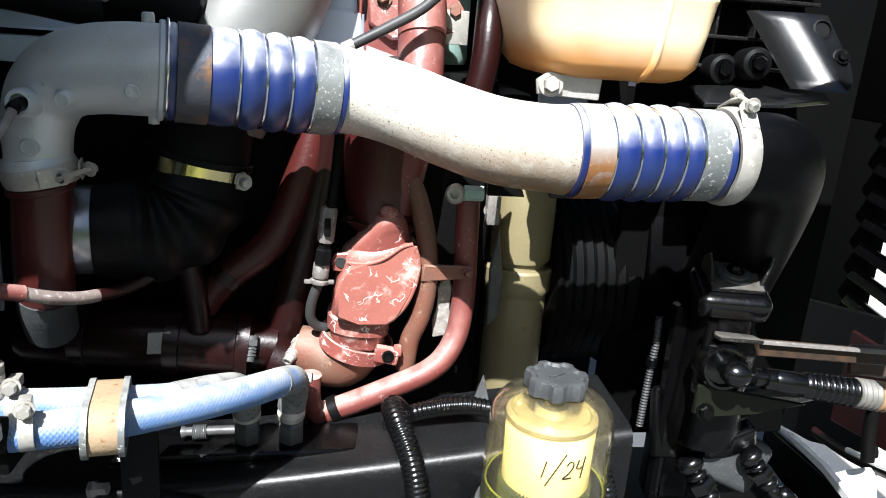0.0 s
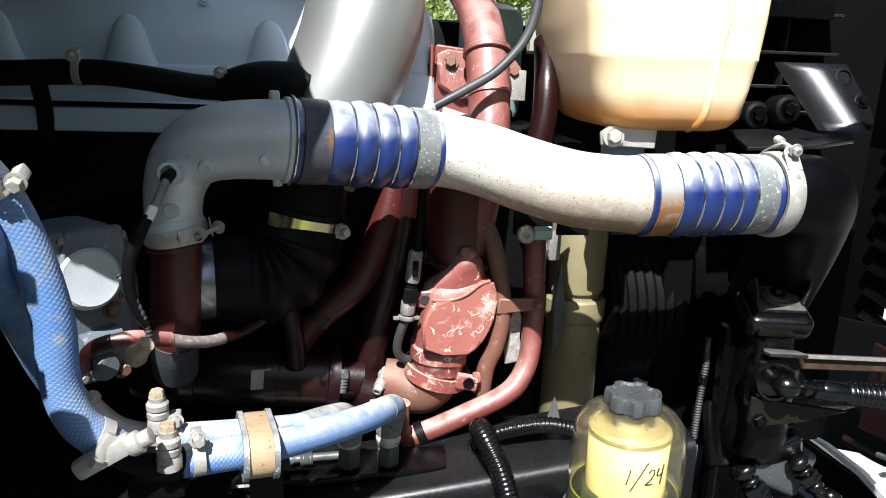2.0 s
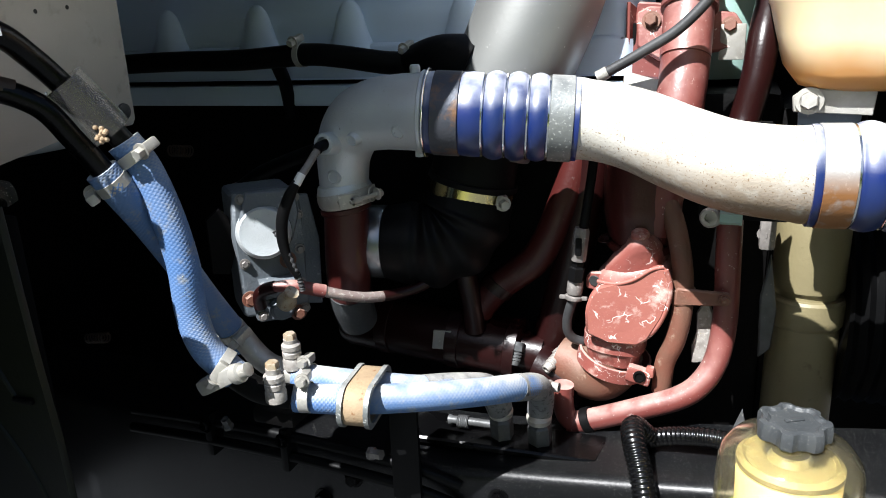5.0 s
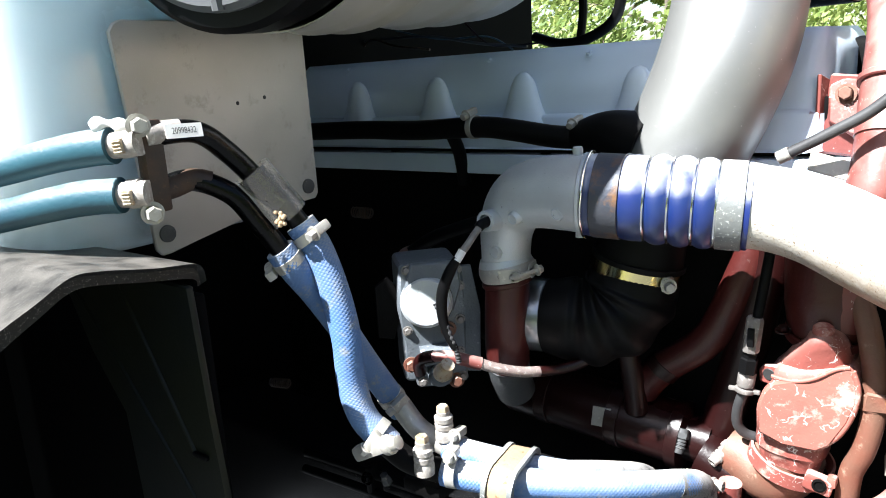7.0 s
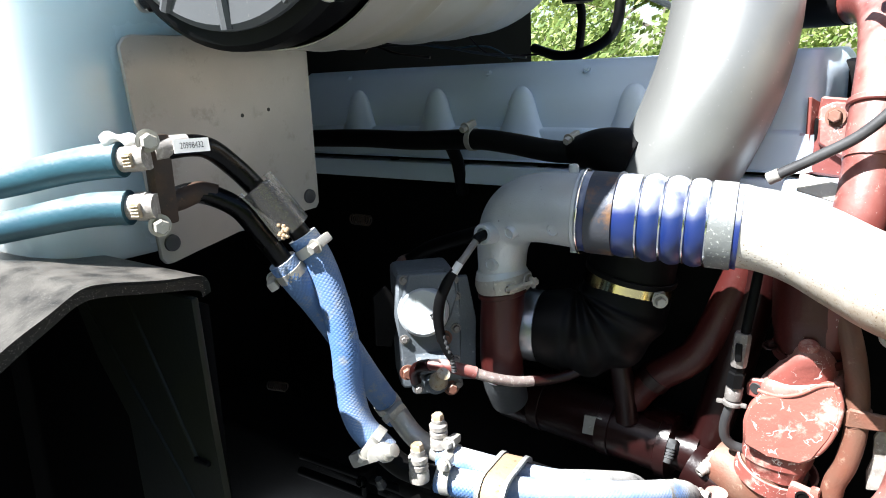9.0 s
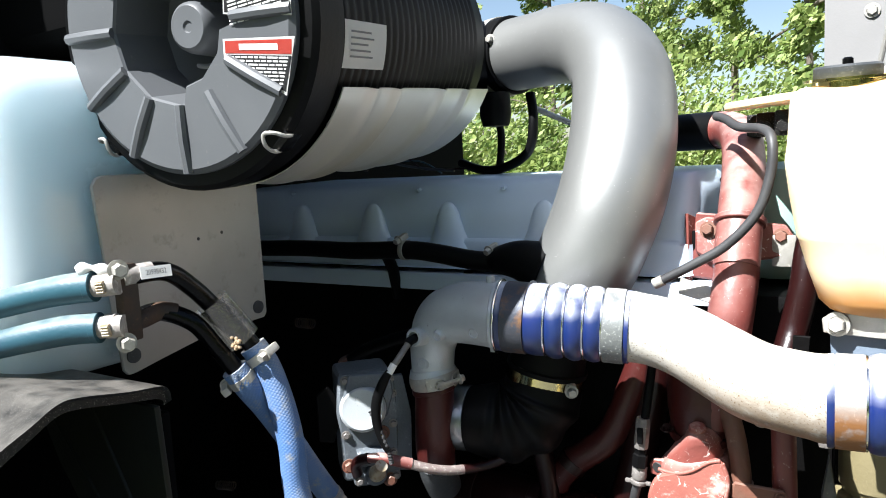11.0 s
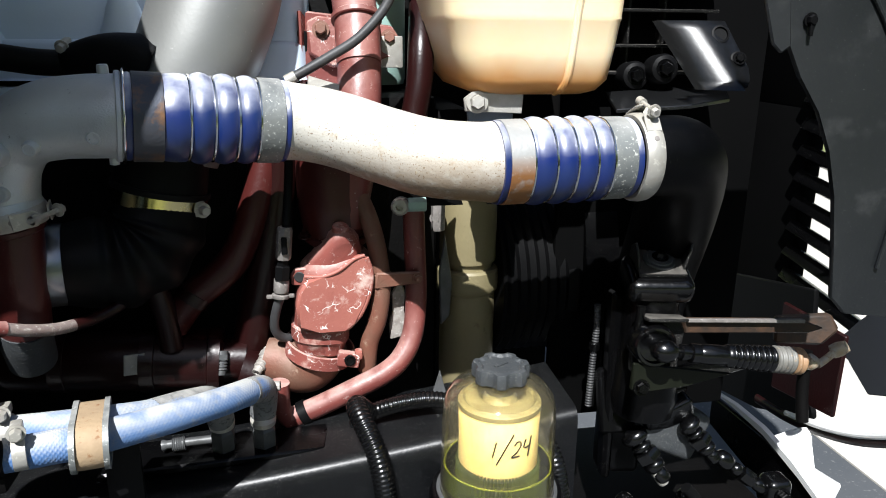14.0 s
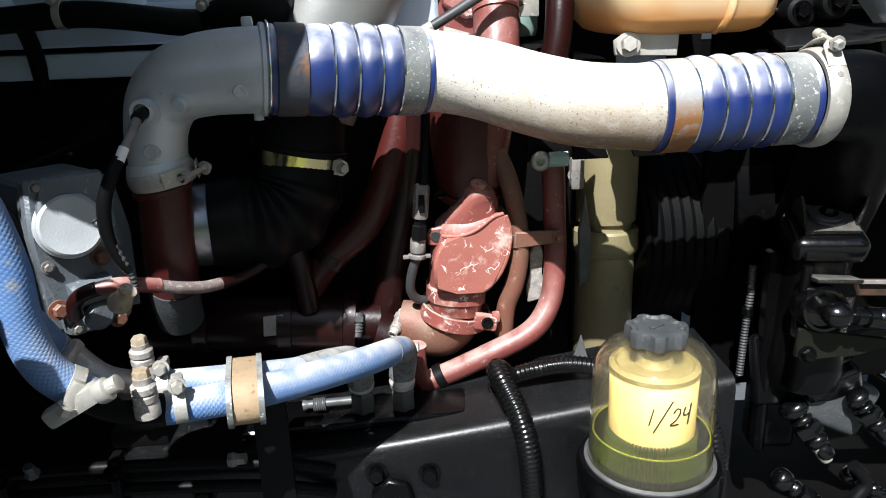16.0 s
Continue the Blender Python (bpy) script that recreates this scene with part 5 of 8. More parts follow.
# ---------------------------------------------------------------- red cooling pipes and thermostat housing
def red_crossover():
    t = thing("coolant_crossover", (0.14, 1.0, 1.2), "red painted coolant crossover pipe with bolted flange", "pipe")
    part("pipe", tube([(0.055, 1.345, 1.688), (0.085, 1.320, 1.686), (0.118, 1.245, 1.668), (0.138, 1.155, 1.615), (0.145, 1.085, 1.545), (0.146, 1.045, 1.470)],
                      0.0345, 32, 8), RED_CLEAN, t)
    part("lower_pipe", tube([(0.146, 1.050, 1.478), (0.146, 1.042, 1.455), (0.142, 1.020, 1.40), (0.130, 1.010, 1.31), (0.112, 1.005, 1.23)], 0.0337, 32, 8), RED_CLEAN, t)
    hose = part("rubber_sleeve", tube([(-0.03, 1.375, 1.688), (0.02, 1.360, 1.688), (0.062, 1.340, 1.688)], 0.0365, 28, 4), RUBBER, t, "black rubber sleeve")
    col = part("collar", ring((0.146, 1.078, 1.538), (0, -0.45, -0.85), 0.0335, 0.010, 0.006, 36), RED_CLEAN, t)
    flange = slab([(-0.075, -0.03), (-0.04, -0.05), (0.06, -0.03), (0.075, 0.0), (0.06, 0.022), (-0.06, 0.03), (-0.078, 0.02)], (0.146, 1.118, 1.510), (1, 0.1, -0.05), (0, 0.25, 1), 0.012, 0.003)
    part("flange", flange, RED, t)
    part("housing_plate", slab([(-0.088, -0.075), (-0.02, -0.080), (0.0, -0.02), (0.0, 0.03), (-0.078, 0.034)], (0.146, 1.128, 1.512), (1, 0.1, -0.05), (0, 0.12, 1), 0.012, 0.003), RED_CLEAN, t)
    part("side_plate", slab([(0, -0.08), (0.03, -0.08), (0.03, 0.035), (0, 0.045)], (0.058, 1.10, 1.505), (0.3, 1, 0), (0, 0, 1), 0.006), RED, t)
    part("flange_bolt", hex_bolt((0.091, 1.108, 1.522), (-0.05, -1, 0.2), 0.0095, 0.011), RED_BROWN, t)
    part("flange_bolt", hex_bolt((0.201, 1.118, 1.510), (-0.05, -1, 0.2), 0.0095, 0.011), RED_BROWN, t)
    part("steel_tab", box((0.205, 1.116, 1.488), (0.035, 0.010, 0.05), 0.002), SILVER, t)
    part("rear_tube", tube([(0.255, 1.12, 1.56), (0.246, 1.07, 1.50), (0.240, 1.05, 1.44), (0.228, 1.04, 1.38), (0.218, 1.01, 1.33)], 0.021, 20, 6), RED_SHADE, t)
    part("slotted_bracket", slab([(-0.03, -0.012), (0.03, -0.02), (0.032, 0.005), (-0.028, 0.014)], (0.095, 1.02, 1.438), (1, 0.1, -0.15), (0, 0.3, 1), 0.004), SILVER, t)


red_crossover()


def thermostat_housing():
    t = thing("thermostat_housing", (0.07, 0.995, 1.0), "chalky red cast thermostat housing with flaking paint", "housing")

    def loft(rows, seg=44, power=0.72, rough=0.0018):
        bm = bmesh.new()
        loops = []
        for z, x0, x1, y0, y1, tilt in rows:
            cx, cy, rx, ry = (x0 + x1) / 2, (y0 + y1) / 2, (x1 - x0) / 2, (y1 - y0) / 2
            loop = []
            for k in range(seg):
                a = 2 * math.pi * k / seg
                x = cx + rx * math.copysign(abs(math.cos(a)) ** power, math.cos(a))
                y = cy + ry * math.copysign(abs(math.sin(a)) ** power, math.sin(a))
                p = Vector((x, y, z + tilt * (x - cx)))
                loop.append(bm.verts.new(p + Vector((0, 1, 1)) * rough * noise.noise(p * 38)))
            loops.append(loop)
        for p, q in zip(loops, loops[1:]):
            for k in range(seg):
                bm.faces.new((p[k], p[(k + 1) % seg], q[(k + 1) % seg], q[k]))
        bm.faces.new(loops[0])
        bm.faces.new(loops[-1][::-1])
        return bm
    # upper dome with its nub, set back behind the lid
    part("dome", loft([(1.236, 0.098, 0.114, 0.955, 0.985, 0), (1.230, 0.088, 0.122, 0.945, 0.995, 0.1), (1.222, 0.084, 0.128, 0.942, 1.0, 0.2), (1.208, 0.066, 0.134, 0.944, 1.01, 0.25), (1.190, 0.054, 0.138, 0.948, 1.02, 0.2), (1.165, 0.046, 0.140, 0.95, 1.03, 0.1)], power=0.85), RED, t, "", 45)
    part("nub", lathe([(0.013, -0.008), (0.013, 0.002), (0.010, 0.005), (0, 0.005)], (0.106, 0.957, 1.236), (0.1, -0.3, 1), 14), RED_PALE, t)
    part("casting", loft([(1.184, 0.050, 0.142, 0.950, 1.04, 0.18), (1.176, 0.043, 0.150, 0.944, 1.045, 0.16), (1.150, 0.038, 0.153, 0.942, 1.05, 0.05), (1.125, 0.034, 0.148, 0.942, 1.05, 0.0), (1.100, 0.031, 0.136, 0.945, 1.05, -0.05),
                          (1.082, 0.030, 0.122, 0.948, 1.045, -0.08), (1.074, 0.029, 0.115, 0.950, 1.045, -0.09), (1.071, 0.025, 0.117, 0.946, 1.047, -0.09), (1.052, 0.024, 0.116, 0.946, 1.047, -0.09), (1.049, 0.028, 0.112, 0.950, 1.04, -0.09), (1.030, 0.030, 0.108, 0.952, 1.04, -0.09)]), RED, t, "", 45)
    # raised lid with a ridge along one side
    lid = [(-0.046, 0.020), (-0.020, 0.024), (0.006, 0.032), (0.030, 0.051), (0.044, 0.052), (0.053, 0.034), (0.053, 0.006), (0.044, -0.024), (0.026, -0.058), (0.010, -0.069), (-0.030, -0.064), (-0.062, -0.055), (-0.064, -0.018), (-0.058, 0.004)]
    part("lid", slab(lid, (0.098, 0.946, 1.142), (1, 0.12, 0), (0, 0.03, 1), 0.018, 0.004), RED_PALE, t, "scratched chalky red lid")
    part("ridge", tube([(0.143, 0.946, 1.190), (0.150, 0.948, 1.165), (0.146, 0.947, 1.132), (0.132, 0.945, 1.100), (0.112, 0.946, 1.078)], 0.0042, 12, 6), RED_PALE, t)
    part("crest", tube([(0.050, 0.943, 1.166), (0.076, 0.938, 1.166), (0.100, 0.938, 1.174), (0.124, 0.942, 1.190), (0.140, 0.946, 1.194)], 0.0030, 12, 6), RED_PALE, t)
    ear = slab([(-0.016, -0.013), (0.020, -0.016), (0.024, 0.010), (0.004, 0.015), (-0.012, 0.013), (-0.018, 0.004)], (0.046, 0.968, 1.158), (1, -0.2, 0), (0, 0, 1), 0.010, 0.002)
    ob = part("ear", ear, RED, t)
    part("ear_hole", lathe([(0.0085, 0), (0.0075, 0.001), (0, 0.0006)], (0.042, 0.9630, 1.159), (-0.2, -1, 0), 20), INK, ob, "dark bolt hole")
    band = part("collar_clamp", ring((0.068, 0.998, 1.024), (0.24, -0.08, 1), 0.0525, 0.023, 0.0035, 48), RED, t)
    part("clamp_lug", box((0.112, 0.954, 1.022), (0.036, 0.016, 0.024), 0.004, Euler((0, radians(12), 0)).to_matrix()), RED, band)
    part("lug_tip", box((0.128, 0.952, 1.030), (0.012, 0.018, 0.014), 0.004), RED_PALE, band)
    part("clamp_bolt", lathe([(0.009, -0.004), (0.009, 0.002), (0.0065, 0.0025), (0.0055, 0.0), (0, 0.0)], (0.114, 0.945, 1.023), (0.1, -1, 0.1), 18), DARK_METAL, band)
    part("lower_elbow", tube([(0.066, 1.0, 1.034), (0.060, 1.0, 1.010), (0.046, 1.002, 0.994), (0.026, 1.005, 0.992), (0.006, 1.008, 1.000), (-0.02, 1.012, 1.006)], steps(0.047, 0.0475, 0.0455, 0.042, 0.038, 0.034), 36, 6), RED_BROWN, t)


thermostat_housing()
NECK = thing("upper_water_neck", (0.102, 1.012, 1.205), "dark red water neck with shade put into its colour", "pipe")
part("neck_pipe", tube([(0.105, 1.04, 1.38), (0.100, 1.03, 1.31), (0.100, 1.022, 1.25), (0.102, 1.012, 1.205)], steps(0.058, 0.058, 0.055, 0.045), 32, 6), RED_HALF_SHADE, NECK)
part("neck_flange", ring((0.102, 1.014, 1.214), (0.02, -0.2, 1), 0.049, 0.012, 0.004, 32), RED_HALF_SHADE, NECK)
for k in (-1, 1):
    part("flange_bolt", hex_bolt((0.102 + 0.050 * k, 0.985, 1.216), (0, -0.2, 1), 0.007, 0.008), RED_SHADE, NECK)


def bleed_fitting(c, way, h, material, label):
    t = thing("bleed_fitting", c, label, "fitting", "bleed fittings")
    prof = [(0, -0.01), (0.0102, -0.01), (0.0102, h * 0.18), (0.0088, h * 0.20)]
    for k in range(3):
        prof += [(0.0078, h * (0.24 + 0.18 * k)), (0.0096, h * (0.28 + 0.18 * k)), (0.0096, h * (0.35 + 0.18 * k)), (0.0078, h * (0.38 + 0.18 * k))]
    part("stud", lathe(prof + [(0.0078, h * 0.80), (0.0072, h), (0.0045, h), (0.004, h * 0.9), (0, h * 0.9)], c, way, 20), material, t)
    part("nut", lathe([(0.0118, -0.004), (0.0118, h * 0.16), (0, h * 0.16)], c, way, 6), material, t)


bleed_fitting((-0.016, 0.998, 1.018), (-0.42, -0.80, -0.42), 0.038, DUSTY, "dusty pale barbed bleed fitting on the red pipe")
bleed_fitting((-0.086, 0.995, 1.020), (-0.05, -0.45, -0.9), 0.028, MOUNT_GREY, "dull threaded bleed fitting on the red pipe")
bleed_fitting((-0.036, 0.895, 1.014), (1, -0.12, 0.04), 0.044, DUSTY, "dusty pale fitting behind the blue hose end")


def manifold():
    t = thing("oil_cooler", (-0.25, 1.03, 0.95), "dark red oil cooler cylinder, its colour taken down to shade", "oil cooler")
    part("barrel", lathe([(0, -0.18), (0.044, -0.175), (0.050, -0.16), (0.050, 0.13), (0.055, 0.132), (0.055, 0.150), (0.036, 0.155), (0.036, 0.19)], (-0.24, 1.032, 1.012), (1, 0.0, -0.08), 40), RED_SHADE, t)
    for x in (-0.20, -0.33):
        part("strap", ring((x, 1.032, 1.013 - (x + 0.24) * 0.08), (1, 0, -0.08), 0.0502, 0.022, 0.003, 40), RED_SHADE, t)
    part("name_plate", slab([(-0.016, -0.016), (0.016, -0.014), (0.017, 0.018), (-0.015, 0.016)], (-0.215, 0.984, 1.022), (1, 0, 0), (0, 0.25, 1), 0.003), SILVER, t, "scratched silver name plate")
    part("front_neck", tube([(-0.06, 1.015, 0.985), (-0.02, 1.012, 0.972), (0.02, 1.008, 0.966)], 0.039, 28, 4), RED_SHADE, t)
    part("upper_pipe", tube([(-0.05, 1.045, 1.00), (-0.03, 1.05, 1.08), (0.0, 1.05, 1.20), (0.02, 1.06, 1.33)], 0.030, 20, 6), RED_SHADE, t)
    part("hose_clamp", ring((-0.125, 1.02, 1.115), (0.6, 0.2, 0.8), 0.026, 0.018, 0.002), RED_SHADE, t)
    part("side_hose", tube([(-0.16, 1.02, 1.07), (-0.125, 1.02, 1.115), (-0.06, 1.03, 1.17), (-0.02, 1.04, 1.26), (0.0, 1.06, 1.34)], 0.0255, 20, 6), RED_HALF_SHADE, t)
    part("feed_pipe", tube([(-0.16, 1.00, 1.04), (-0.165, 0.995, 1.10), (-0.175, 0.99, 1.16)], 0.018, 16, 4), RED_SHADE, t)


manifold()


def lower_red_pipe():
    t = thing("coolant_return_pipe", (0.014, 1.0, 0.86), "red painted coolant return pipe with chipped spots", "pipe")
    part("pipe", tube([(0.214, 0.995, 1.36), (0.220, 0.987, 1.27), (0.223, 0.983, 1.18), (0.224, 0.979, 1.11), (0.217, 0.967, 1.055), (0.198, 0.953, 1.020), (0.170, 0.946, 0.997), (0.12, 0.943, 0.974), (0.065, 0.944, 0.949), (0.010, 0.948, 0.925)], 0.0172, 24, 8), RED_CLEAN, t)
    part("end_tee", tube([(0.004, 0.936, 0.998), (0.003, 0.938, 0.970), (0.007, 0.943, 0.942), (0.020, 0.947, 0.928)], 0.0158, 20, 5), RED_CLEAN, t)
    part("cable_strap", ring((0.040, 0.946, 0.938), (0.9, 0, 0.43), 0.0172, 0.014, 0.003, 24), RUBBER, t, "black strap")
    part("foot", slab([(-0.04, -0.02), (0.06, -0.02), (0.045, 0.022), (0.0, 0.03), (-0.03, 0.02)], (0.072, 0.93, 0.895), (1, 0, 0), (0, 0.3, 1), 0.02, 0.004), RED_CLEAN, t)


lower_red_pipe()


def brown_pipe():
    t = thing("bypass_pipe", (0.145, 0.97, 1.0), "rusty red-brown bypass pipe with a steel tab", "pipe")
    part("pipe", tube([(0.120, 1.00, 1.31), (0.148, 0.985, 1.25), (0.163, 0.972, 1.19), (0.167, 0.966, 1.13), (0.160, 0.966, 1.08), (0.147, 0.970, 1.04), (0.143, 0.975, 0.99)], 0.0145, 18, 8), RED_BROWN, t)
    part("clip", slab([(-0.024, -0.012), (0.045, -0.010), (0.048, 0.008), (-0.022, 0.014)], (0.180, 0.955, 1.150), (1, 0.05, 0.05), (0, 0, 1), 0.008, 0.002), RED_BROWN, t)
    part("clip_bolt", hex_bolt((0.222, 0.952, 1.152), (0.3, -1, 0), 0.006, 0.008), RED_BROWN, t)
    part("clip_loop", ring((0.166, 0.968, 1.148), (0, -0.05, 1), 0.0145, 0.022, 0.003, 24), RED_BROWN, t)
    # added pale scrap, stands in for sunlit background between the pipes
    part("sunlit_gap_plate", slab([(-0.012, -0.05), (0.012, -0.045), (0.016, -0.02), (0.008, 0.0), (0.014, 0.03), (0.004, 0.055), (-0.010, 0.03), (-0.006, 0.0), (-0.014, -0.02)], (0.195, 0.990, 1.085), (0.7, 0, 0), (0, 0, 0.72), 0.006, 0.002), DUSTY, t, "jagged pale plate for sunlit background between the pipes")


brown_pipe()


def sensor_harness():
    t = thing("sensor_harness", (0.015, 0.955, 1.05), "dusty black sensor plug and grey lead beside the housing", "cable")
    part("lead", tube([(0.036, 0.985, 1.36), (0.032, 0.968, 1.30), (0.026, 0.953, 1.235)], lambda s: 0.0068 + 0.0006 * math.sin(s * 150), 14, 24), RUBBER, t)
    part("plug_shell", lathe([(0, 0.0), (0.0105, 0.0), (0.0115, 0.003), (0.0115, 0.046), (0.0095, 0.050), (0, 0.050)], (0.0195, 0.952, 1.192), (0.1, 0.02, 1), 8), DULL, t)
    part("latch", box((0.0225, 0.9400, 1.216), (0.009, 0.006, 0.026), 0.002), RUBBER, t)
    part("plug", lathe([(0, -0.004), (0.0120, -0.004), (0.0120, 0.016), (0.0095, 0.018), (0.0095, 0.028), (0, 0.028)], (0.0165, 0.954, 1.164), (0.1, 0.05, 1), 6), RUBBER, t)
    part("socket", lathe([(0, 0.0), (0.0105, 0.0), (0.0118, 0.003), (0.0118, 0.020), (0.009, 0.024), (0, 0.024)], (0.0135, 0.957, 1.138), (0.1, 0.08, 1), 14), DULL, t)
    part("collar", lathe([(0.0125, 0), (0.0138, 0.002), (0.0138, 0.006), (0.010, 0.008)], (0.0125, 0.959, 1.128), (0.1, 0.1, 1), 20), DULL, t)
    for k in (-1, 1):
        part("tab", box((0.0125 + 0.016 * k, 0.957, 1.132), (0.010, 0.006, 0.006), 0.002), DULL, t)
    part("grey_lead", tube([(0.012, 0.960, 1.130), (0.006, 0.963, 1.112), (0.001, 0.968, 1.09), (0.001, 0.974, 1.070), (0.009, 0.982, 1.055), (0.022, 0.99, 1.048)], 0.0072, 18, 10), CABLE, t)


sensor_harness()


def drain_cock():
    t = thing("drain_cock", (0.20, 0.955, 1.266), "small brass drain cock with a green nut", "valve")
    part("body", lathe([(0.014, -0.02), (0.014, 0.006), (0.011, 0.010), (0.006, 0.010), (0.006, 0.004), (0, 0.004)], (0.197, 0.958, 1.266), (-0.25, -1, 0.1), 24), SILVER, t)
    part("nut", lathe([(0.011, -0.014), (0.011, 0.014), (0, 0.014)], (0.222, 0.957, 1.268), (1, 0, 0), 6), GREEN, t)
    part("bracket", box((0.21, 0.975, 1.282), (0.06, 0.012, 0.04), 0.003), DARK_METAL, t)


drain_cock()

# pale green and cream cylinders farther in
solid("coolant_filter", lathe([(0, 0), (0.055, 0.0), (0.058, 0.01), (0.058, 0.17), (0.052, 0.185), (0.03, 0.195), (0, 0.196)], (0.185, 1.24, 1.43), (0, 0, 1), 36), GREEN, "pale green canister filter", "filter")
def cream_canister():
    t = thing("cream_canister", (0.335, 1.10, 0.80), "cream painted upright canister with dappled sunlight", "canister")
    part("can", lathe([(0, 0.80), (0.046, 0.80), (0.050, 0.81), (0.050, 1.075), (0.0555, 1.082), (0.0565, 1.092), (0.0565, 1.118), (0.053, 1.122), (0.044, 1.122), (0.044, 1.132), (0.050, 1.134), (0.0505, 1.138), (0.0505, 1.27), (0.040, 1.30), (0, 1.305)], (0.335, 1.10, 0), (0, 0, 1), 44), CREAM, t)
    part("side_lug", box((0.272, 1.05, 1.225), (0.022, 0.02, 0.05), 0.005), DULL, t)
    part("lug_bolt", hex_bolt((0.268, 1.05, 1.222), (-0.2, -1, 0), 0.007, 0.010), DULL, t)


cream_canister()


def belt_pulley():
    t = thing("fan_pulley", (0.46, 1.09, 0.9), "black ribbed fan belt pulley", "pulley")
    prof = [(0, -0.07), (0.15, -0.07)]
    for k in range(7):
        prof += [(0.155, -0.065 + 0.018 * k), (0.148, -0.056 + 0.018 * k)]
    prof += [(0.15, 0.07), (0, 0.07)]
    part("pulley_wheel", lathe(prof, (0.45, 1.19, 1.08), (1, 0.05, 0), 48), FILTER_BLACK, t)
    part("hub", lathe([(0.04, 0.06), (0.04, 0.12), (0, 0.12)], (0.45, 1.19, 1.08), (1, 0.05, 0), 24), DARK_METAL, t)
    part("fan_ring", lathe([(0.215, -0.03), (0.225, -0.03), (0.225, 0.03), (0.215, 0.03)], (0.56, 1.25, 1.12), (1, 0.0, 0), 56, None, True), BLACK, t)


belt_pulley()


# ---------------------------------------------------------------- turbo side and compressor
def oil_pipe():
    t = thing("turbo_outlet_pipe", (-0.318, 0.878, 1.06), "red pipe below the aluminium elbow, shade put into its paint", "pipe")
    part("pipe", tube([(-0.308, 0.866, 1.290), (-0.309, 0.864, 1.25), (-0.311, 0.864, 1.21), (-0.315, 0.868, 1.165), (-0.321, 0.882, 1.118), (-0.326, 0.905, 1.08)], steps(0.0335, 0.0335, 0.034, 0.034, 0.0325, 0.031), 36, 6), RED_HALF_SHADE, t)
    part("bare_patch", tube([(-0.317, 0.872, 1.140), (-0.321, 0.8815, 1.118), (-0.326, 0.905, 1.078)], steps(0.0335, 0.0330, 0.0315), 36, 6), GREY_CAP, t, "bare grey primer end")
    part("flange", ring((-0.309, 0.865, 1.274), (-0.14, -0.05, 1), 0.033, 0.008, 0.005, 40), RED_HALF_SHADE, t)


oil_pipe()


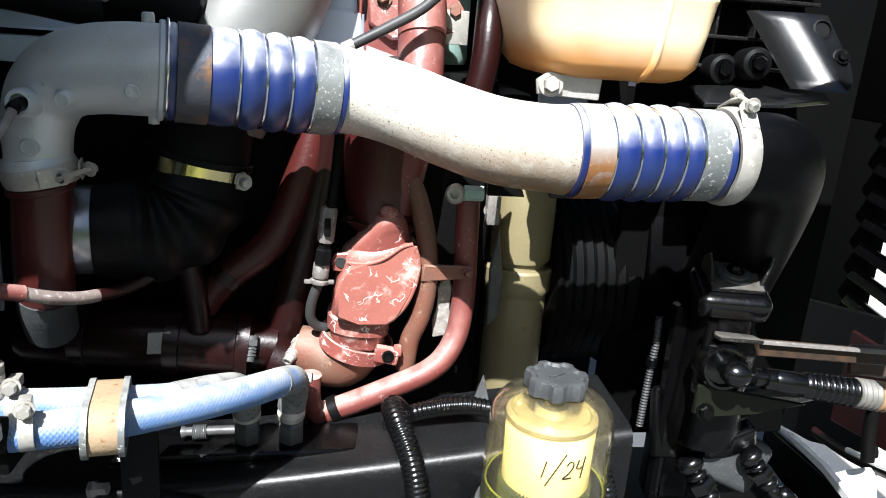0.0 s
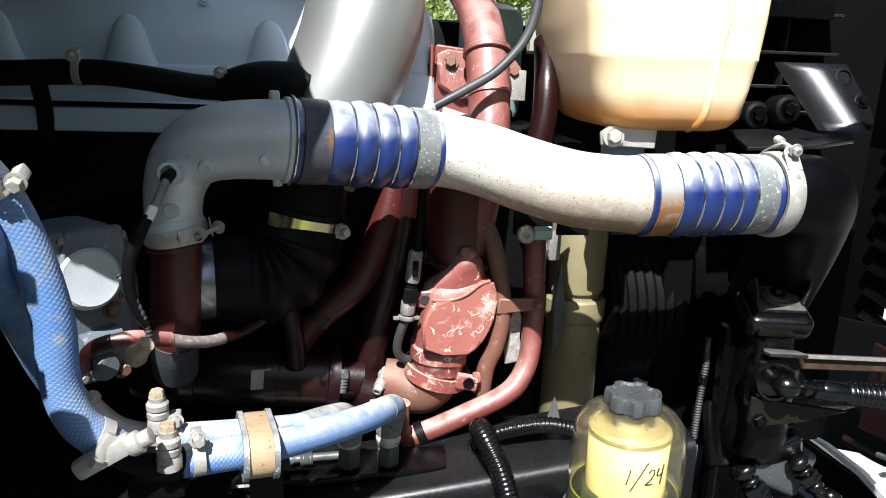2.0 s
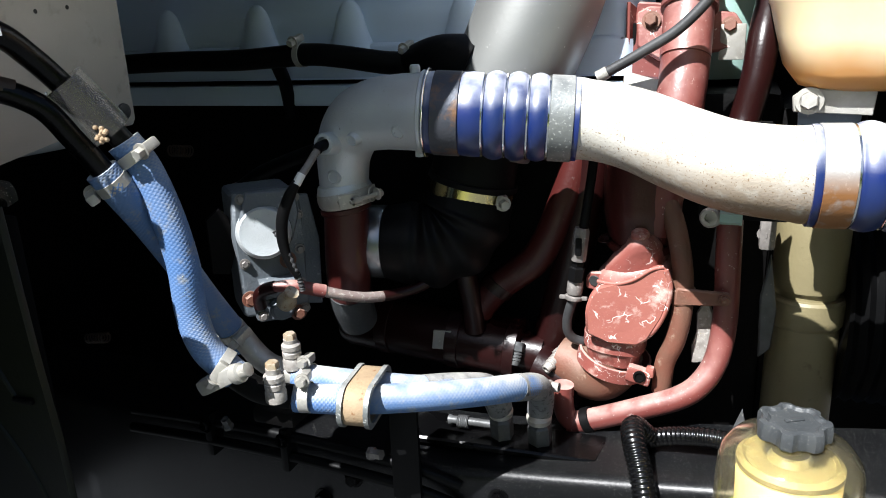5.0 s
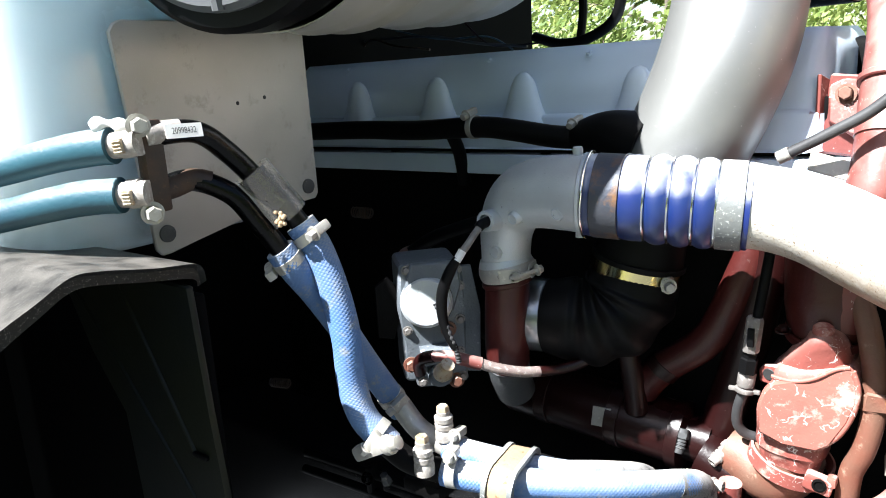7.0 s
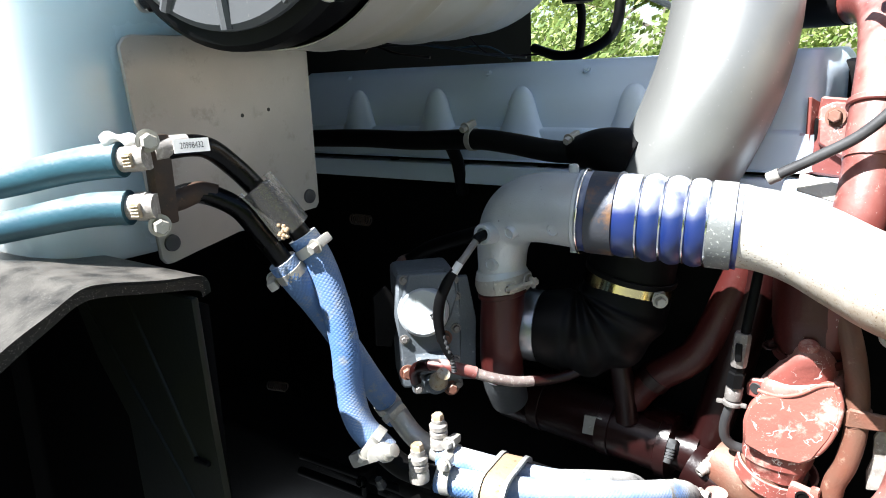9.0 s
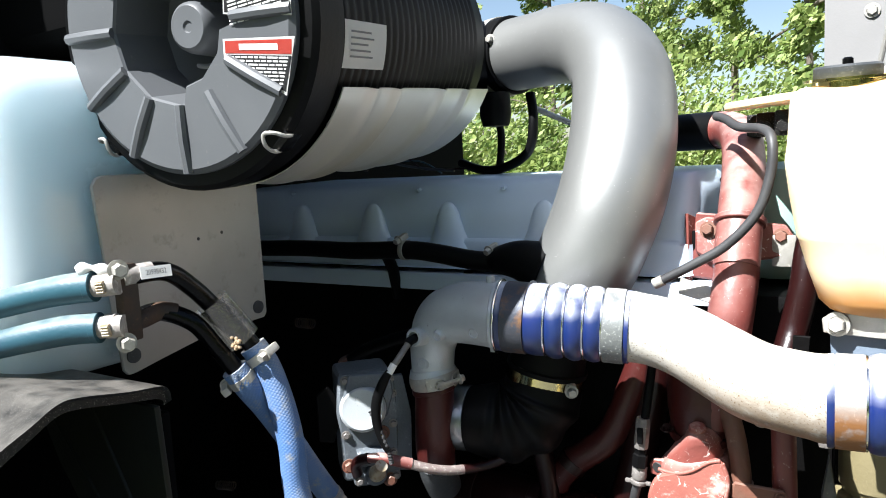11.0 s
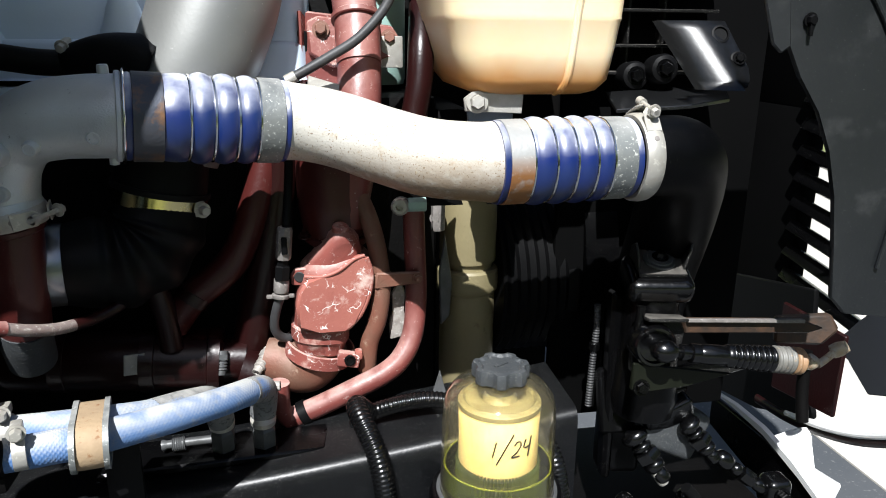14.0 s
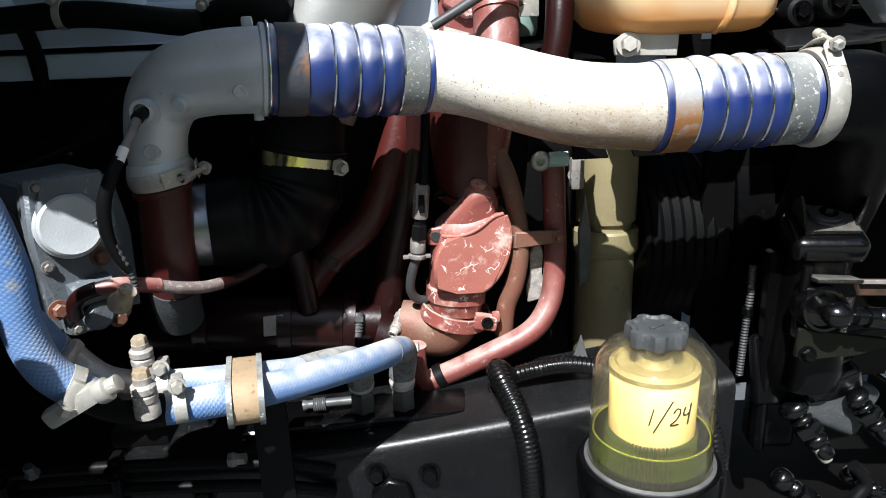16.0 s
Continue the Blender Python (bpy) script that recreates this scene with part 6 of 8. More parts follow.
def compressor():
    t = thing("air_compressor", (-0.42, 0.825, 1.10), "grey cast compressor head with a round capped port", "compressor")
    turn = Euler((0, 0, radians(47))).to_matrix()
    nrm = turn @ Vector((0, -1, 0))
    e1 = turn @ Vector((1, 0, 0))
    up = Vector((0, 0, 1))
    c = Vector((-0.437, 0.828, 1.215))
    part("body", box(c + up * 0.0, (0.094, 0.09, 0.19), 0.012, turn, segs=3), COMP, t)
    # cast front: a plate with an uneven outline and a lower step
    face = c + nrm * 0.052
    front = slab([(-0.046, 0.098), (0.022, 0.100), (0.030, 0.092), (0.047, 0.090), (0.050, 0.06), (0.044, 0.035), (0.050, 0.0), (0.046, -0.05), (0.050, -0.095), (0.02, -0.10), (-0.030, -0.098), (-0.036, -0.04), (-0.046, -0.01), (-0.052, 0.03)], face, e1, up, 0.020, 0.004)
    part("head_plate", front, COMP, t)
    part("head_step", slab([(-0.030, 0.100), (0.040, 0.098), (0.044, 0.060), (0.030, 0.020), (-0.030, 0.012), (-0.044, 0.05)], face + nrm * 0.012, e1, up, 0.012, 0.003), COMP, t)
    cap = part("round_cap", lathe([(0.039, -0.016), (0.039, 0.006), (0.0365, 0.009), (0.036, 0.014), (0.033, 0.017), (0.030, 0.0165), (0.010, 0.0162), (0, 0.0168)], face + nrm * 0.014 + up * 0.040 - e1 * 0.009, nrm + Vector((-0.16, -0.10, 0.16)), 48), CAST, t, "paler round port cap")
    part("cap_groove", ring(face + nrm * 0.0165 + up * 0.040 - e1 * 0.009, nrm + Vector((-0.16, -0.10, 0.16)), 0.0388, 0.003, 0.0006, 48), DARK_METAL, cap)
    nrm = (nrm + Vector((-0.16, -0.10, 0.16))).normalized()
    e1 = (e1 - nrm * e1.dot(nrm)).normalized()
    up = nrm.cross(e1) * -1 if nrm.cross(e1).z < 0 else nrm.cross(e1)
    cc = face + turn @ Vector((0, -0.014, 0)) + nrm * 0.0174 + up * 0.040 - e1 * 0.009
    lab = part("cap_label", slab([(-0.008, -0.007), (0.008, -0.007), (0.008, 0.007), (-0.008, 0.007)], cc + e1 * 0.008 - up * 0.014, e1, up, 0.0008, 0), LABEL_WHITE, cap, "small white code label")
    bars = bmesh.new()
    for k in range(4):
        slab([(-0.006, -0.0008), (0.005 - 0.001 * (k % 2), -0.0008), (0.005 - 0.001 * (k % 2), 0.0008), (-0.006, 0.0008)], cc + nrm * 0.0006 + e1 * 0.008 - up * (0.009 + 0.0032 * k), e1, up, 0.0004, 0, bars)
    for k in range(3):
        slab([(-0.010, -0.0009), (0.010, -0.0009), (0.010, 0.0009), (-0.010, 0.0009)], cc + nrm * 0.0002 + e1 * (0.006 - 0.006 * k) + up * (0.004 - 0.010 * k) - e1 * 0.006, e1, up, 0.0004, 0, bars)
    part("cap_print", bars, INK, cap)
    nrm, e1, up = turn @ Vector((0, -1, 0)), turn @ Vector((1, 0, 0)), Vector((0, 0, 1))
    for dx, dz in ((-0.036, 0.090), (0.040, 0.084), (0.043, 0.058), (0.041, 0.006), (-0.040, -0.004), (-0.014, 0.092), (0.038, -0.045), (0.040, -0.086), (-0.022, -0.088)):
        part("bolt", hex_bolt(face + nrm * 0.010 + e1 * dx + up * dz, nrm, 0.0052, 0.006), DULL, t)
    part("lower_boss", tube([face + nrm * 0.012 - e1 * 0.024 - up * 0.046, face + nrm * 0.014 + e1 * 0.026 - up * 0.044], 0.016, 20, 3), COMP, t)
    part("foot_boss", lathe([(0.019, 0), (0.019, 0.012), (0.014, 0.017), (0, 0.017)], face + nrm * 0.006 - up * 0.078 + e1 * 0.005, nrm, 24), COMP, t)
    for dx, dz in ((0.022, -0.008), (-0.038, -0.058), (0.030, -0.092)):
        part("plug", hex_bolt(face + nrm * 0.010 + e1 * dx + up * dz, nrm, 0.0085, 0.010), RED_BROWN, t)
    part("bracket_tab", slab([(-0.02, -0.05), (0.004, -0.055), (0.016, -0.02), (0.012, 0.03), (0.0, 0.045), (-0.02, 0.03)], c - e1 * 0.062 + nrm * 0.03 + up * 0.03, e1, up, 0.008), DARK_METAL, t)
    part("rear_plate", slab([(-0.01, -0.08), (0.020, -0.085), (0.024, 0.02), (0.012, 0.09), (-0.01, 0.09)], c + e1 * 0.055 + nrm * 0.030 - up * 0.01, e1, up, 0.010), COMP, t)


compressor()
solid("sensor_wire", tube([(-0.3115, 0.748, 1.337), (-0.322, 0.742, 1.318), (-0.334, 0.738, 1.288), (-0.337, 0.738, 1.255), (-0.331, 0.740, 1.225), (-0.322, 0.744, 1.205)], steps(0.0055, 0.0078, 0.0082, 0.0076, 0.006, 0.005), 14, 8), RUBBER, "black sensor wire hanging from the elbow", "cable")
solid("ribbed_wire", tube([(-0.348, 0.738, 1.270), (-0.336, 0.738, 1.250), (-0.326, 0.741, 1.222), (-0.321, 0.745, 1.200), (-0.320, 0.748, 1.184)], lambda s: 0.0038 + 0.0006 * math.sin(s * 90), 12, 16), CABLE, "thin ribbed grey wire by the compressor", "cable")


def braided_line():
    t = thing("braided_line", (-0.30, 0.78, 1.16), "red painted hose with bare braided steel section", "hose")
    part("elbow_end", tube([(-0.396, 0.752, 1.150), (-0.392, 0.745, 1.168), (-0.380, 0.742, 1.180), (-0.362, 0.744, 1.186)], 0.0090, 16, 6), RED_SHADE, t)
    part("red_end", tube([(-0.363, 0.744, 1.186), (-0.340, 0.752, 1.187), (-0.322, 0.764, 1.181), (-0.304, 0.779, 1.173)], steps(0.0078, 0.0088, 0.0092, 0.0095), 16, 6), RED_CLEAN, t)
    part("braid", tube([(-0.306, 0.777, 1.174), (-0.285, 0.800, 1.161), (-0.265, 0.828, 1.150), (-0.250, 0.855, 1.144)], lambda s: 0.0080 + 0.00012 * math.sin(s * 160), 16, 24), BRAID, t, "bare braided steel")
    part("far_end", tube([(-0.251, 0.853, 1.1445), (-0.230, 0.880, 1.143), (-0.205, 0.905, 1.150), (-0.180, 0.92, 1.172)], 0.0082, 16, 6), RED_SHADE, t)


braided_line()


# ---------------------------------------------------------------- blue hoses
def weave(points, r, seg=84, sub=64):
    """A hose with a raised diamond weave."""
    bm = bmesh.new()
    path = smooth_path(points, sub)
    fr = frames_along(path)
    dist = [0.0]
    for a, b in zip(path, path[1:]):
        dist.append(dist[-1] + (b - a).length)
    rings = []
    for c, (t, n, b), d in zip(path, fr, dist):
        row = []
        for k in range(seg):
            a = 2 * math.pi * k / seg
            w = max(math.sin(17 * a + d * 1250), math.sin(17 * a - d * 1250))
            row.append(bm.verts.new(c + (r + 0.00034 * w) * (math.cos(a) * n + math.sin(a) * b)))
        rings.append(row)
    for p, q in zip(rings, rings[1:]):
        for k in range(seg):
            bm.faces.new((p[k], p[(k + 1) % seg], q[(k + 1) % seg], q[k]))
    bm.faces.new(rings[0][::-1])
    bm.faces.new(rings[-1])
    return bm


def blue_hose(points, r, label, clamps):
    t = thing("blue_hose", points[-1], label, "hose", "blue braided heater hoses")
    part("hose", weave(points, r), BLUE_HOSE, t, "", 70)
    if abs(points[-1][0]) < 0.1:
        part("hose_end", tube([Vector(p) for p in points[-4:]], lambda s: r + 0.0009, 28, 10), HOSE_END, t, "grey weathered hose end")
    for c, ax, way in clamps:
        worm_clamp(t, c, ax, r, 0.013, SILVER, way)
    return t


blue_hose([(-0.402, 0.555, 1.417), (-0.388, 0.566, 1.385), (-0.372, 0.572, 1.33), (-0.362, 0.575, 1.27), (-0.362, 0.577, 1.21), (-0.350, 0.580, 1.165), (-0.322, 0.593, 1.128)], 0.0185,
          "sky blue braided hose curving upright in the sun", [((-0.395, 0.560, 1.400), (0.45, 0.3, -0.85), (0.9, 0.0, 0.35)), ((-0.334, 0.587, 1.144), (0.75, 0.3, -0.6), (0.4, -1, 0.2))])
blue_hose([(-0.412, 0.528, 1.390), (-0.403, 0.543, 1.36), (-0.408, 0.576, 1.32), (-0.407, 0.615, 1.26), (-0.402, 0.655, 1.19), (-0.386, 0.692, 1.118)], 0.0180,
          "sky blue braided hose behind its twin", [((-0.407, 0.536, 1.374), (0.25, 0.45, -0.85), (-0.75, -0.7, -0.35)), ((-0.392, 0.680, 1.142), (0.2, 0.45, -0.85), (0.9, -0.4, 0.1))])
blue_hose([(-0.300, 0.684, 1.086), (-0.250, 0.690, 1.084), (-0.190, 0.703, 1.080), (-0.140, 0.738, 1.066), (-0.103, 0.790, 1.050), (-0.084, 0.845, 1.022), (-0.078, 0.872, 0.978)], 0.0185,
          "dusty blue braided hose running level along the rail", [((-0.282, 0.686, 1.086), (1, 0.15, 0), (0, 0.1, 1))])
blue_hose([(-0.265, 0.628, 1.090), (-0.225, 0.640, 1.088), (-0.187, 0.656, 1.085), (-0.113, 0.705, 1.077), (-0.063, 0.755, 1.066), (-0.032, 0.805, 1.052), (-0.016, 0.850, 1.033), (-0.015, 0.872, 1.008), (-0.019, 0.882, 0.978)], 0.0182,
          "dusty blue braided hose beside the frame rail", [((-0.248, 0.627, 1.094), (1, 0.3, 0), (0, 0.1, 1))])


def hose_clip():
    t = thing("hose_clip", (-0.19, 0.675, 1.09), "tan rubber-lined clip round two blue hoses", "hose clip")
    ax = Vector((1, 0.22, -0.04)).normalized()
    side = Vector((-0.20, 0.98, -0.08)).normalized()
    up = ax.cross(side)
    c = Vector((-0.190, 0.672, 1.083))
    prof = []
    for s in (-1, 1):
        for k in range(9):
            a = math.pi * (-0.5 + k / 8) if s > 0 else math.pi * (0.5 + k / 8)
            prof.append((s * 0.026 + 0.0225 * math.cos(a), 0.0225 * math.sin(a)))
    def loop(scale, dx):
        return [c + ax * dx + side * a * scale + up * b * scale for a, b in prof]
    bm = bmesh.new()
    rows = [[bm.verts.new(p) for p in loop(s, d)] for s, d in ((1.0, -0.016), (1.12, -0.016), (1.14, -0.012), (1.14, 0.012), (1.12, 0.016), (1.0, 0.016))]
    for p, q in zip(rows, rows[1:] + rows[:1]):
        for k in range(len(p)):
            bm.faces.new((p[k], p[(k + 1) % len(p)], q[(k + 1) % len(p)], q[k]))
    part("rubber_lining", bm, TAN, t)
    for d in (-0.0165, 0.0165):
        bm = bmesh.new()
        rows = [[bm.verts.new(p) for p in loop(s, d + e)] for s, e in ((1.0, -0.003), (1.22, -0.003), (1.22, 0.003), (1.0, 0.003))]
        for p, q in zip(rows, rows[1:] + rows[:1]):
            for k in range(len(p)):
                bm.faces.new((p[k], p[(k + 1) % len(p)], q[(k + 1) % len(p)], q[k]))
        part("edge_band", bm, CLAMP, t)


hose_clip()


def clamp_post(c, h, label):
    t = thing("clamp_screw_post", c, label, "clamp screw", "spring clamp screws")
    part("post", lathe([(0.013, 0), (0.013, 0.012), (0.011, 0.016), (0.0125, 0.018), (0.0125, 0.024), (0.0105, 0.026), (0.0125, 0.028), (0.0125, 0.034), (0.009, 0.037), (0.009, h), (0, h)], c, (0.02, -0.05, 1), 20), DUSTY, t)
    part("screw_head", lathe([(0.0085, h - 0.008), (0.0085, h + 0.006), (0.007, h + 0.008), (0, h + 0.008)], c, (0.02, -0.05, 1), 6), BRASS, t)


clamp_post((-0.300, 0.680, 1.102), 0.042, "dusty plated spring clamp screw standing on a hose")
clamp_post((-0.272, 0.600, 1.100), 0.044, "dusty plated spring clamp screw standing on a hose")


def hose_manifold():
    t = thing("hose_tee", (-0.31, 0.65, 1.08), "grimy metal tee joining the blue hoses", "pipe tee")
    part("tee", tube([(-0.376, 0.678, 1.136), (-0.345, 0.684, 1.100), (-0.290, 0.686, 1.086)], 0.0155, 18, 5), SILVER, t)
    part("tee", tube([(-0.330, 0.592, 1.132), (-0.300, 0.602, 1.108), (-0.265, 0.620, 1.095)], 0.0155, 18, 5), DARK_METAL, t)
    m = Euler((0, radians(-28), radians(6))).to_matrix()
    bm = box((-0.325, 0.566, 1.135), (0.060, 0.018, 0.020), 0.006, m)
    lathe([(0.010, 0), (0.012, 0.004), (0.012, 0.012), (0.0085, 0.014), (0.0085, 0.024), (0, 0.026)], (-0.300, 0.562, 1.146), (0.88, 0.05, 0.45), 18, bm)
    part("worm_housing", bm, SILVER, t)
    part("stub", lathe([(0.012, 0), (0.014, 0.008), (0.010, 0.020), (0.010, 0.030), (0, 0.030)], (-0.335, 0.725, 1.17), (0.5, -0.2, 0.6), 18), BRASS, t)
    part("stay", box((-0.29, 0.66, 1.065), (0.06, 0.10, 0.02), 0.005), DARK_METAL, t)


hose_manifold()


# ---------------------------------------------------------------- heater pipes and left side
def heater_pipes():
    t = thing("heater_pipes", (-0.45, 0.5, 1.40), "pair of black steel heater pipes on a rusty bracket", "pipes")
    part("upper_pipe", tube([(-0.466, 0.378, 1.530), (-0.452, 0.41, 1.537), (-0.442, 0.456, 1.536), (-0.438, 0.492, 1.509), (-0.425, 0.522, 1.470), (-0.410, 0.540, 1.443), (-0.392, 0.562, 1.398)], 0.0125, 20, 8), BLACK, t)
    part("lower_pipe", tube([(-0.468, 0.368, 1.478), (-0.468, 0.41, 1.476), (-0.458, 0.452, 1.483), (-0.433, 0.485, 1.463), (-0.420, 0.507, 1.427), (-0.413, 0.520, 1.404), (-0.404, 0.540, 1.366)], 0.0125, 20, 8), BLACK, t)
    part("dusty_section", tube([(-0.452, 0.398, 1.536), (-0.450, 0.416, 1.5385), (-0.446, 0.438, 1.539)], 0.0128, 20, 5), DUSTY, t, "pale dried dirt on the upper pipe")
    part("rusted_section", tube([(-0.462, 0.405, 1.476), (-0.461, 0.430, 1.4785), (-0.457, 0.453, 1.4835), (-0.447, 0.470, 1.478)], 0.0127, 20, 6), DARK_RUST, t, "brown rusted pipe skin")
    part("sleeve", tube([(-0.430, 0.512, 1.484), (-0.417, 0.530, 1.452), (-0.407, 0.543, 1.428)], 0.026, 24, 4, caps=False), SLEEVE, t, "cloudy clear plastic sleeve")
    clump, dice = bmesh.new(), random.Random(8)
    for k in range(14):
        box((-0.392 + dice.uniform(-0.007, 0.007), 0.518 + dice.uniform(-0.003, 0.003), 1.430 + dice.uniform(-0.008, 0.008)), (0.005, 0.005, 0.005), 0.0015, Euler((k, 2 * k, k)).to_matrix(), clump, 1)
    part("dirt_clump", clump, TAN, t, "tan crumbs of dried dirt")
    bracket = part("bracket", box((-0.452, 0.405, 1.505), (0.018, 0.024, 0.098), 0.004), DARK_RUST, t)
    part("bracket_bolt", hex_bolt((-0.441, 0.390, 1.458), (1, -0.4, 0), 0.0085, 0.016), SILVER, bracket)
    part("bracket_bolt", hex_bolt((-0.440, 0.388, 1.549), (1, -0.4, 0), 0.0085, 0.018), SILVER, bracket)
    # part tag on the upper pipe
    c, e1, nrm = Vector((-0.4325, 0.4355, 1.5395)), Vector((0.215, 0.976, -0.02)).normalized(), Vector((0.957, -0.21, 0.20)).normalized()
    e2 = nrm.cross(e1)
    tag = part("tag", slab([(-0.020, -0.0075), (0.020, -0.0075), (0.020, 0.0075), (-0.020, 0.0075)], c, e1, e2, 0.0012, 0.0), LABEL_WHITE, t, "white part number tag")
    part("tag_print", text_mesh("20998432", 0.0098, lambda x, y: c + nrm * 0.0009 + e1 * x * 0.68 + e2 * y), INK, tag)


heater_pipes()


def teal_hose(points, label, at, ax):
    """A hose that swells over the pipe stub, with a worn rim and a worm clamp."""
    t = thing("teal_hose", points[0], label, "hose", "teal heater hoses")
    part("hose", tube(points, steps(0.0150, 0.0155, 0.0170, 0.0182, 0.0190, 0.0188), 28, 8), TEAL, t)
    end, way = Vector(points[-1]), (Vector(points[-1]) - Vector(points[-2])).normalized()
    part("hose_rim", ring(end - way * 0.004, way, 0.0178, 0.008, 0.0014, 28), TEAL, t)
    part("stub", tube([end - way * 0.004, end + way * 0.030], 0.0138, 20, 3), DUSTY, t, "dusty pipe stub")
    band = part("clamp_band", ring(at, ax, 0.0142, 0.013, 0.0014, 28), DUSTY, t)
    a, face = Vector(ax).normalized(), Vector((0.5, -0.85, -0.1)).normalized()
    across = a.cross(face).normalized()
    face = across.cross(a)
    bm = box(Vector(at) + face * 0.0175, (0.011, 0.016, 0.007), 0.002, Matrix((a, across, face)).transposed())
    for k in range(4):
        box(Vector(at) + face * 0.0212 + across * (0.0036 * k - 0.0054), (0.009, 0.0014, 0.002), 0.0004, Matrix((a, across, face)).transposed(), bm, 1)
    part("clamp_screw", bm, BRASS, band)
    return t


teal_hose([(-0.80, 0.10, 1.470), (-0.69, 0.215, 1.490), (-0.60, 0.298, 1.507), (-0.535, 0.338, 1.5215), (-0.498, 0.358, 1.5275), (-0.468, 0.374, 1.530)], "dusty teal rubber heater hose", (-0.458, 0.384, 1.5318), (0.85, 0.5, 0.08))
teal_hose([(-0.80, 0.09, 1.420), (-0.69, 0.205, 1.440), (-0.60, 0.289, 1.458), (-0.535, 0.330, 1.4715), (-0.498, 0.354, 1.4775), (-0.466, 0.374, 1.4785)], "dusty teal rubber heater hose", (-0.456, 0.384, 1.479), (0.85, 0.5, 0.02))
solid("tie_scrap", tube([(-0.478, 0.360, 1.5500), (-0.470, 0.366, 1.5535), (-0.460, 0.374, 1.5520), (-0.452, 0.382, 1.5480)], lambda s: 0.0065 + 0.003 * math.sin(9 * s) * math.sin(math.pi * s), 12, 6, flat=0.6), LABEL_WHITE, "crumpled white plastic tie over the upper hose end", "cable tie")


def side_plate():
    t = thing("cab_plate", (-0.555, 0.58, 1.39), "pale grey sheet metal plate with rounded corners", "metal plate")
    out = [(0.435, 1.650), (0.442, 1.660), (0.452, 1.664), (0.728, 1.664), (0.728, 1.420), (0.722, 1.412), (0.60, 1.410), (0.472, 1.384), (0.460, 1.384), (0.453, 1.392)]
    part("plate", slab(out, (-0.553, 0, 0), (0, 1, 0), (0, 0, 1), 0.006, 0.0015), WHITE_PLATE, t)
    for y, z in ((0.470, 1.410), (0.708, 1.432)):
        part("rivet", lathe([(0.011, 0), (0.0105, 0.003), (0.006, 0.004), (0, 0.004)], (-0.550, y, z), (1, 0, 0), 20), GREY_CAP, t)
    for y, z in ((0.60, 1.56), (0.646, 1.565)):
        part("hole", lathe([(0.0028, 0), (0.002, 0.0006), (0, 0.0006)], (-0.550, y, z), (1, 0, 0), 10), INK, t)


side_plate()


def washer_tank():
    t = thing("washer_tank", (-0.78, 0.525, 1.385), "pale bluish white plastic washer tank", "tank")
    # body stretched out of view on the left to shade the rail
    part("tank_body", box((-0.835, 0.525, 1.605), (0.53, 0.43, 0.44), 0.075, segs=6), WHITE_TANK, t)
    part("filler_cap", lathe([(0.030, 0), (0.034, 0.004), (0.034, 0.020), (0.030, 0.024), (0, 0.024)], (-0.80, 0.42, 1.824), (0, 0, 1), 24), GREY_CAP, t)


washer_tank()
# cab wall, its height set to shade the left of the valve cover
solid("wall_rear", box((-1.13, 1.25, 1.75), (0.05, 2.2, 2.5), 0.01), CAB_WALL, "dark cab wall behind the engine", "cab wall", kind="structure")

# cowl box placed and stretched to keep the sun off the valve cover
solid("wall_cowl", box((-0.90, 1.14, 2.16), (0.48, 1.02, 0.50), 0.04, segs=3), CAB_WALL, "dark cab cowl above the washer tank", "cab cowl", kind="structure")


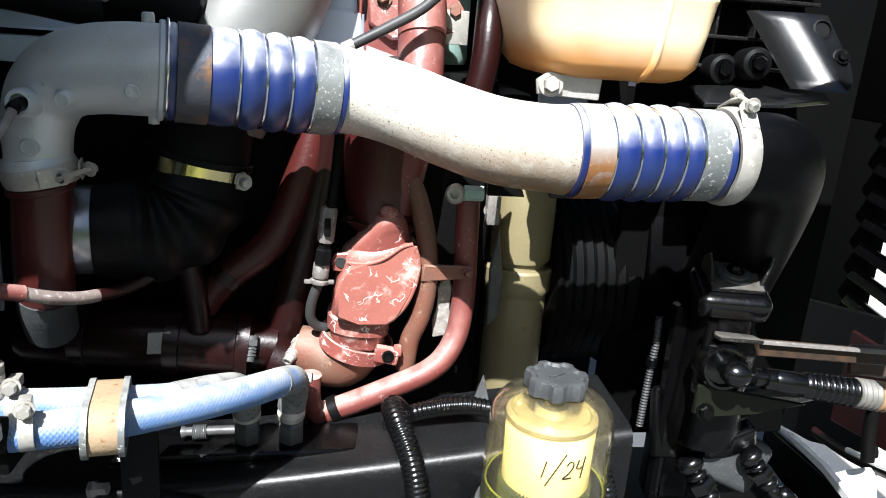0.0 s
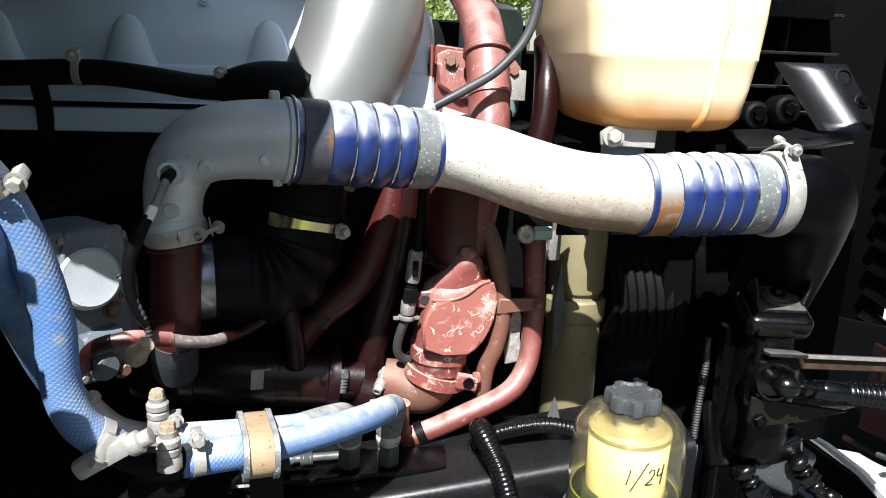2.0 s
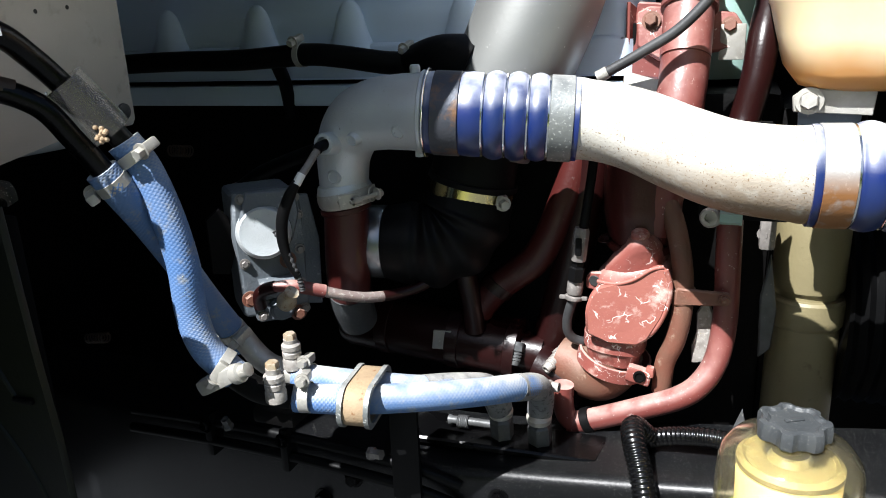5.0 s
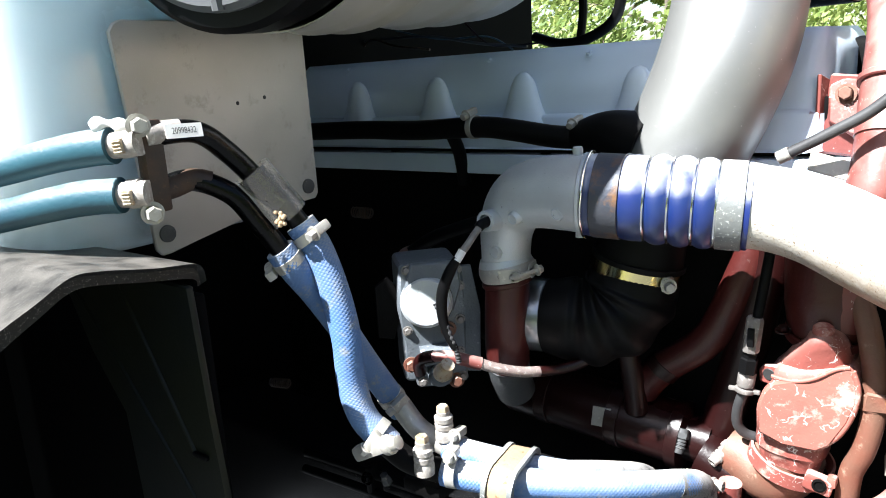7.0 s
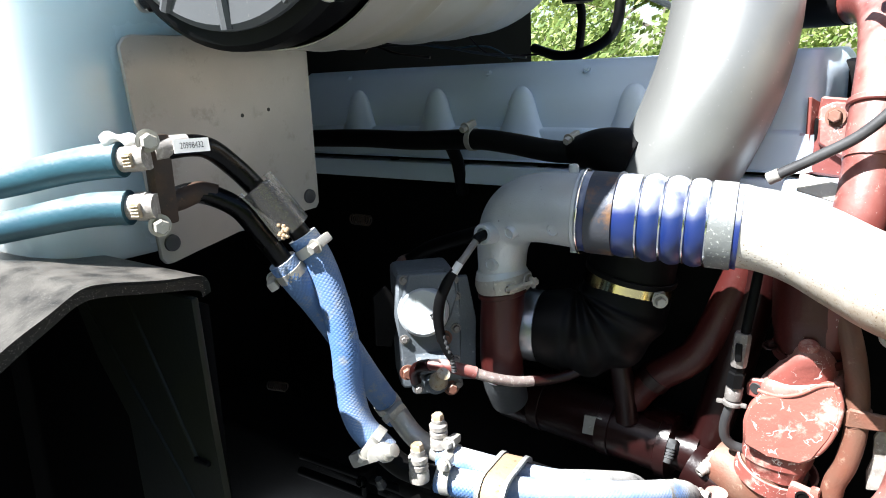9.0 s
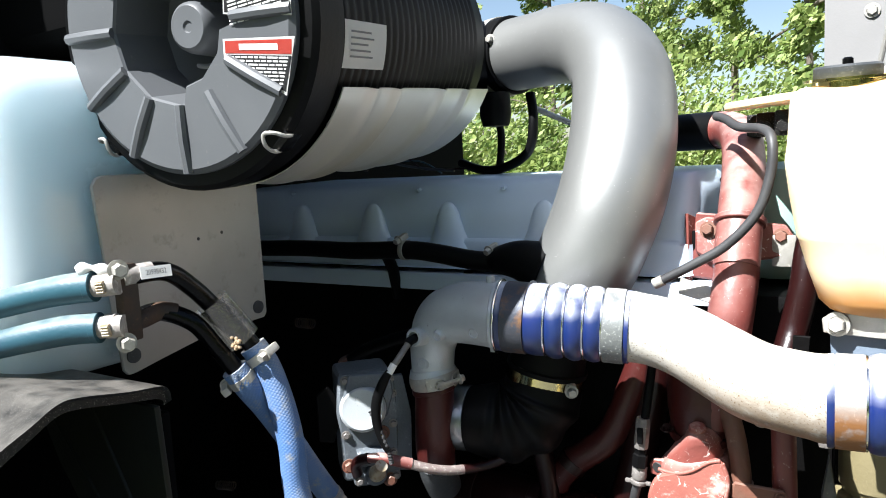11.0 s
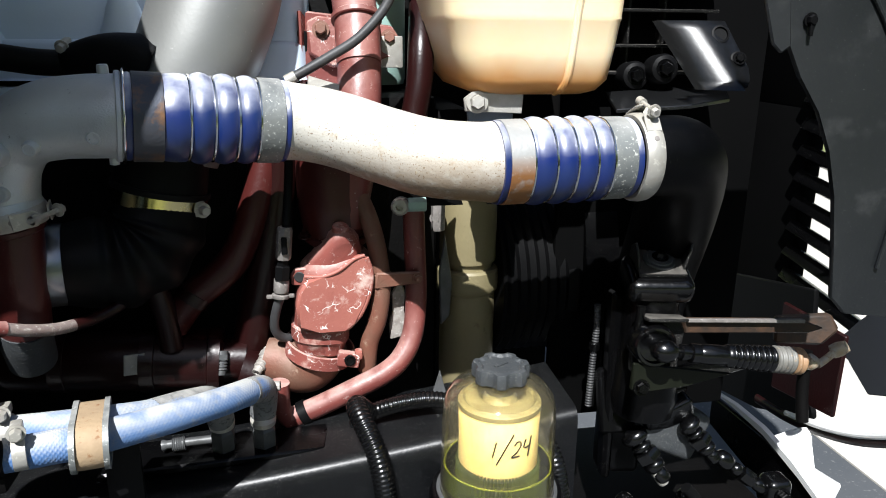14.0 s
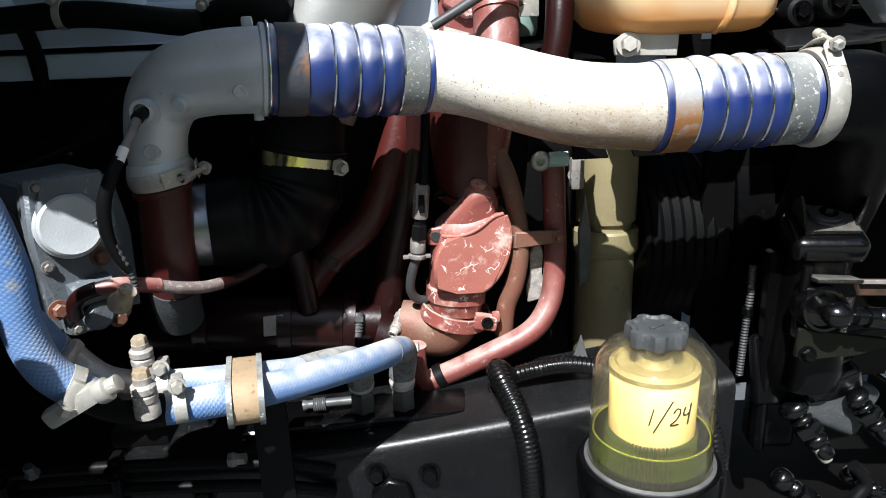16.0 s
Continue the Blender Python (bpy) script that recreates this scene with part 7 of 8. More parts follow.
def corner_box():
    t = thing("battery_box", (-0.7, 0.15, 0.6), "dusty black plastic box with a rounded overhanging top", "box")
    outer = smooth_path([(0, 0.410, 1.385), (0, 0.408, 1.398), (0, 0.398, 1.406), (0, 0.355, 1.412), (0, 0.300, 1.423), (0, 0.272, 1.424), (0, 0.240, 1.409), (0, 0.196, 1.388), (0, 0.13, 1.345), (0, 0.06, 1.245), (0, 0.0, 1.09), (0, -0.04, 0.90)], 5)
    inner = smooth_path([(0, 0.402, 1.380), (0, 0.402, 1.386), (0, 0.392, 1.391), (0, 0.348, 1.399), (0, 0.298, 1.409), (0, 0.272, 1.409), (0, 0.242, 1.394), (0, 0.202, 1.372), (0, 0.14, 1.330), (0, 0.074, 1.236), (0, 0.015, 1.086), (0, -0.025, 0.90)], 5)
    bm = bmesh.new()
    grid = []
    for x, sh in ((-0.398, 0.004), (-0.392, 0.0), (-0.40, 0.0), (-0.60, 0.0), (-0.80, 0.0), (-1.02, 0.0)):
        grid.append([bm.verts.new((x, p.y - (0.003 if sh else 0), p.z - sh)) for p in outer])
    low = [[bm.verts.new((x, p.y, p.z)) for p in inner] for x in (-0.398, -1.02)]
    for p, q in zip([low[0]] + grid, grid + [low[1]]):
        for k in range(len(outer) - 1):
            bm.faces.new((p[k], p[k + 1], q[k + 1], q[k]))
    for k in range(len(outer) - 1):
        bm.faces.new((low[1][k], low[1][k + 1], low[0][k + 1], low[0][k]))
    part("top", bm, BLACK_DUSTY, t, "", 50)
    # walls near-black so that the inside of the box reads as unlit
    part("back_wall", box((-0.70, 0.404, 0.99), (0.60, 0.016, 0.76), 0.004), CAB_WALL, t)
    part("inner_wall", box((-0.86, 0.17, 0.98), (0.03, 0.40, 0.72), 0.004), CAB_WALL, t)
    part("side_panel", slab([(-0.392, 1.384), (-0.386, 1.24), (-0.378, 1.146), (-0.37, 0.90), (-0.55, 0.90), (-0.553, 1.078), (-0.559, 1.203), (-0.619, 1.272), (-0.654, 1.341), (-0.655, 1.384)], (0, 0.390, 0), (1, 0, 0), (0, 0, 1), 0.008, 0.002), OLIVE_LINER, t, "dim olive plastic side panel")
    for line in ([(-0.640, 0.387, 1.360), (-0.574, 0.386, 1.289), (-0.502, 0.386, 1.204), (-0.434, 0.386, 1.121), (-0.40, 0.387, 1.05)], [(-0.535, 0.387, 1.380), (-0.501, 0.386, 1.325), (-0.421, 0.386, 1.185)]):
        part("crease", tube(line, 0.0035, 10, 5), OLIVE_LINER, t)
    part("panel_slot", box((-0.410, 0.384, 1.188), (0.026, 0.006, 0.006), 0.002), RUBBER, t)


corner_box()


# ---------------------------------------------------------------- frame rail and lower front
def frame_rail():
    t = thing("frame_rail", (0, 0.9, 0.62), "black painted steel frame rail with dusty top", "frame rail")
    sections = []
    bm = bmesh.new()
    for k in range(41):
        x = -1.60 + 2.045 * k / 40
        top = 0.900 + 0.080 * min(1.0, max(0.0, (x + 0.15) / 0.60)) ** 1.15
        sections.append([bm.verts.new((x, y, top + dz)) for y, dz in ((0.97, -0.014), (0.825, -0.016), (0.820, -0.02), (0.820, -0.27), (0.97, -0.27), (0.97, -0.282), (0.815, -0.282), (0.810, -0.277),
                                                                     (0.810, -0.024), (0.8107, -0.017), (0.813, -0.010), (0.817, -0.005), (0.823, -0.0015), (0.831, 0.0), (0.97, 0.004))])
    for p, q in zip(sections, sections[1:]):
        for k in range(len(p)):
            bm.faces.new((p[k], p[(k + 1) % len(p)], q[(k + 1) % len(p)], q[k]))
    bm.faces.new(sections[0])
    bm.faces.new(sections[-1][::-1])
    part("rail_body", bm, RAIL_BLACK, t, "", 50)
    for x, z in ((-0.061, 0.866), (0.013, 0.860), (-0.02, 0.80), (-0.30, 0.85), (-0.36, 0.80)):
        bm = hex_bolt((x, 0.809, z), (0, -1, 0.1), 0.011, 0.014)
        part("bolt", bm, BLACK, t)
    part("hanger", slab([(-0.02, -0.12), (0.045, -0.10), (0.03, 0.0), (0.0, 0.012), (-0.025, -0.01)], (-0.045, 0.80, 0.852), (1, 0, 0), (0, -0.05, 1), 0.012, 0.004), BLACK, t)
    part("clip_strap", box((-0.190, 0.775, 0.96), (0.045, 0.008, 0.20), 0.003), RUBBER, t)
    part("tray", slab([(-0.16, -0.03), (0.16, -0.02), (0.17, 0.05), (-0.13, 0.05)], (-0.09, 0.875, 0.918), (1, 0, 0.02), (0, 1, 0.02), 0.012, 0.003), BLACK, t)


frame_rail()


def rail_lines():
    """Air lines, clips and bolts low on the rail."""
    t = thing("air_lines", (-0.35, 0.76, 0.80), "bundle of glossy black air lines clipped to the rail", "air lines")
    for k, (z, y) in enumerate(((0.915, 0.790), (0.885, 0.782))):
        part("line", tube([(-0.72, y, z - 0.006), (-0.52, y - 0.004, z + 0.004), (-0.36, y, z), (-0.20, y + 0.004, z - 0.012), (-0.12, y + 0.02, z - 0.04)], 0.0085, 14, 6), RUBBER, t)
    for x in (-0.545, -0.40):
        part("clip", box((x, 0.785, 0.90), (0.014, 0.030, 0.075), 0.005), RUBBER, t)
        part("clip_bolt", hex_bolt((x, 0.770, 0.92), (0, -1, 0.2), 0.008, 0.010), BLACK, t)
    part("bright_fitting", lathe([(0.010, 0), (0.011, 0.006), (0.008, 0.010), (0.008, 0.022), (0, 0.022)], (-0.250, 0.775, 0.925), (1, -0.1, 0.1), 6), DULL, t)
    part("bright_fitting", lathe([(0.009, 0), (0.010, 0.006), (0.007, 0.010), (0.007, 0.020), (0, 0.020)], (-0.500, 0.770, 0.925), (0, -0.4, 1), 6), MOUNT_GREY, t)


rail_lines()


def line_fitting():
    t = thing("line_fitting", (-0.10, 0.88, 0.92), "grey aluminium line fittings on the rail", "fitting")
    part("line", tube([(-0.165, 0.885, 0.936), (-0.14, 0.885, 0.938), (-0.085, 0.885, 0.940)], lambda s: 0.0082 if s < 0.2 else 0.0064, 14, 5), MOUNT_GREY, t)
    part("thread", tube([(-0.150, 0.885, 0.936), (-0.132, 0.885, 0.937)], lambda s: 0.010 + 0.0008 * math.sin(s * 40), 14, 20), MOUNT_GREY, t)
    for x in (-0.078, -0.019):
        bm = lathe([(0.018, -0.028), (0.018, 0.004), (0.014, 0.008), (0.014, 0.022), (0, 0.024)], (x, 0.880, 0.952), (0, -0.15, 1), 6)
        part("nut", bm, MOUNT_GREY, t)
        part("cap_ring", lathe([(0.018, 0.012), (0.019, 0.02), (0.013, 0.026)], (x, 0.880, 0.952), (0, -0.15, 1), 20), SILVER, t)


line_fitting()


def conduit(points, r, label, pitch=0.0062, material=CONDUIT):
    """Ribbed split conduit."""
    path = smooth_path(points, 40)
    dist, d = [0.0], 0.0
    for a, b in zip(path, path[1:]):
        d += (b - a).length
        dist.append(d)
    total = dist[-1]
    n = int(total / pitch) * 4
    fine = []
    j = 0
    for k in range(n + 1):
        s = total * k / n
        while j < len(dist) - 2 and dist[j + 1] < s:
            j += 1
        fine.append(path[j].lerp(path[j + 1], (s - dist[j]) / max(1e-9, dist[j + 1] - dist[j])))
    ob = tube(fine, lambda s: r + (0.0014 if int(round(s * n)) % 4 < 2 else 0.0), 16, smooth=False)
    return solid("ribbed_conduit", ob, material, label, "conduit", "ribbed conduits", sharp=60)


conduit([(0.135, 0.885, 0.962), (0.118, 0.866, 0.985), (0.124, 0.832, 0.978), (0.140, 0.800, 0.945), (0.150, 0.780, 0.895), (0.155, 0.770, 0.80)], 0.0150, "black ribbed wiring conduit looping over the rail")
conduit([(0.118, 0.905, 0.930), (0.145, 0.893, 0.958), (0.190, 0.884, 0.974), (0.235, 0.880, 0.978), (0.29, 0.870, 0.970)], 0.0120, "black ribbed wiring conduit behind the fuel filter")
conduit([(0.355, 0.850, 0.965), (0.385, 0.805, 0.950), (0.400, 0.775, 0.915), (0.408, 0.765, 0.86)], 0.0125, "black ribbed wiring conduit beside the fuel filter")
conduit([(0.529, 0.962, 1.085), (0.530, 0.962, 1.04), (0.527, 0.962, 0.98), (0.524, 0.960, 0.90)], 0.0046, "thin grey ribbed cable hanging by the shroud", 0.005, CABLE)
solid("cable_tie", lathe([(0.007, -0.008), (0.009, -0.006), (0.009, 0.006), (0.007, 0.008)], (0.528, 0.962, 1.010), (0, 0, 1), 16, None, True), BLACK, "black plastic clip on the thin cable", "clip")


FF = Vector((0.304, 0.748, -0.036))


def fuel_filter():
    t = thing("fuel_filter", (0.313, 0.748, 0.783), "fuel filter with clear amber bowl and grey knob", "fuel filter")
    part("base", lathe([(0, 0.80), (0.080, 0.80), (0.085, 0.88), (0.093, 0.895), (0.095, 0.930), (0.091, 0.940), (0.077, 0.941)], FF, (0, 0, 1), 56), BLACK, t)
    part("retaining_ring", lathe([(0.079, 0.936), (0.085, 0.938), (0.085, 0.943), (0.0805, 0.945)], FF, (0, 0, 1), 56, None, True), MOUNT_GREY, t)
    outer = [(0.0805, 0.936), (0.0790, 0.97), (0.0775, 1.055), (0.0765, 1.070), (0.0728, 1.086), (0.0625, 1.099), (0.0440, 1.106), (0.026, 1.109), (0.0, 1.110)]
    inner = [(r - 0.003 if r > 0 else 0.0, z - (0.003 if z > 1.07 else 0)) for r, z in outer]
    bowl = part("bowl", lathe(outer + inner[::-1], FF, (0, 0, 1), 56, None, True), BOWL, t, "clear amber plastic bowl")
    bowl.visible_shadow = False
    pleats = bmesh.new()
    n = 144
    cols = []
    for k in range(n):
        a = 2 * math.pi * k / n
        r = 0.0585 if k % 2 else 0.0540
        cols.append([pleats.verts.new(FF + Vector((r * math.cos(a), r * math.sin(a), z))) for z in (0.945, 0.992)])
    for k in range(n):
        p, q = cols[k], cols[(k + 1) % n]
        pleats.faces.new((p[0], q[0], q[1], p[1]))
    part("pleats", pleats, WET_PAPER, t, "fuel-soaked green pleated paper", 5)
    part("paper_wrap", lathe([(0.0540, 0.986), (0.0548, 0.988), (0.0548, 1.076), (0.0536, 1.078)], FF, (0, 0, 1), 64), PAPER, t)
    part("end_plate", lathe([(0.0560, 1.073), (0.0560, 1.079), (0.050, 1.083), (0.046, 1.080), (0.024, 1.080), (0.022, 1.084), (0.020, 1.090), (0, 1.090)], FF, (0, 0, 1), 56), END_PLATE, t)
    part("stem", lathe([(0.012, 1.086), (0.010, 1.108), (0, 1.108)], FF, (0, 0, 1), 20), END_PLATE, t)
    part("fuel", lathe([(0, 0.938), (0.0765, 0.938), (0.0755, 0.985), (0.0, 0.985)], FF, (0, 0, 1), 56), FUEL, t, "yellow-green diesel in the bowl").visible_shadow = False
    part("fuel_rim", lathe([(0.0730, 0.9848), (0.0750, 0.9846), (0.0750, 0.9862), (0.0730, 0.9858)], FF, (0, 0, 1), 56, None, True), MENISCUS, t, "bright yellow-green fuel line")
    # lobed knob
    bm = bmesh.new()
    loops = []
    for s, z in ((0.80, 1.109), (0.98, 1.111), (1.0, 1.114), (1.0, 1.127), (0.96, 1.131), (0.80, 1.132), (0.70, 1.129), (0.0, 1.129)):
        row = []
        if s == 0:
            row = [bm.verts.new(FF + Vector((0, 0, z)))]
        else:
            for k in range(84):
                a = 2 * math.pi * k / 84
                r = (0.0365 + 0.0030 * math.tanh(2.5 * math.cos(7 * a))) * s
                row.append(bm.verts.new(FF + Vector((r * math.cos(a), r * math.sin(a), z))))
        loops.append(row)
    for p, q in zip(loops, loops[1:]):
        for k in range(84):
            vs = [p[k], p[(k + 1) % 84]] + ([q[0]] if len(q) == 1 else [q[(k + 1) % 84], q[k]])
            bm.faces.new(vs)
    bm.faces.new(loops[0][::-1])
    knob = part("knob", bm, GREY_CAP, t, "grey seven-lobed plastic knob")
    part("knob_mark", box(FF + Vector((0, 0, 1.1302)), (0.022, 0.005, 0.002), 0.0006, Euler((0, 0, 0.5)).to_matrix()), GREY_CAP, knob)
    # pen writing on the paper, each sign drawn with strokes
    def wrap(x, y):
        a = -math.pi / 2 + 0.10 + (x + 0.16 * y) / 0.0553
        return FF + Vector((0.0557 * math.cos(a), 0.0557 * math.sin(a), 1.032 + y))
    ink = bmesh.new()
    for stroke in (((-0.026, -0.010), (-0.0255, 0.0), (-0.025, 0.013)), ((-0.019, -0.020), (-0.012, 0.002), (-0.004, 0.024)),
                   ((0.0, 0.007), (0.003, 0.012), (0.008, 0.011), (0.009, 0.005), (0.005, -0.003), (-0.001, -0.009), (0.003, -0.0095), (0.010, -0.009)),
                   ((0.016, 0.013), (0.0145, 0.003), (0.019, 0.001), (0.026, 0.003)), ((0.0255, 0.015), (0.025, 0.002), (0.0245, -0.013))):
        tube([wrap(*p) for p in stroke], 0.00095, 6, 6, bm=ink)
    part("pen_writing", ink, PEN, t, "handwritten 1/24 in dark pen")
    part("bracket", box((0.33, 0.845, 0.86), (0.12, 0.06, 0.06), 0.008), BLACK, t)
    part("drain", tube([(0.375, 0.80, 0.90), (0.40, 0.785, 0.885), (0.415, 0.775, 0.86)], 0.012, 14, 4), RUBBER, t)


fuel_filter()
solid("splash_tab", slab([(-0.014, -0.024), (0.016, -0.022), (0.004, 0.026)], (0.252, 0.93, 0.975), (1, 0, 0), (0, 0.2, 1), 0.004, 0.001), MOUNT_GREY, "small grey triangular metal tab behind the fuel filter", "tab")
solid("tensioner_blade", slab([(-0.006, -0.075), (0.010, -0.06), (0.014, 0.0), (0.0, 0.085), (-0.010, 0.02)], (0.278, 1.02, 1.118), (1, 0.2, 0), (0, 0, 1), 0.006, 0.002), MOUNT_GREY, "slender grey metal blade beside the return pipe", "metal blade")


def cab_mount():
    t = thing("radiator_mount", (0.62, 0.93, 0.80), "glossy black radiator mount with rubber block and bolt", "mount")
    turn = Euler((radians(20), 0, radians(-10))).to_matrix()
    c = Vector((0.600, 0.903, 0.010))
    part("top_plate", box(c + Vector((0, 0, 1.163)), (0.075, 0.065, 0.007), 0.002, turn), BLACK_DUSTY, t)
    for k in (-1, 1):
        part("ear", slab([(-0.022, 0), (0.022, 0), (0.014, 0.026), (-0.002, 0.042), (-0.012, 0.030)], c + turn @ Vector((0.037 * k, 0, 0)) + Vector((0, 0, 1.163)), turn @ Vector((0.15 * k, 1, 0)), (0.2 * k, -0.34, 1), 0.004), BLACK_DUSTY, t)
    part("washer", lathe([(0, 0.0), (0.025, 0), (0.025, 0.004), (0.020, 0.0045), (0.019, 0.007), (0.013, 0.008), (0, 0.008)], c + Vector((0, -0.001, 1.167)), (0, -0.36, 1), 32), GREY_CAP, t)
    part("bolt", hex_bolt(c + Vector((0, -0.003, 1.173)), (0, -0.36, 1), 0.009, 0.012), BLACK, t)
    part("rubber_block", box(c + Vector((0, 0.002, 1.137)), (0.104, 0.090, 0.042), 0.019, turn, segs=6), GLOSS, t)
    part("cup", lathe([(0.050, 0), (0.056, 0.03), (0.052, 0.06), (0.046, 0.16), (0.040, 0.22)], c + Vector((0, 0.01, 0.90)), (0, 0, 1), 32), BLACK, t)
    part("post", box(c + Vector((-0.008, 0.075, 0.92)), (0.075, 0.05, 0.34), 0.014, Euler((0, 0, radians(-10))).to_matrix(), segs=4), BLACK, t)
    part("post_flange", slab([(-0.062, -0.16), (-0.046, -0.16), (-0.038, 0.17), (-0.06, 0.18)], c + Vector((0, 0.03, 0.93)), (1, 0, 0), (0, 0.05, 1), 0.03, 0.006), BLACK, t)
    part("side_rib", tube([c + Vector((-0.045, -0.045, 1.11)), c + Vector((-0.048, -0.048, 1.05)), c + Vector((-0.04, -0.045, 1.0))], 0.007, 12, 4), BLACK, t)


cab_mount()


def damper():
    t = thing("tie_rod", (0.58, 0.80, 1.0), "black tie rod with ribbed dust boot and ball end", "rod")
    a, b = Vector((0.571, 0.800, 1.070)), Vector((0.829, 0.800, 1.032))
    way = (b - a).normalized()
    part("ball_end", lathe([(0, -0.022), (0.010, -0.020), (0.0165, -0.010), (0.018, 0.0), (0.0155, 0.010), (0.010, 0.016), (0.0095, 0.024)], a, way, 28), GLOSS, t, "", 70)
    part("rod", lathe([(0.0095, 0.022), (0.0125, 0.024), (0.0125, 0.032), (0.0105, 0.034), (0.0105, 0.038), (0.0145, 0.040), (0.0150, 0.046), (0.0150, 0.052), (0.0130, 0.054), (0.0150, 0.057), (0.0158, 0.085), (0.0150, 0.098), (0.0175, 0.101), (0.0175, 0.107), (0.0, 0.108)], a, way, 28), GLOSS, t, "", 40)

    def bellows(s0, s1, n, r0, r1):
        prof = [(0.0, s0)]
        for k in range(n):
            r = r0 + (r1 - r0) * k / max(1, n - 1)
            w = (s1 - s0) / n
            prof += [(r - 0.004, s0 + w * k), (r - 0.001, s0 + w * (k + 0.2)), (r, s0 + w * (k + 0.45)), (r - 0.001, s0 + w * (k + 0.7)), (r - 0.004, s0 + w * (k + 0.95))]
        return prof + [(0.0, s1)]
    part("ribbed_boot", lathe(bellows(0.104, 0.180, 8, 0.0185, 0.0212), a, way, 32), GLOSS, t, "ribbed glossy dark dust boot", 60)
    part("boot_middle", lathe(bellows(0.180, 0.214, 4, 0.0213, 0.0215), a, way, 32), WORN_BOOT, t, "dust-greyed ribs of the boot", 60)
    part("boot_end", lathe(bellows(0.214, 0.232, 2, 0.0215, 0.0215), a, way, 32), TAN_RUBBER, t, "rust-stained tan boot end", 60)
    part("rod_tip", lathe([(0.009, 0.228), (0.009, 0.240), (0.012, 0.242), (0.013, 0.250), (0.009, 0.258), (0, 0.259)], a, way, 18), BRASS, t)
    part("pivot", lathe([(0.034, -0.02), (0.034, 0.012), (0.030, 0.018), (0.026, 0.018), (0.024, 0.012), (0, 0.012)], (0.572, 0.845, 1.062), (-0.1, -1, 0.1), 32), GLOSS, t)
    part("pivot_neck", tube([(0.572, 0.845, 1.062), (0.571, 0.805, 1.070)], 0.011, 16, 3), GLOSS, t)
    part("bracket_leaf", slab([(-0.040, -0.045), (0.034, -0.05), (0.046, 0.020), (0.036, 0.045), (-0.018, 0.048), (-0.040, 0.02)], (0.585, 0.862, 1.055), (1, -0.1, 0), (0, 0.1, 1), 0.012, 0.003), BLACK_DUSTY, t)
    part("bracket_lip", box((0.590, 0.848, 1.102), (0.066, 0.030, 0.006), 0.002, Euler((radians(-8), radians(4), 0)).to_matrix()), BLACK_DUSTY, t)
    part("flat_link", slab([(0.0, -0.019), (0.222, -0.018), (0.248, -0.010), (0.205, 0.004), (0.0, 0.004)], (0.630, 0.862, 1.090), (1, 0, -0.07), (0, 0.05, 1), 0.014, 0.002), DARK_RUST, t)
    part("link_edge", slab([(0.0, -0.003), (0.206, -0.003), (0.206, 0.003), (0.0, 0.003)], (0.630, 0.852, 1.0945), (1, 0, -0.07), (0, 0.2, 1), 0.010, 0.001), DULL, t, "paler metal strip along the link")
    part("lower_arm", slab([(-0.10, -0.02), (0.13, 0.005), (0.14, 0.03), (-0.09, 0.025)], (0.72, 0.93, 0.955), (1, -0.02, 0.12), (0, 0.2, 1), 0.012, 0.003), BLACK_DUSTY, t)


damper()


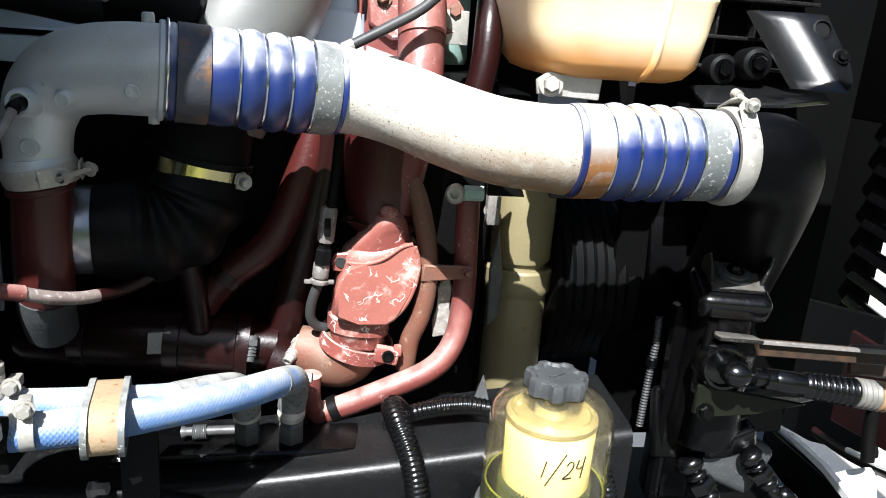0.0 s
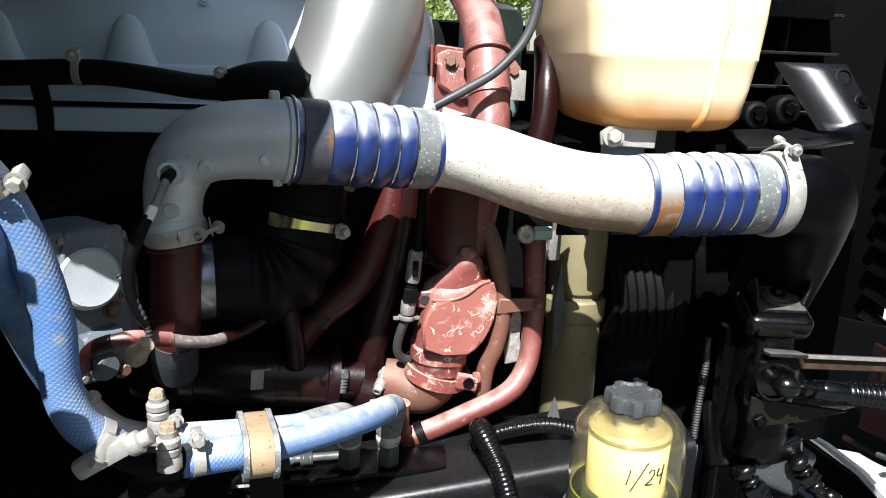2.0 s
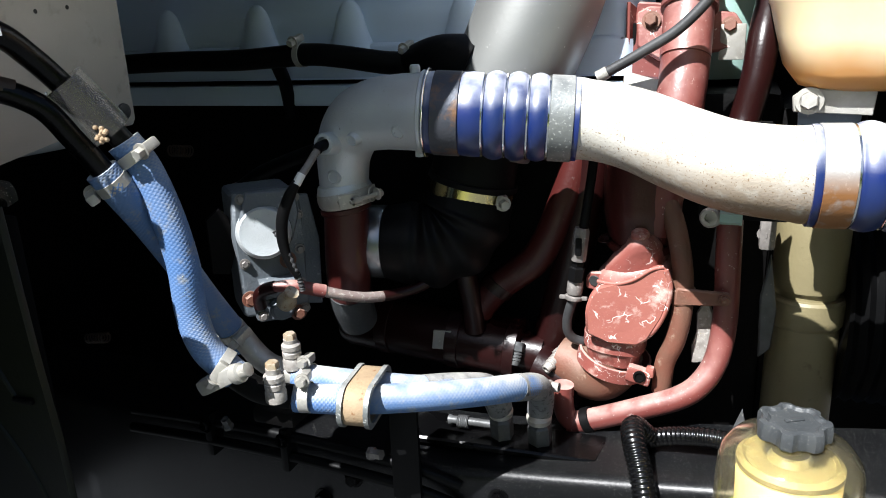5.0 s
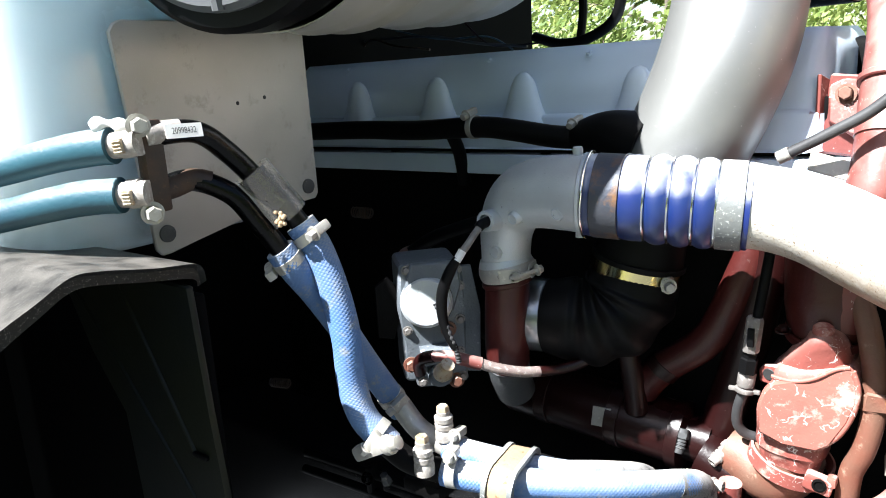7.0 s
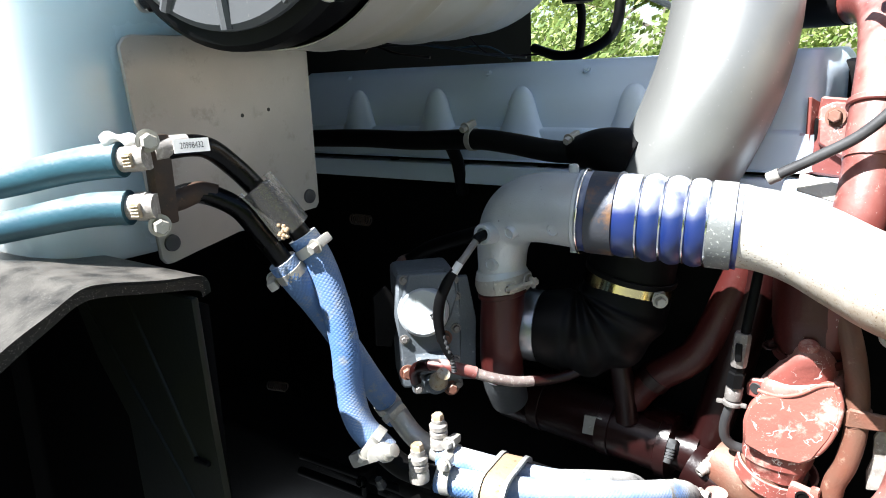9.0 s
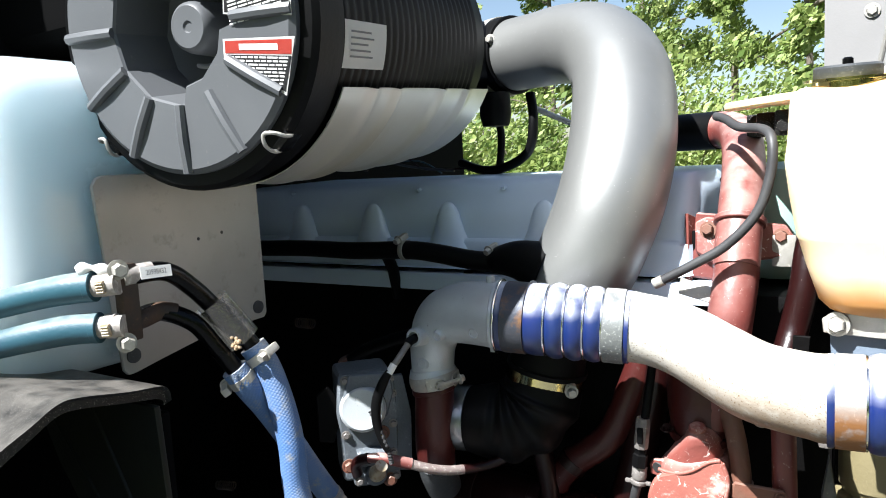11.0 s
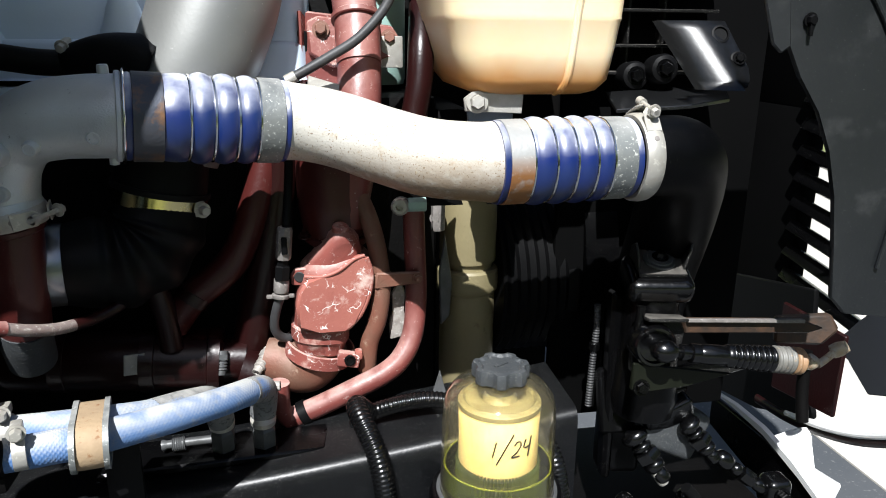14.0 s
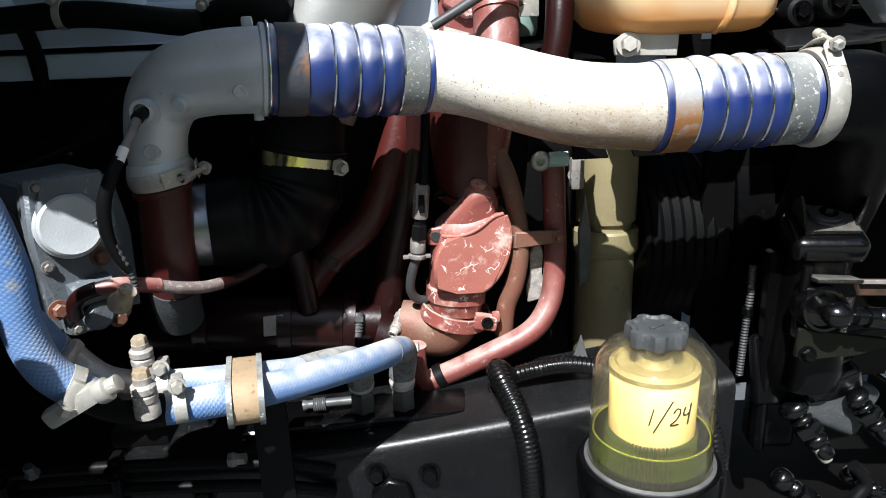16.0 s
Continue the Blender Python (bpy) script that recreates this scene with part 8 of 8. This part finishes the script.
def front_fittings():
    t = thing("steering_lines", (0.65, 0.88, 0.70), "glossy black hydraulic fittings and lines", "fittings")
    part("gear_housing", box((0.655, 0.935, 0.87), (0.13, 0.08, 0.09), 0.016, Euler((0, radians(28), radians(10))).to_matrix(), segs=5), GREY_CAP, t, "dusty ribbed casting")
    for k in range(3):
        part("casting_ridge", tube([(0.615 + 0.024 * k, 0.888, 0.936 - 0.014 * k), (0.622 + 0.024 * k, 0.972, 0.940 - 0.014 * k)], 0.006, 10, 3), GREY_CAP, t)
    part("housing_rib", box((0.640, 0.90, 0.905), (0.09, 0.03, 0.05), 0.010, Euler((radians(20), radians(-24), 0)).to_matrix(), segs=4), GLOSS, t)
    for a, b, r in (((0.577, 0.900, 0.880), (0.630, 0.865, 0.800), 0.022), ((0.672, 0.895, 0.892), (0.722, 0.868, 0.826), 0.020), ((0.725, 0.872, 0.835), (0.838, 0.85, 0.748), 0.014),
                    ((0.548, 0.865, 0.775), (0.640, 0.84, 0.705), 0.017), ((0.655, 0.86, 0.775), (0.72, 0.845, 0.735), 0.013), ((0.700, 0.86, 0.735), (0.79, 0.85, 0.68), 0.012)):
        A, B = Vector(a), Vector(b)
        L = (B - A).length
        prof = [(0.0, -0.004)]
        for lo, hi, rr in ((0.0, 0.24, 1.06), (0.26, 0.38, 0.80), (0.60, 0.78, 0.82), (0.80, 1.0, 0.60)):
            prof += [(r * (0.52 + (rr - 0.52) * math.sin(math.pi * j / 8) ** 0.35), L * (lo + (hi - lo) * j / 8)) for j in range(9)]
        prof.append((0.0, L))
        part("line_body", lathe(prof, A, B - A, 24), GLOSS, t, "", 70)
        part("line_nut", lathe([(0, L * 0.40), (r * 0.95, L * 0.40), (r, L * 0.42), (r, L * 0.56), (r * 0.95, L * 0.58), (0, L * 0.58)], A, B - A, 6), GLOSS, t)
    part("steel_tip", lathe([(0.010, 0), (0.010, 0.022), (0.008, 0.026), (0, 0.026)], (0.616, 0.872, 0.815), (0.53, -0.35, -0.8), 16), SILVER, t)
    part("clevis", box((0.835, 0.858, 0.762), (0.046, 0.045, 0.055), 0.016, segs=5), GLOSS, t)
    part("clevis_pin", hex_bolt((0.835, 0.834, 0.765), (0, -1, 0.1), 0.010, 0.012), BLACK, t)
    part("wavy_hose", tube([(0.655, 0.84, 0.80), (0.676, 0.835, 0.77), (0.655, 0.83, 0.735), (0.668, 0.83, 0.69)], 0.010, 12, 6), RUBBER, t)
    part("knuckle_plate", slab([(-0.07, -0.07), (0.07, -0.08), (0.095, 0.0), (0.02, 0.05), (-0.07, 0.04)], (0.60, 0.94, 0.935), (1, 0, 0), (0, 0.3, 1), 0.02, 0.005), BLACK, t)
    # dark plate added for the black shade below the fittings
    part("underside_shade_plate", box((0.68, 1.08, 0.60), (0.50, 0.52, 0.05), 0.012), DARK_METAL, t)
    part("olive_bracket", slab([(-0.075, -0.016), (-0.055, -0.022), (0.02, -0.012), (0.100, 0.006), (-0.070, 0.026)], (0.610, 0.835, 1.006), (1, 0, -0.06), (0, 0.15, 1), 0.008, 0.002), OLIVE, t, "dark olive bracket")
    part("bracket_bolt", hex_bolt((0.552, 0.828, 0.998), (-0.1, -1, 0.2), 0.009, 0.012), BLACK, t)


front_fittings()


def front_fender():
    t = thing("front_fender", (1.1, 1.0, 0.35), "front fender edge in white and dark plastic", "fender")
    edge = [(1.262, 0.744), (1.16, 0.757), (1.058, 0.758), (0.96, 0.742), (0.863, 0.715)]
    low = [(0.835, 0.690), (0.94, 0.722), (1.05, 0.744), (1.16, 0.748), (1.258, 0.740)]
    part("white_edge", slab(edge + low, (0.95, 0, 0), (0, 1, 0), (0, 0, 1), 0.012, 0.002), HOOD_WHITE, t)
    part("dark_underside", slab([(1.25, 0.728), (1.05, 0.735), (0.94, 0.715), (0.82, 0.678), (0.82, 0.60), (1.25, 0.66)], (0.955, 0, 0), (0, 1, 0), (0, 0, 1), 0.012, 0.002), BLACK, t)
    arch = [(1.05, 1.230, 0.724), (1.05, 1.123, 0.735), (1.05, 1.02, 0.761), (1.05, 0.93, 0.795), (1.05, 0.85, 0.838)]
    part("arch_lip", tube(arch, 0.011, 12, 6, flat=0.6), RED_SHADE, t)
    part("arch_trim", tube([(x - 0.004, y, z + 0.011) for x, y, z in arch[1:]], 0.006, 10, 6), HOOD_WHITE, t)
    part("shell", slab([(1.153, 0.794), (1.122, 0.832), (1.082, 0.887), (1.053, 0.92), (1.029, 0.891), (0.991, 0.854), (0.918, 0.868), (0.903, 0.81), (1.006, 0.774), (1.103, 0.753)], (1.1 - 0.7 * 0.82, 0, 0), (0, 1, 0), (0.7, 0, 1), 0.014, 0.004), HOOD_WHITE, t)
    # black panel added for the darkness inside the arch
    part("shadow_panel", slab([(1.591, 0.909), (1.228, 0.982), (1.221, 0.911), (1.204, 0.801), (1.215, 0.763), (1.173, 0.708), (1.17, 0.694), (1.368, 0.615), (1.534, 0.58)], (1.16, 0, 0), (0, 1, 0), (0, 0, 1), 0.012, 0.003), RUBBER, t)
    part("dark_panel", slab([(1.248, 0.838), (1.181, 0.919), (1.105, 1.009), (1.048, 0.805), (1.12, 0.774), (1.176, 0.814), (1.212, 0.845)], (1.24, 0, 0), (0, 1, 0), (0, 0, 1), 0.01, 0.003), GREY_PLASTIC, t)
    part("strap", tube([(0.832, 0.802, 1.026), (0.850, 0.806, 1.034), (0.872, 0.812, 1.045)], 0.006, 10, 4), BRASS, t)
    part("knob", lathe([(0.011, -0.012), (0.012, 0.0), (0.009, 0.012), (0, 0.013)], (0.874, 0.810, 1.047), (0.6, -0.5, 0.6), 18), BRASS, t)
    part("rusty_brace", slab([(-0.06, -0.03), (0.02, -0.03), (0.05, 0.0), (0.035, 0.03), (-0.06, 0.02)], (0.955, 0.985, 1.005), (0.9, -0.4, 0.05), (0, 0.2, 1), 0.02, 0.005), DARK_RUST, t)
    part("inner_post", tube([(1.02, 1.06, 0.92), (1.02, 1.055, 0.84), (1.02, 1.04, 0.775)], 0.012, 12, 4), DARK_METAL, t)
    part("inner_wall", slab([(1.25, 0.74), (1.25, 0.95), (1.05, 0.95), (1.05, 0.77)], (1.10, 0, 0), (0, 1, 0), (0, 0, 1), 0.01, 0.003), RED_SHADE, t)


front_fender()


# ---------------------------------------------------------------- small things deep in the bay
def coil_spring(a, b, r):
    A, B = Vector(a), Vector(b)
    u, v, w = axes(B - A)
    pts = [A.lerp(B, k / 72) + r * (math.cos(k * 0.61) * u + math.sin(k * 0.61) * v) for k in range(73)]
    # dark rust colour carries the deep shade round the spring
    return solid("coil_spring", tube(pts, 0.0016, 6, smooth=False), DARK_RUST, "small bare steel spring in deep shade", "spring", "small springs")


coil_spring((-0.747, 1.0, 1.326), (-0.704, 1.0, 1.326), 0.010)
coil_spring((-0.808, 0.8, 1.027), (-0.763, 0.8, 1.034), 0.008)
feed = thing("oil_feed_hose", (-0.571, 0.95, 1.268), "dark oil feed hose with a rusty red cap", "hose")
part("hose", tube([(-0.571, 0.95, 1.268), (-0.519, 0.95, 1.3), (-0.46, 0.94, 1.323), (-0.394, 0.93, 1.345)], 0.0125, 16, 6), RUBBER, feed)
part("cap", lathe([(0.016, -0.012), (0.018, 0.0), (0.016, 0.010), (0.010, 0.014), (0, 0.014)], (-0.571, 0.95, 1.268), (-0.3, -0.2, 1), 18), RED_BROWN, feed, "rusty red cap")


def wire(points, r, material, label):
    return solid("wire", tube(points, r, 8, 6), material, label, "wire", "loose wires behind the engine")


wire([(-1.203, 1.46, 1.675), (-1.035, 1.46, 1.678), (-0.885, 1.46, 1.673), (-0.733, 1.46, 1.645), (-0.609, 1.46, 1.631)], 0.0035, CABLE, "grey loose wire above the valve cover")
wire([(-0.994, 1.46, 1.696), (-0.85, 1.46, 1.664), (-0.716, 1.46, 1.66), (-0.647, 1.46, 1.626)], 0.002, TEAL, "thin green wire above the valve cover")
wire([(-0.779, 1.46, 1.698), (-0.732, 1.46, 1.655), (-0.685, 1.46, 1.636), (-0.564, 1.46, 1.636)], 0.0025, RED_SHADE, "thin dark red wire above the valve cover")
wire([(-1.12, 1.46, 1.654), (-1.075, 1.46, 1.68), (-0.998, 1.46, 1.658), (-0.887, 1.46, 1.642)], 0.003, DARK_RUST, "rust-brown cable end above the cover")
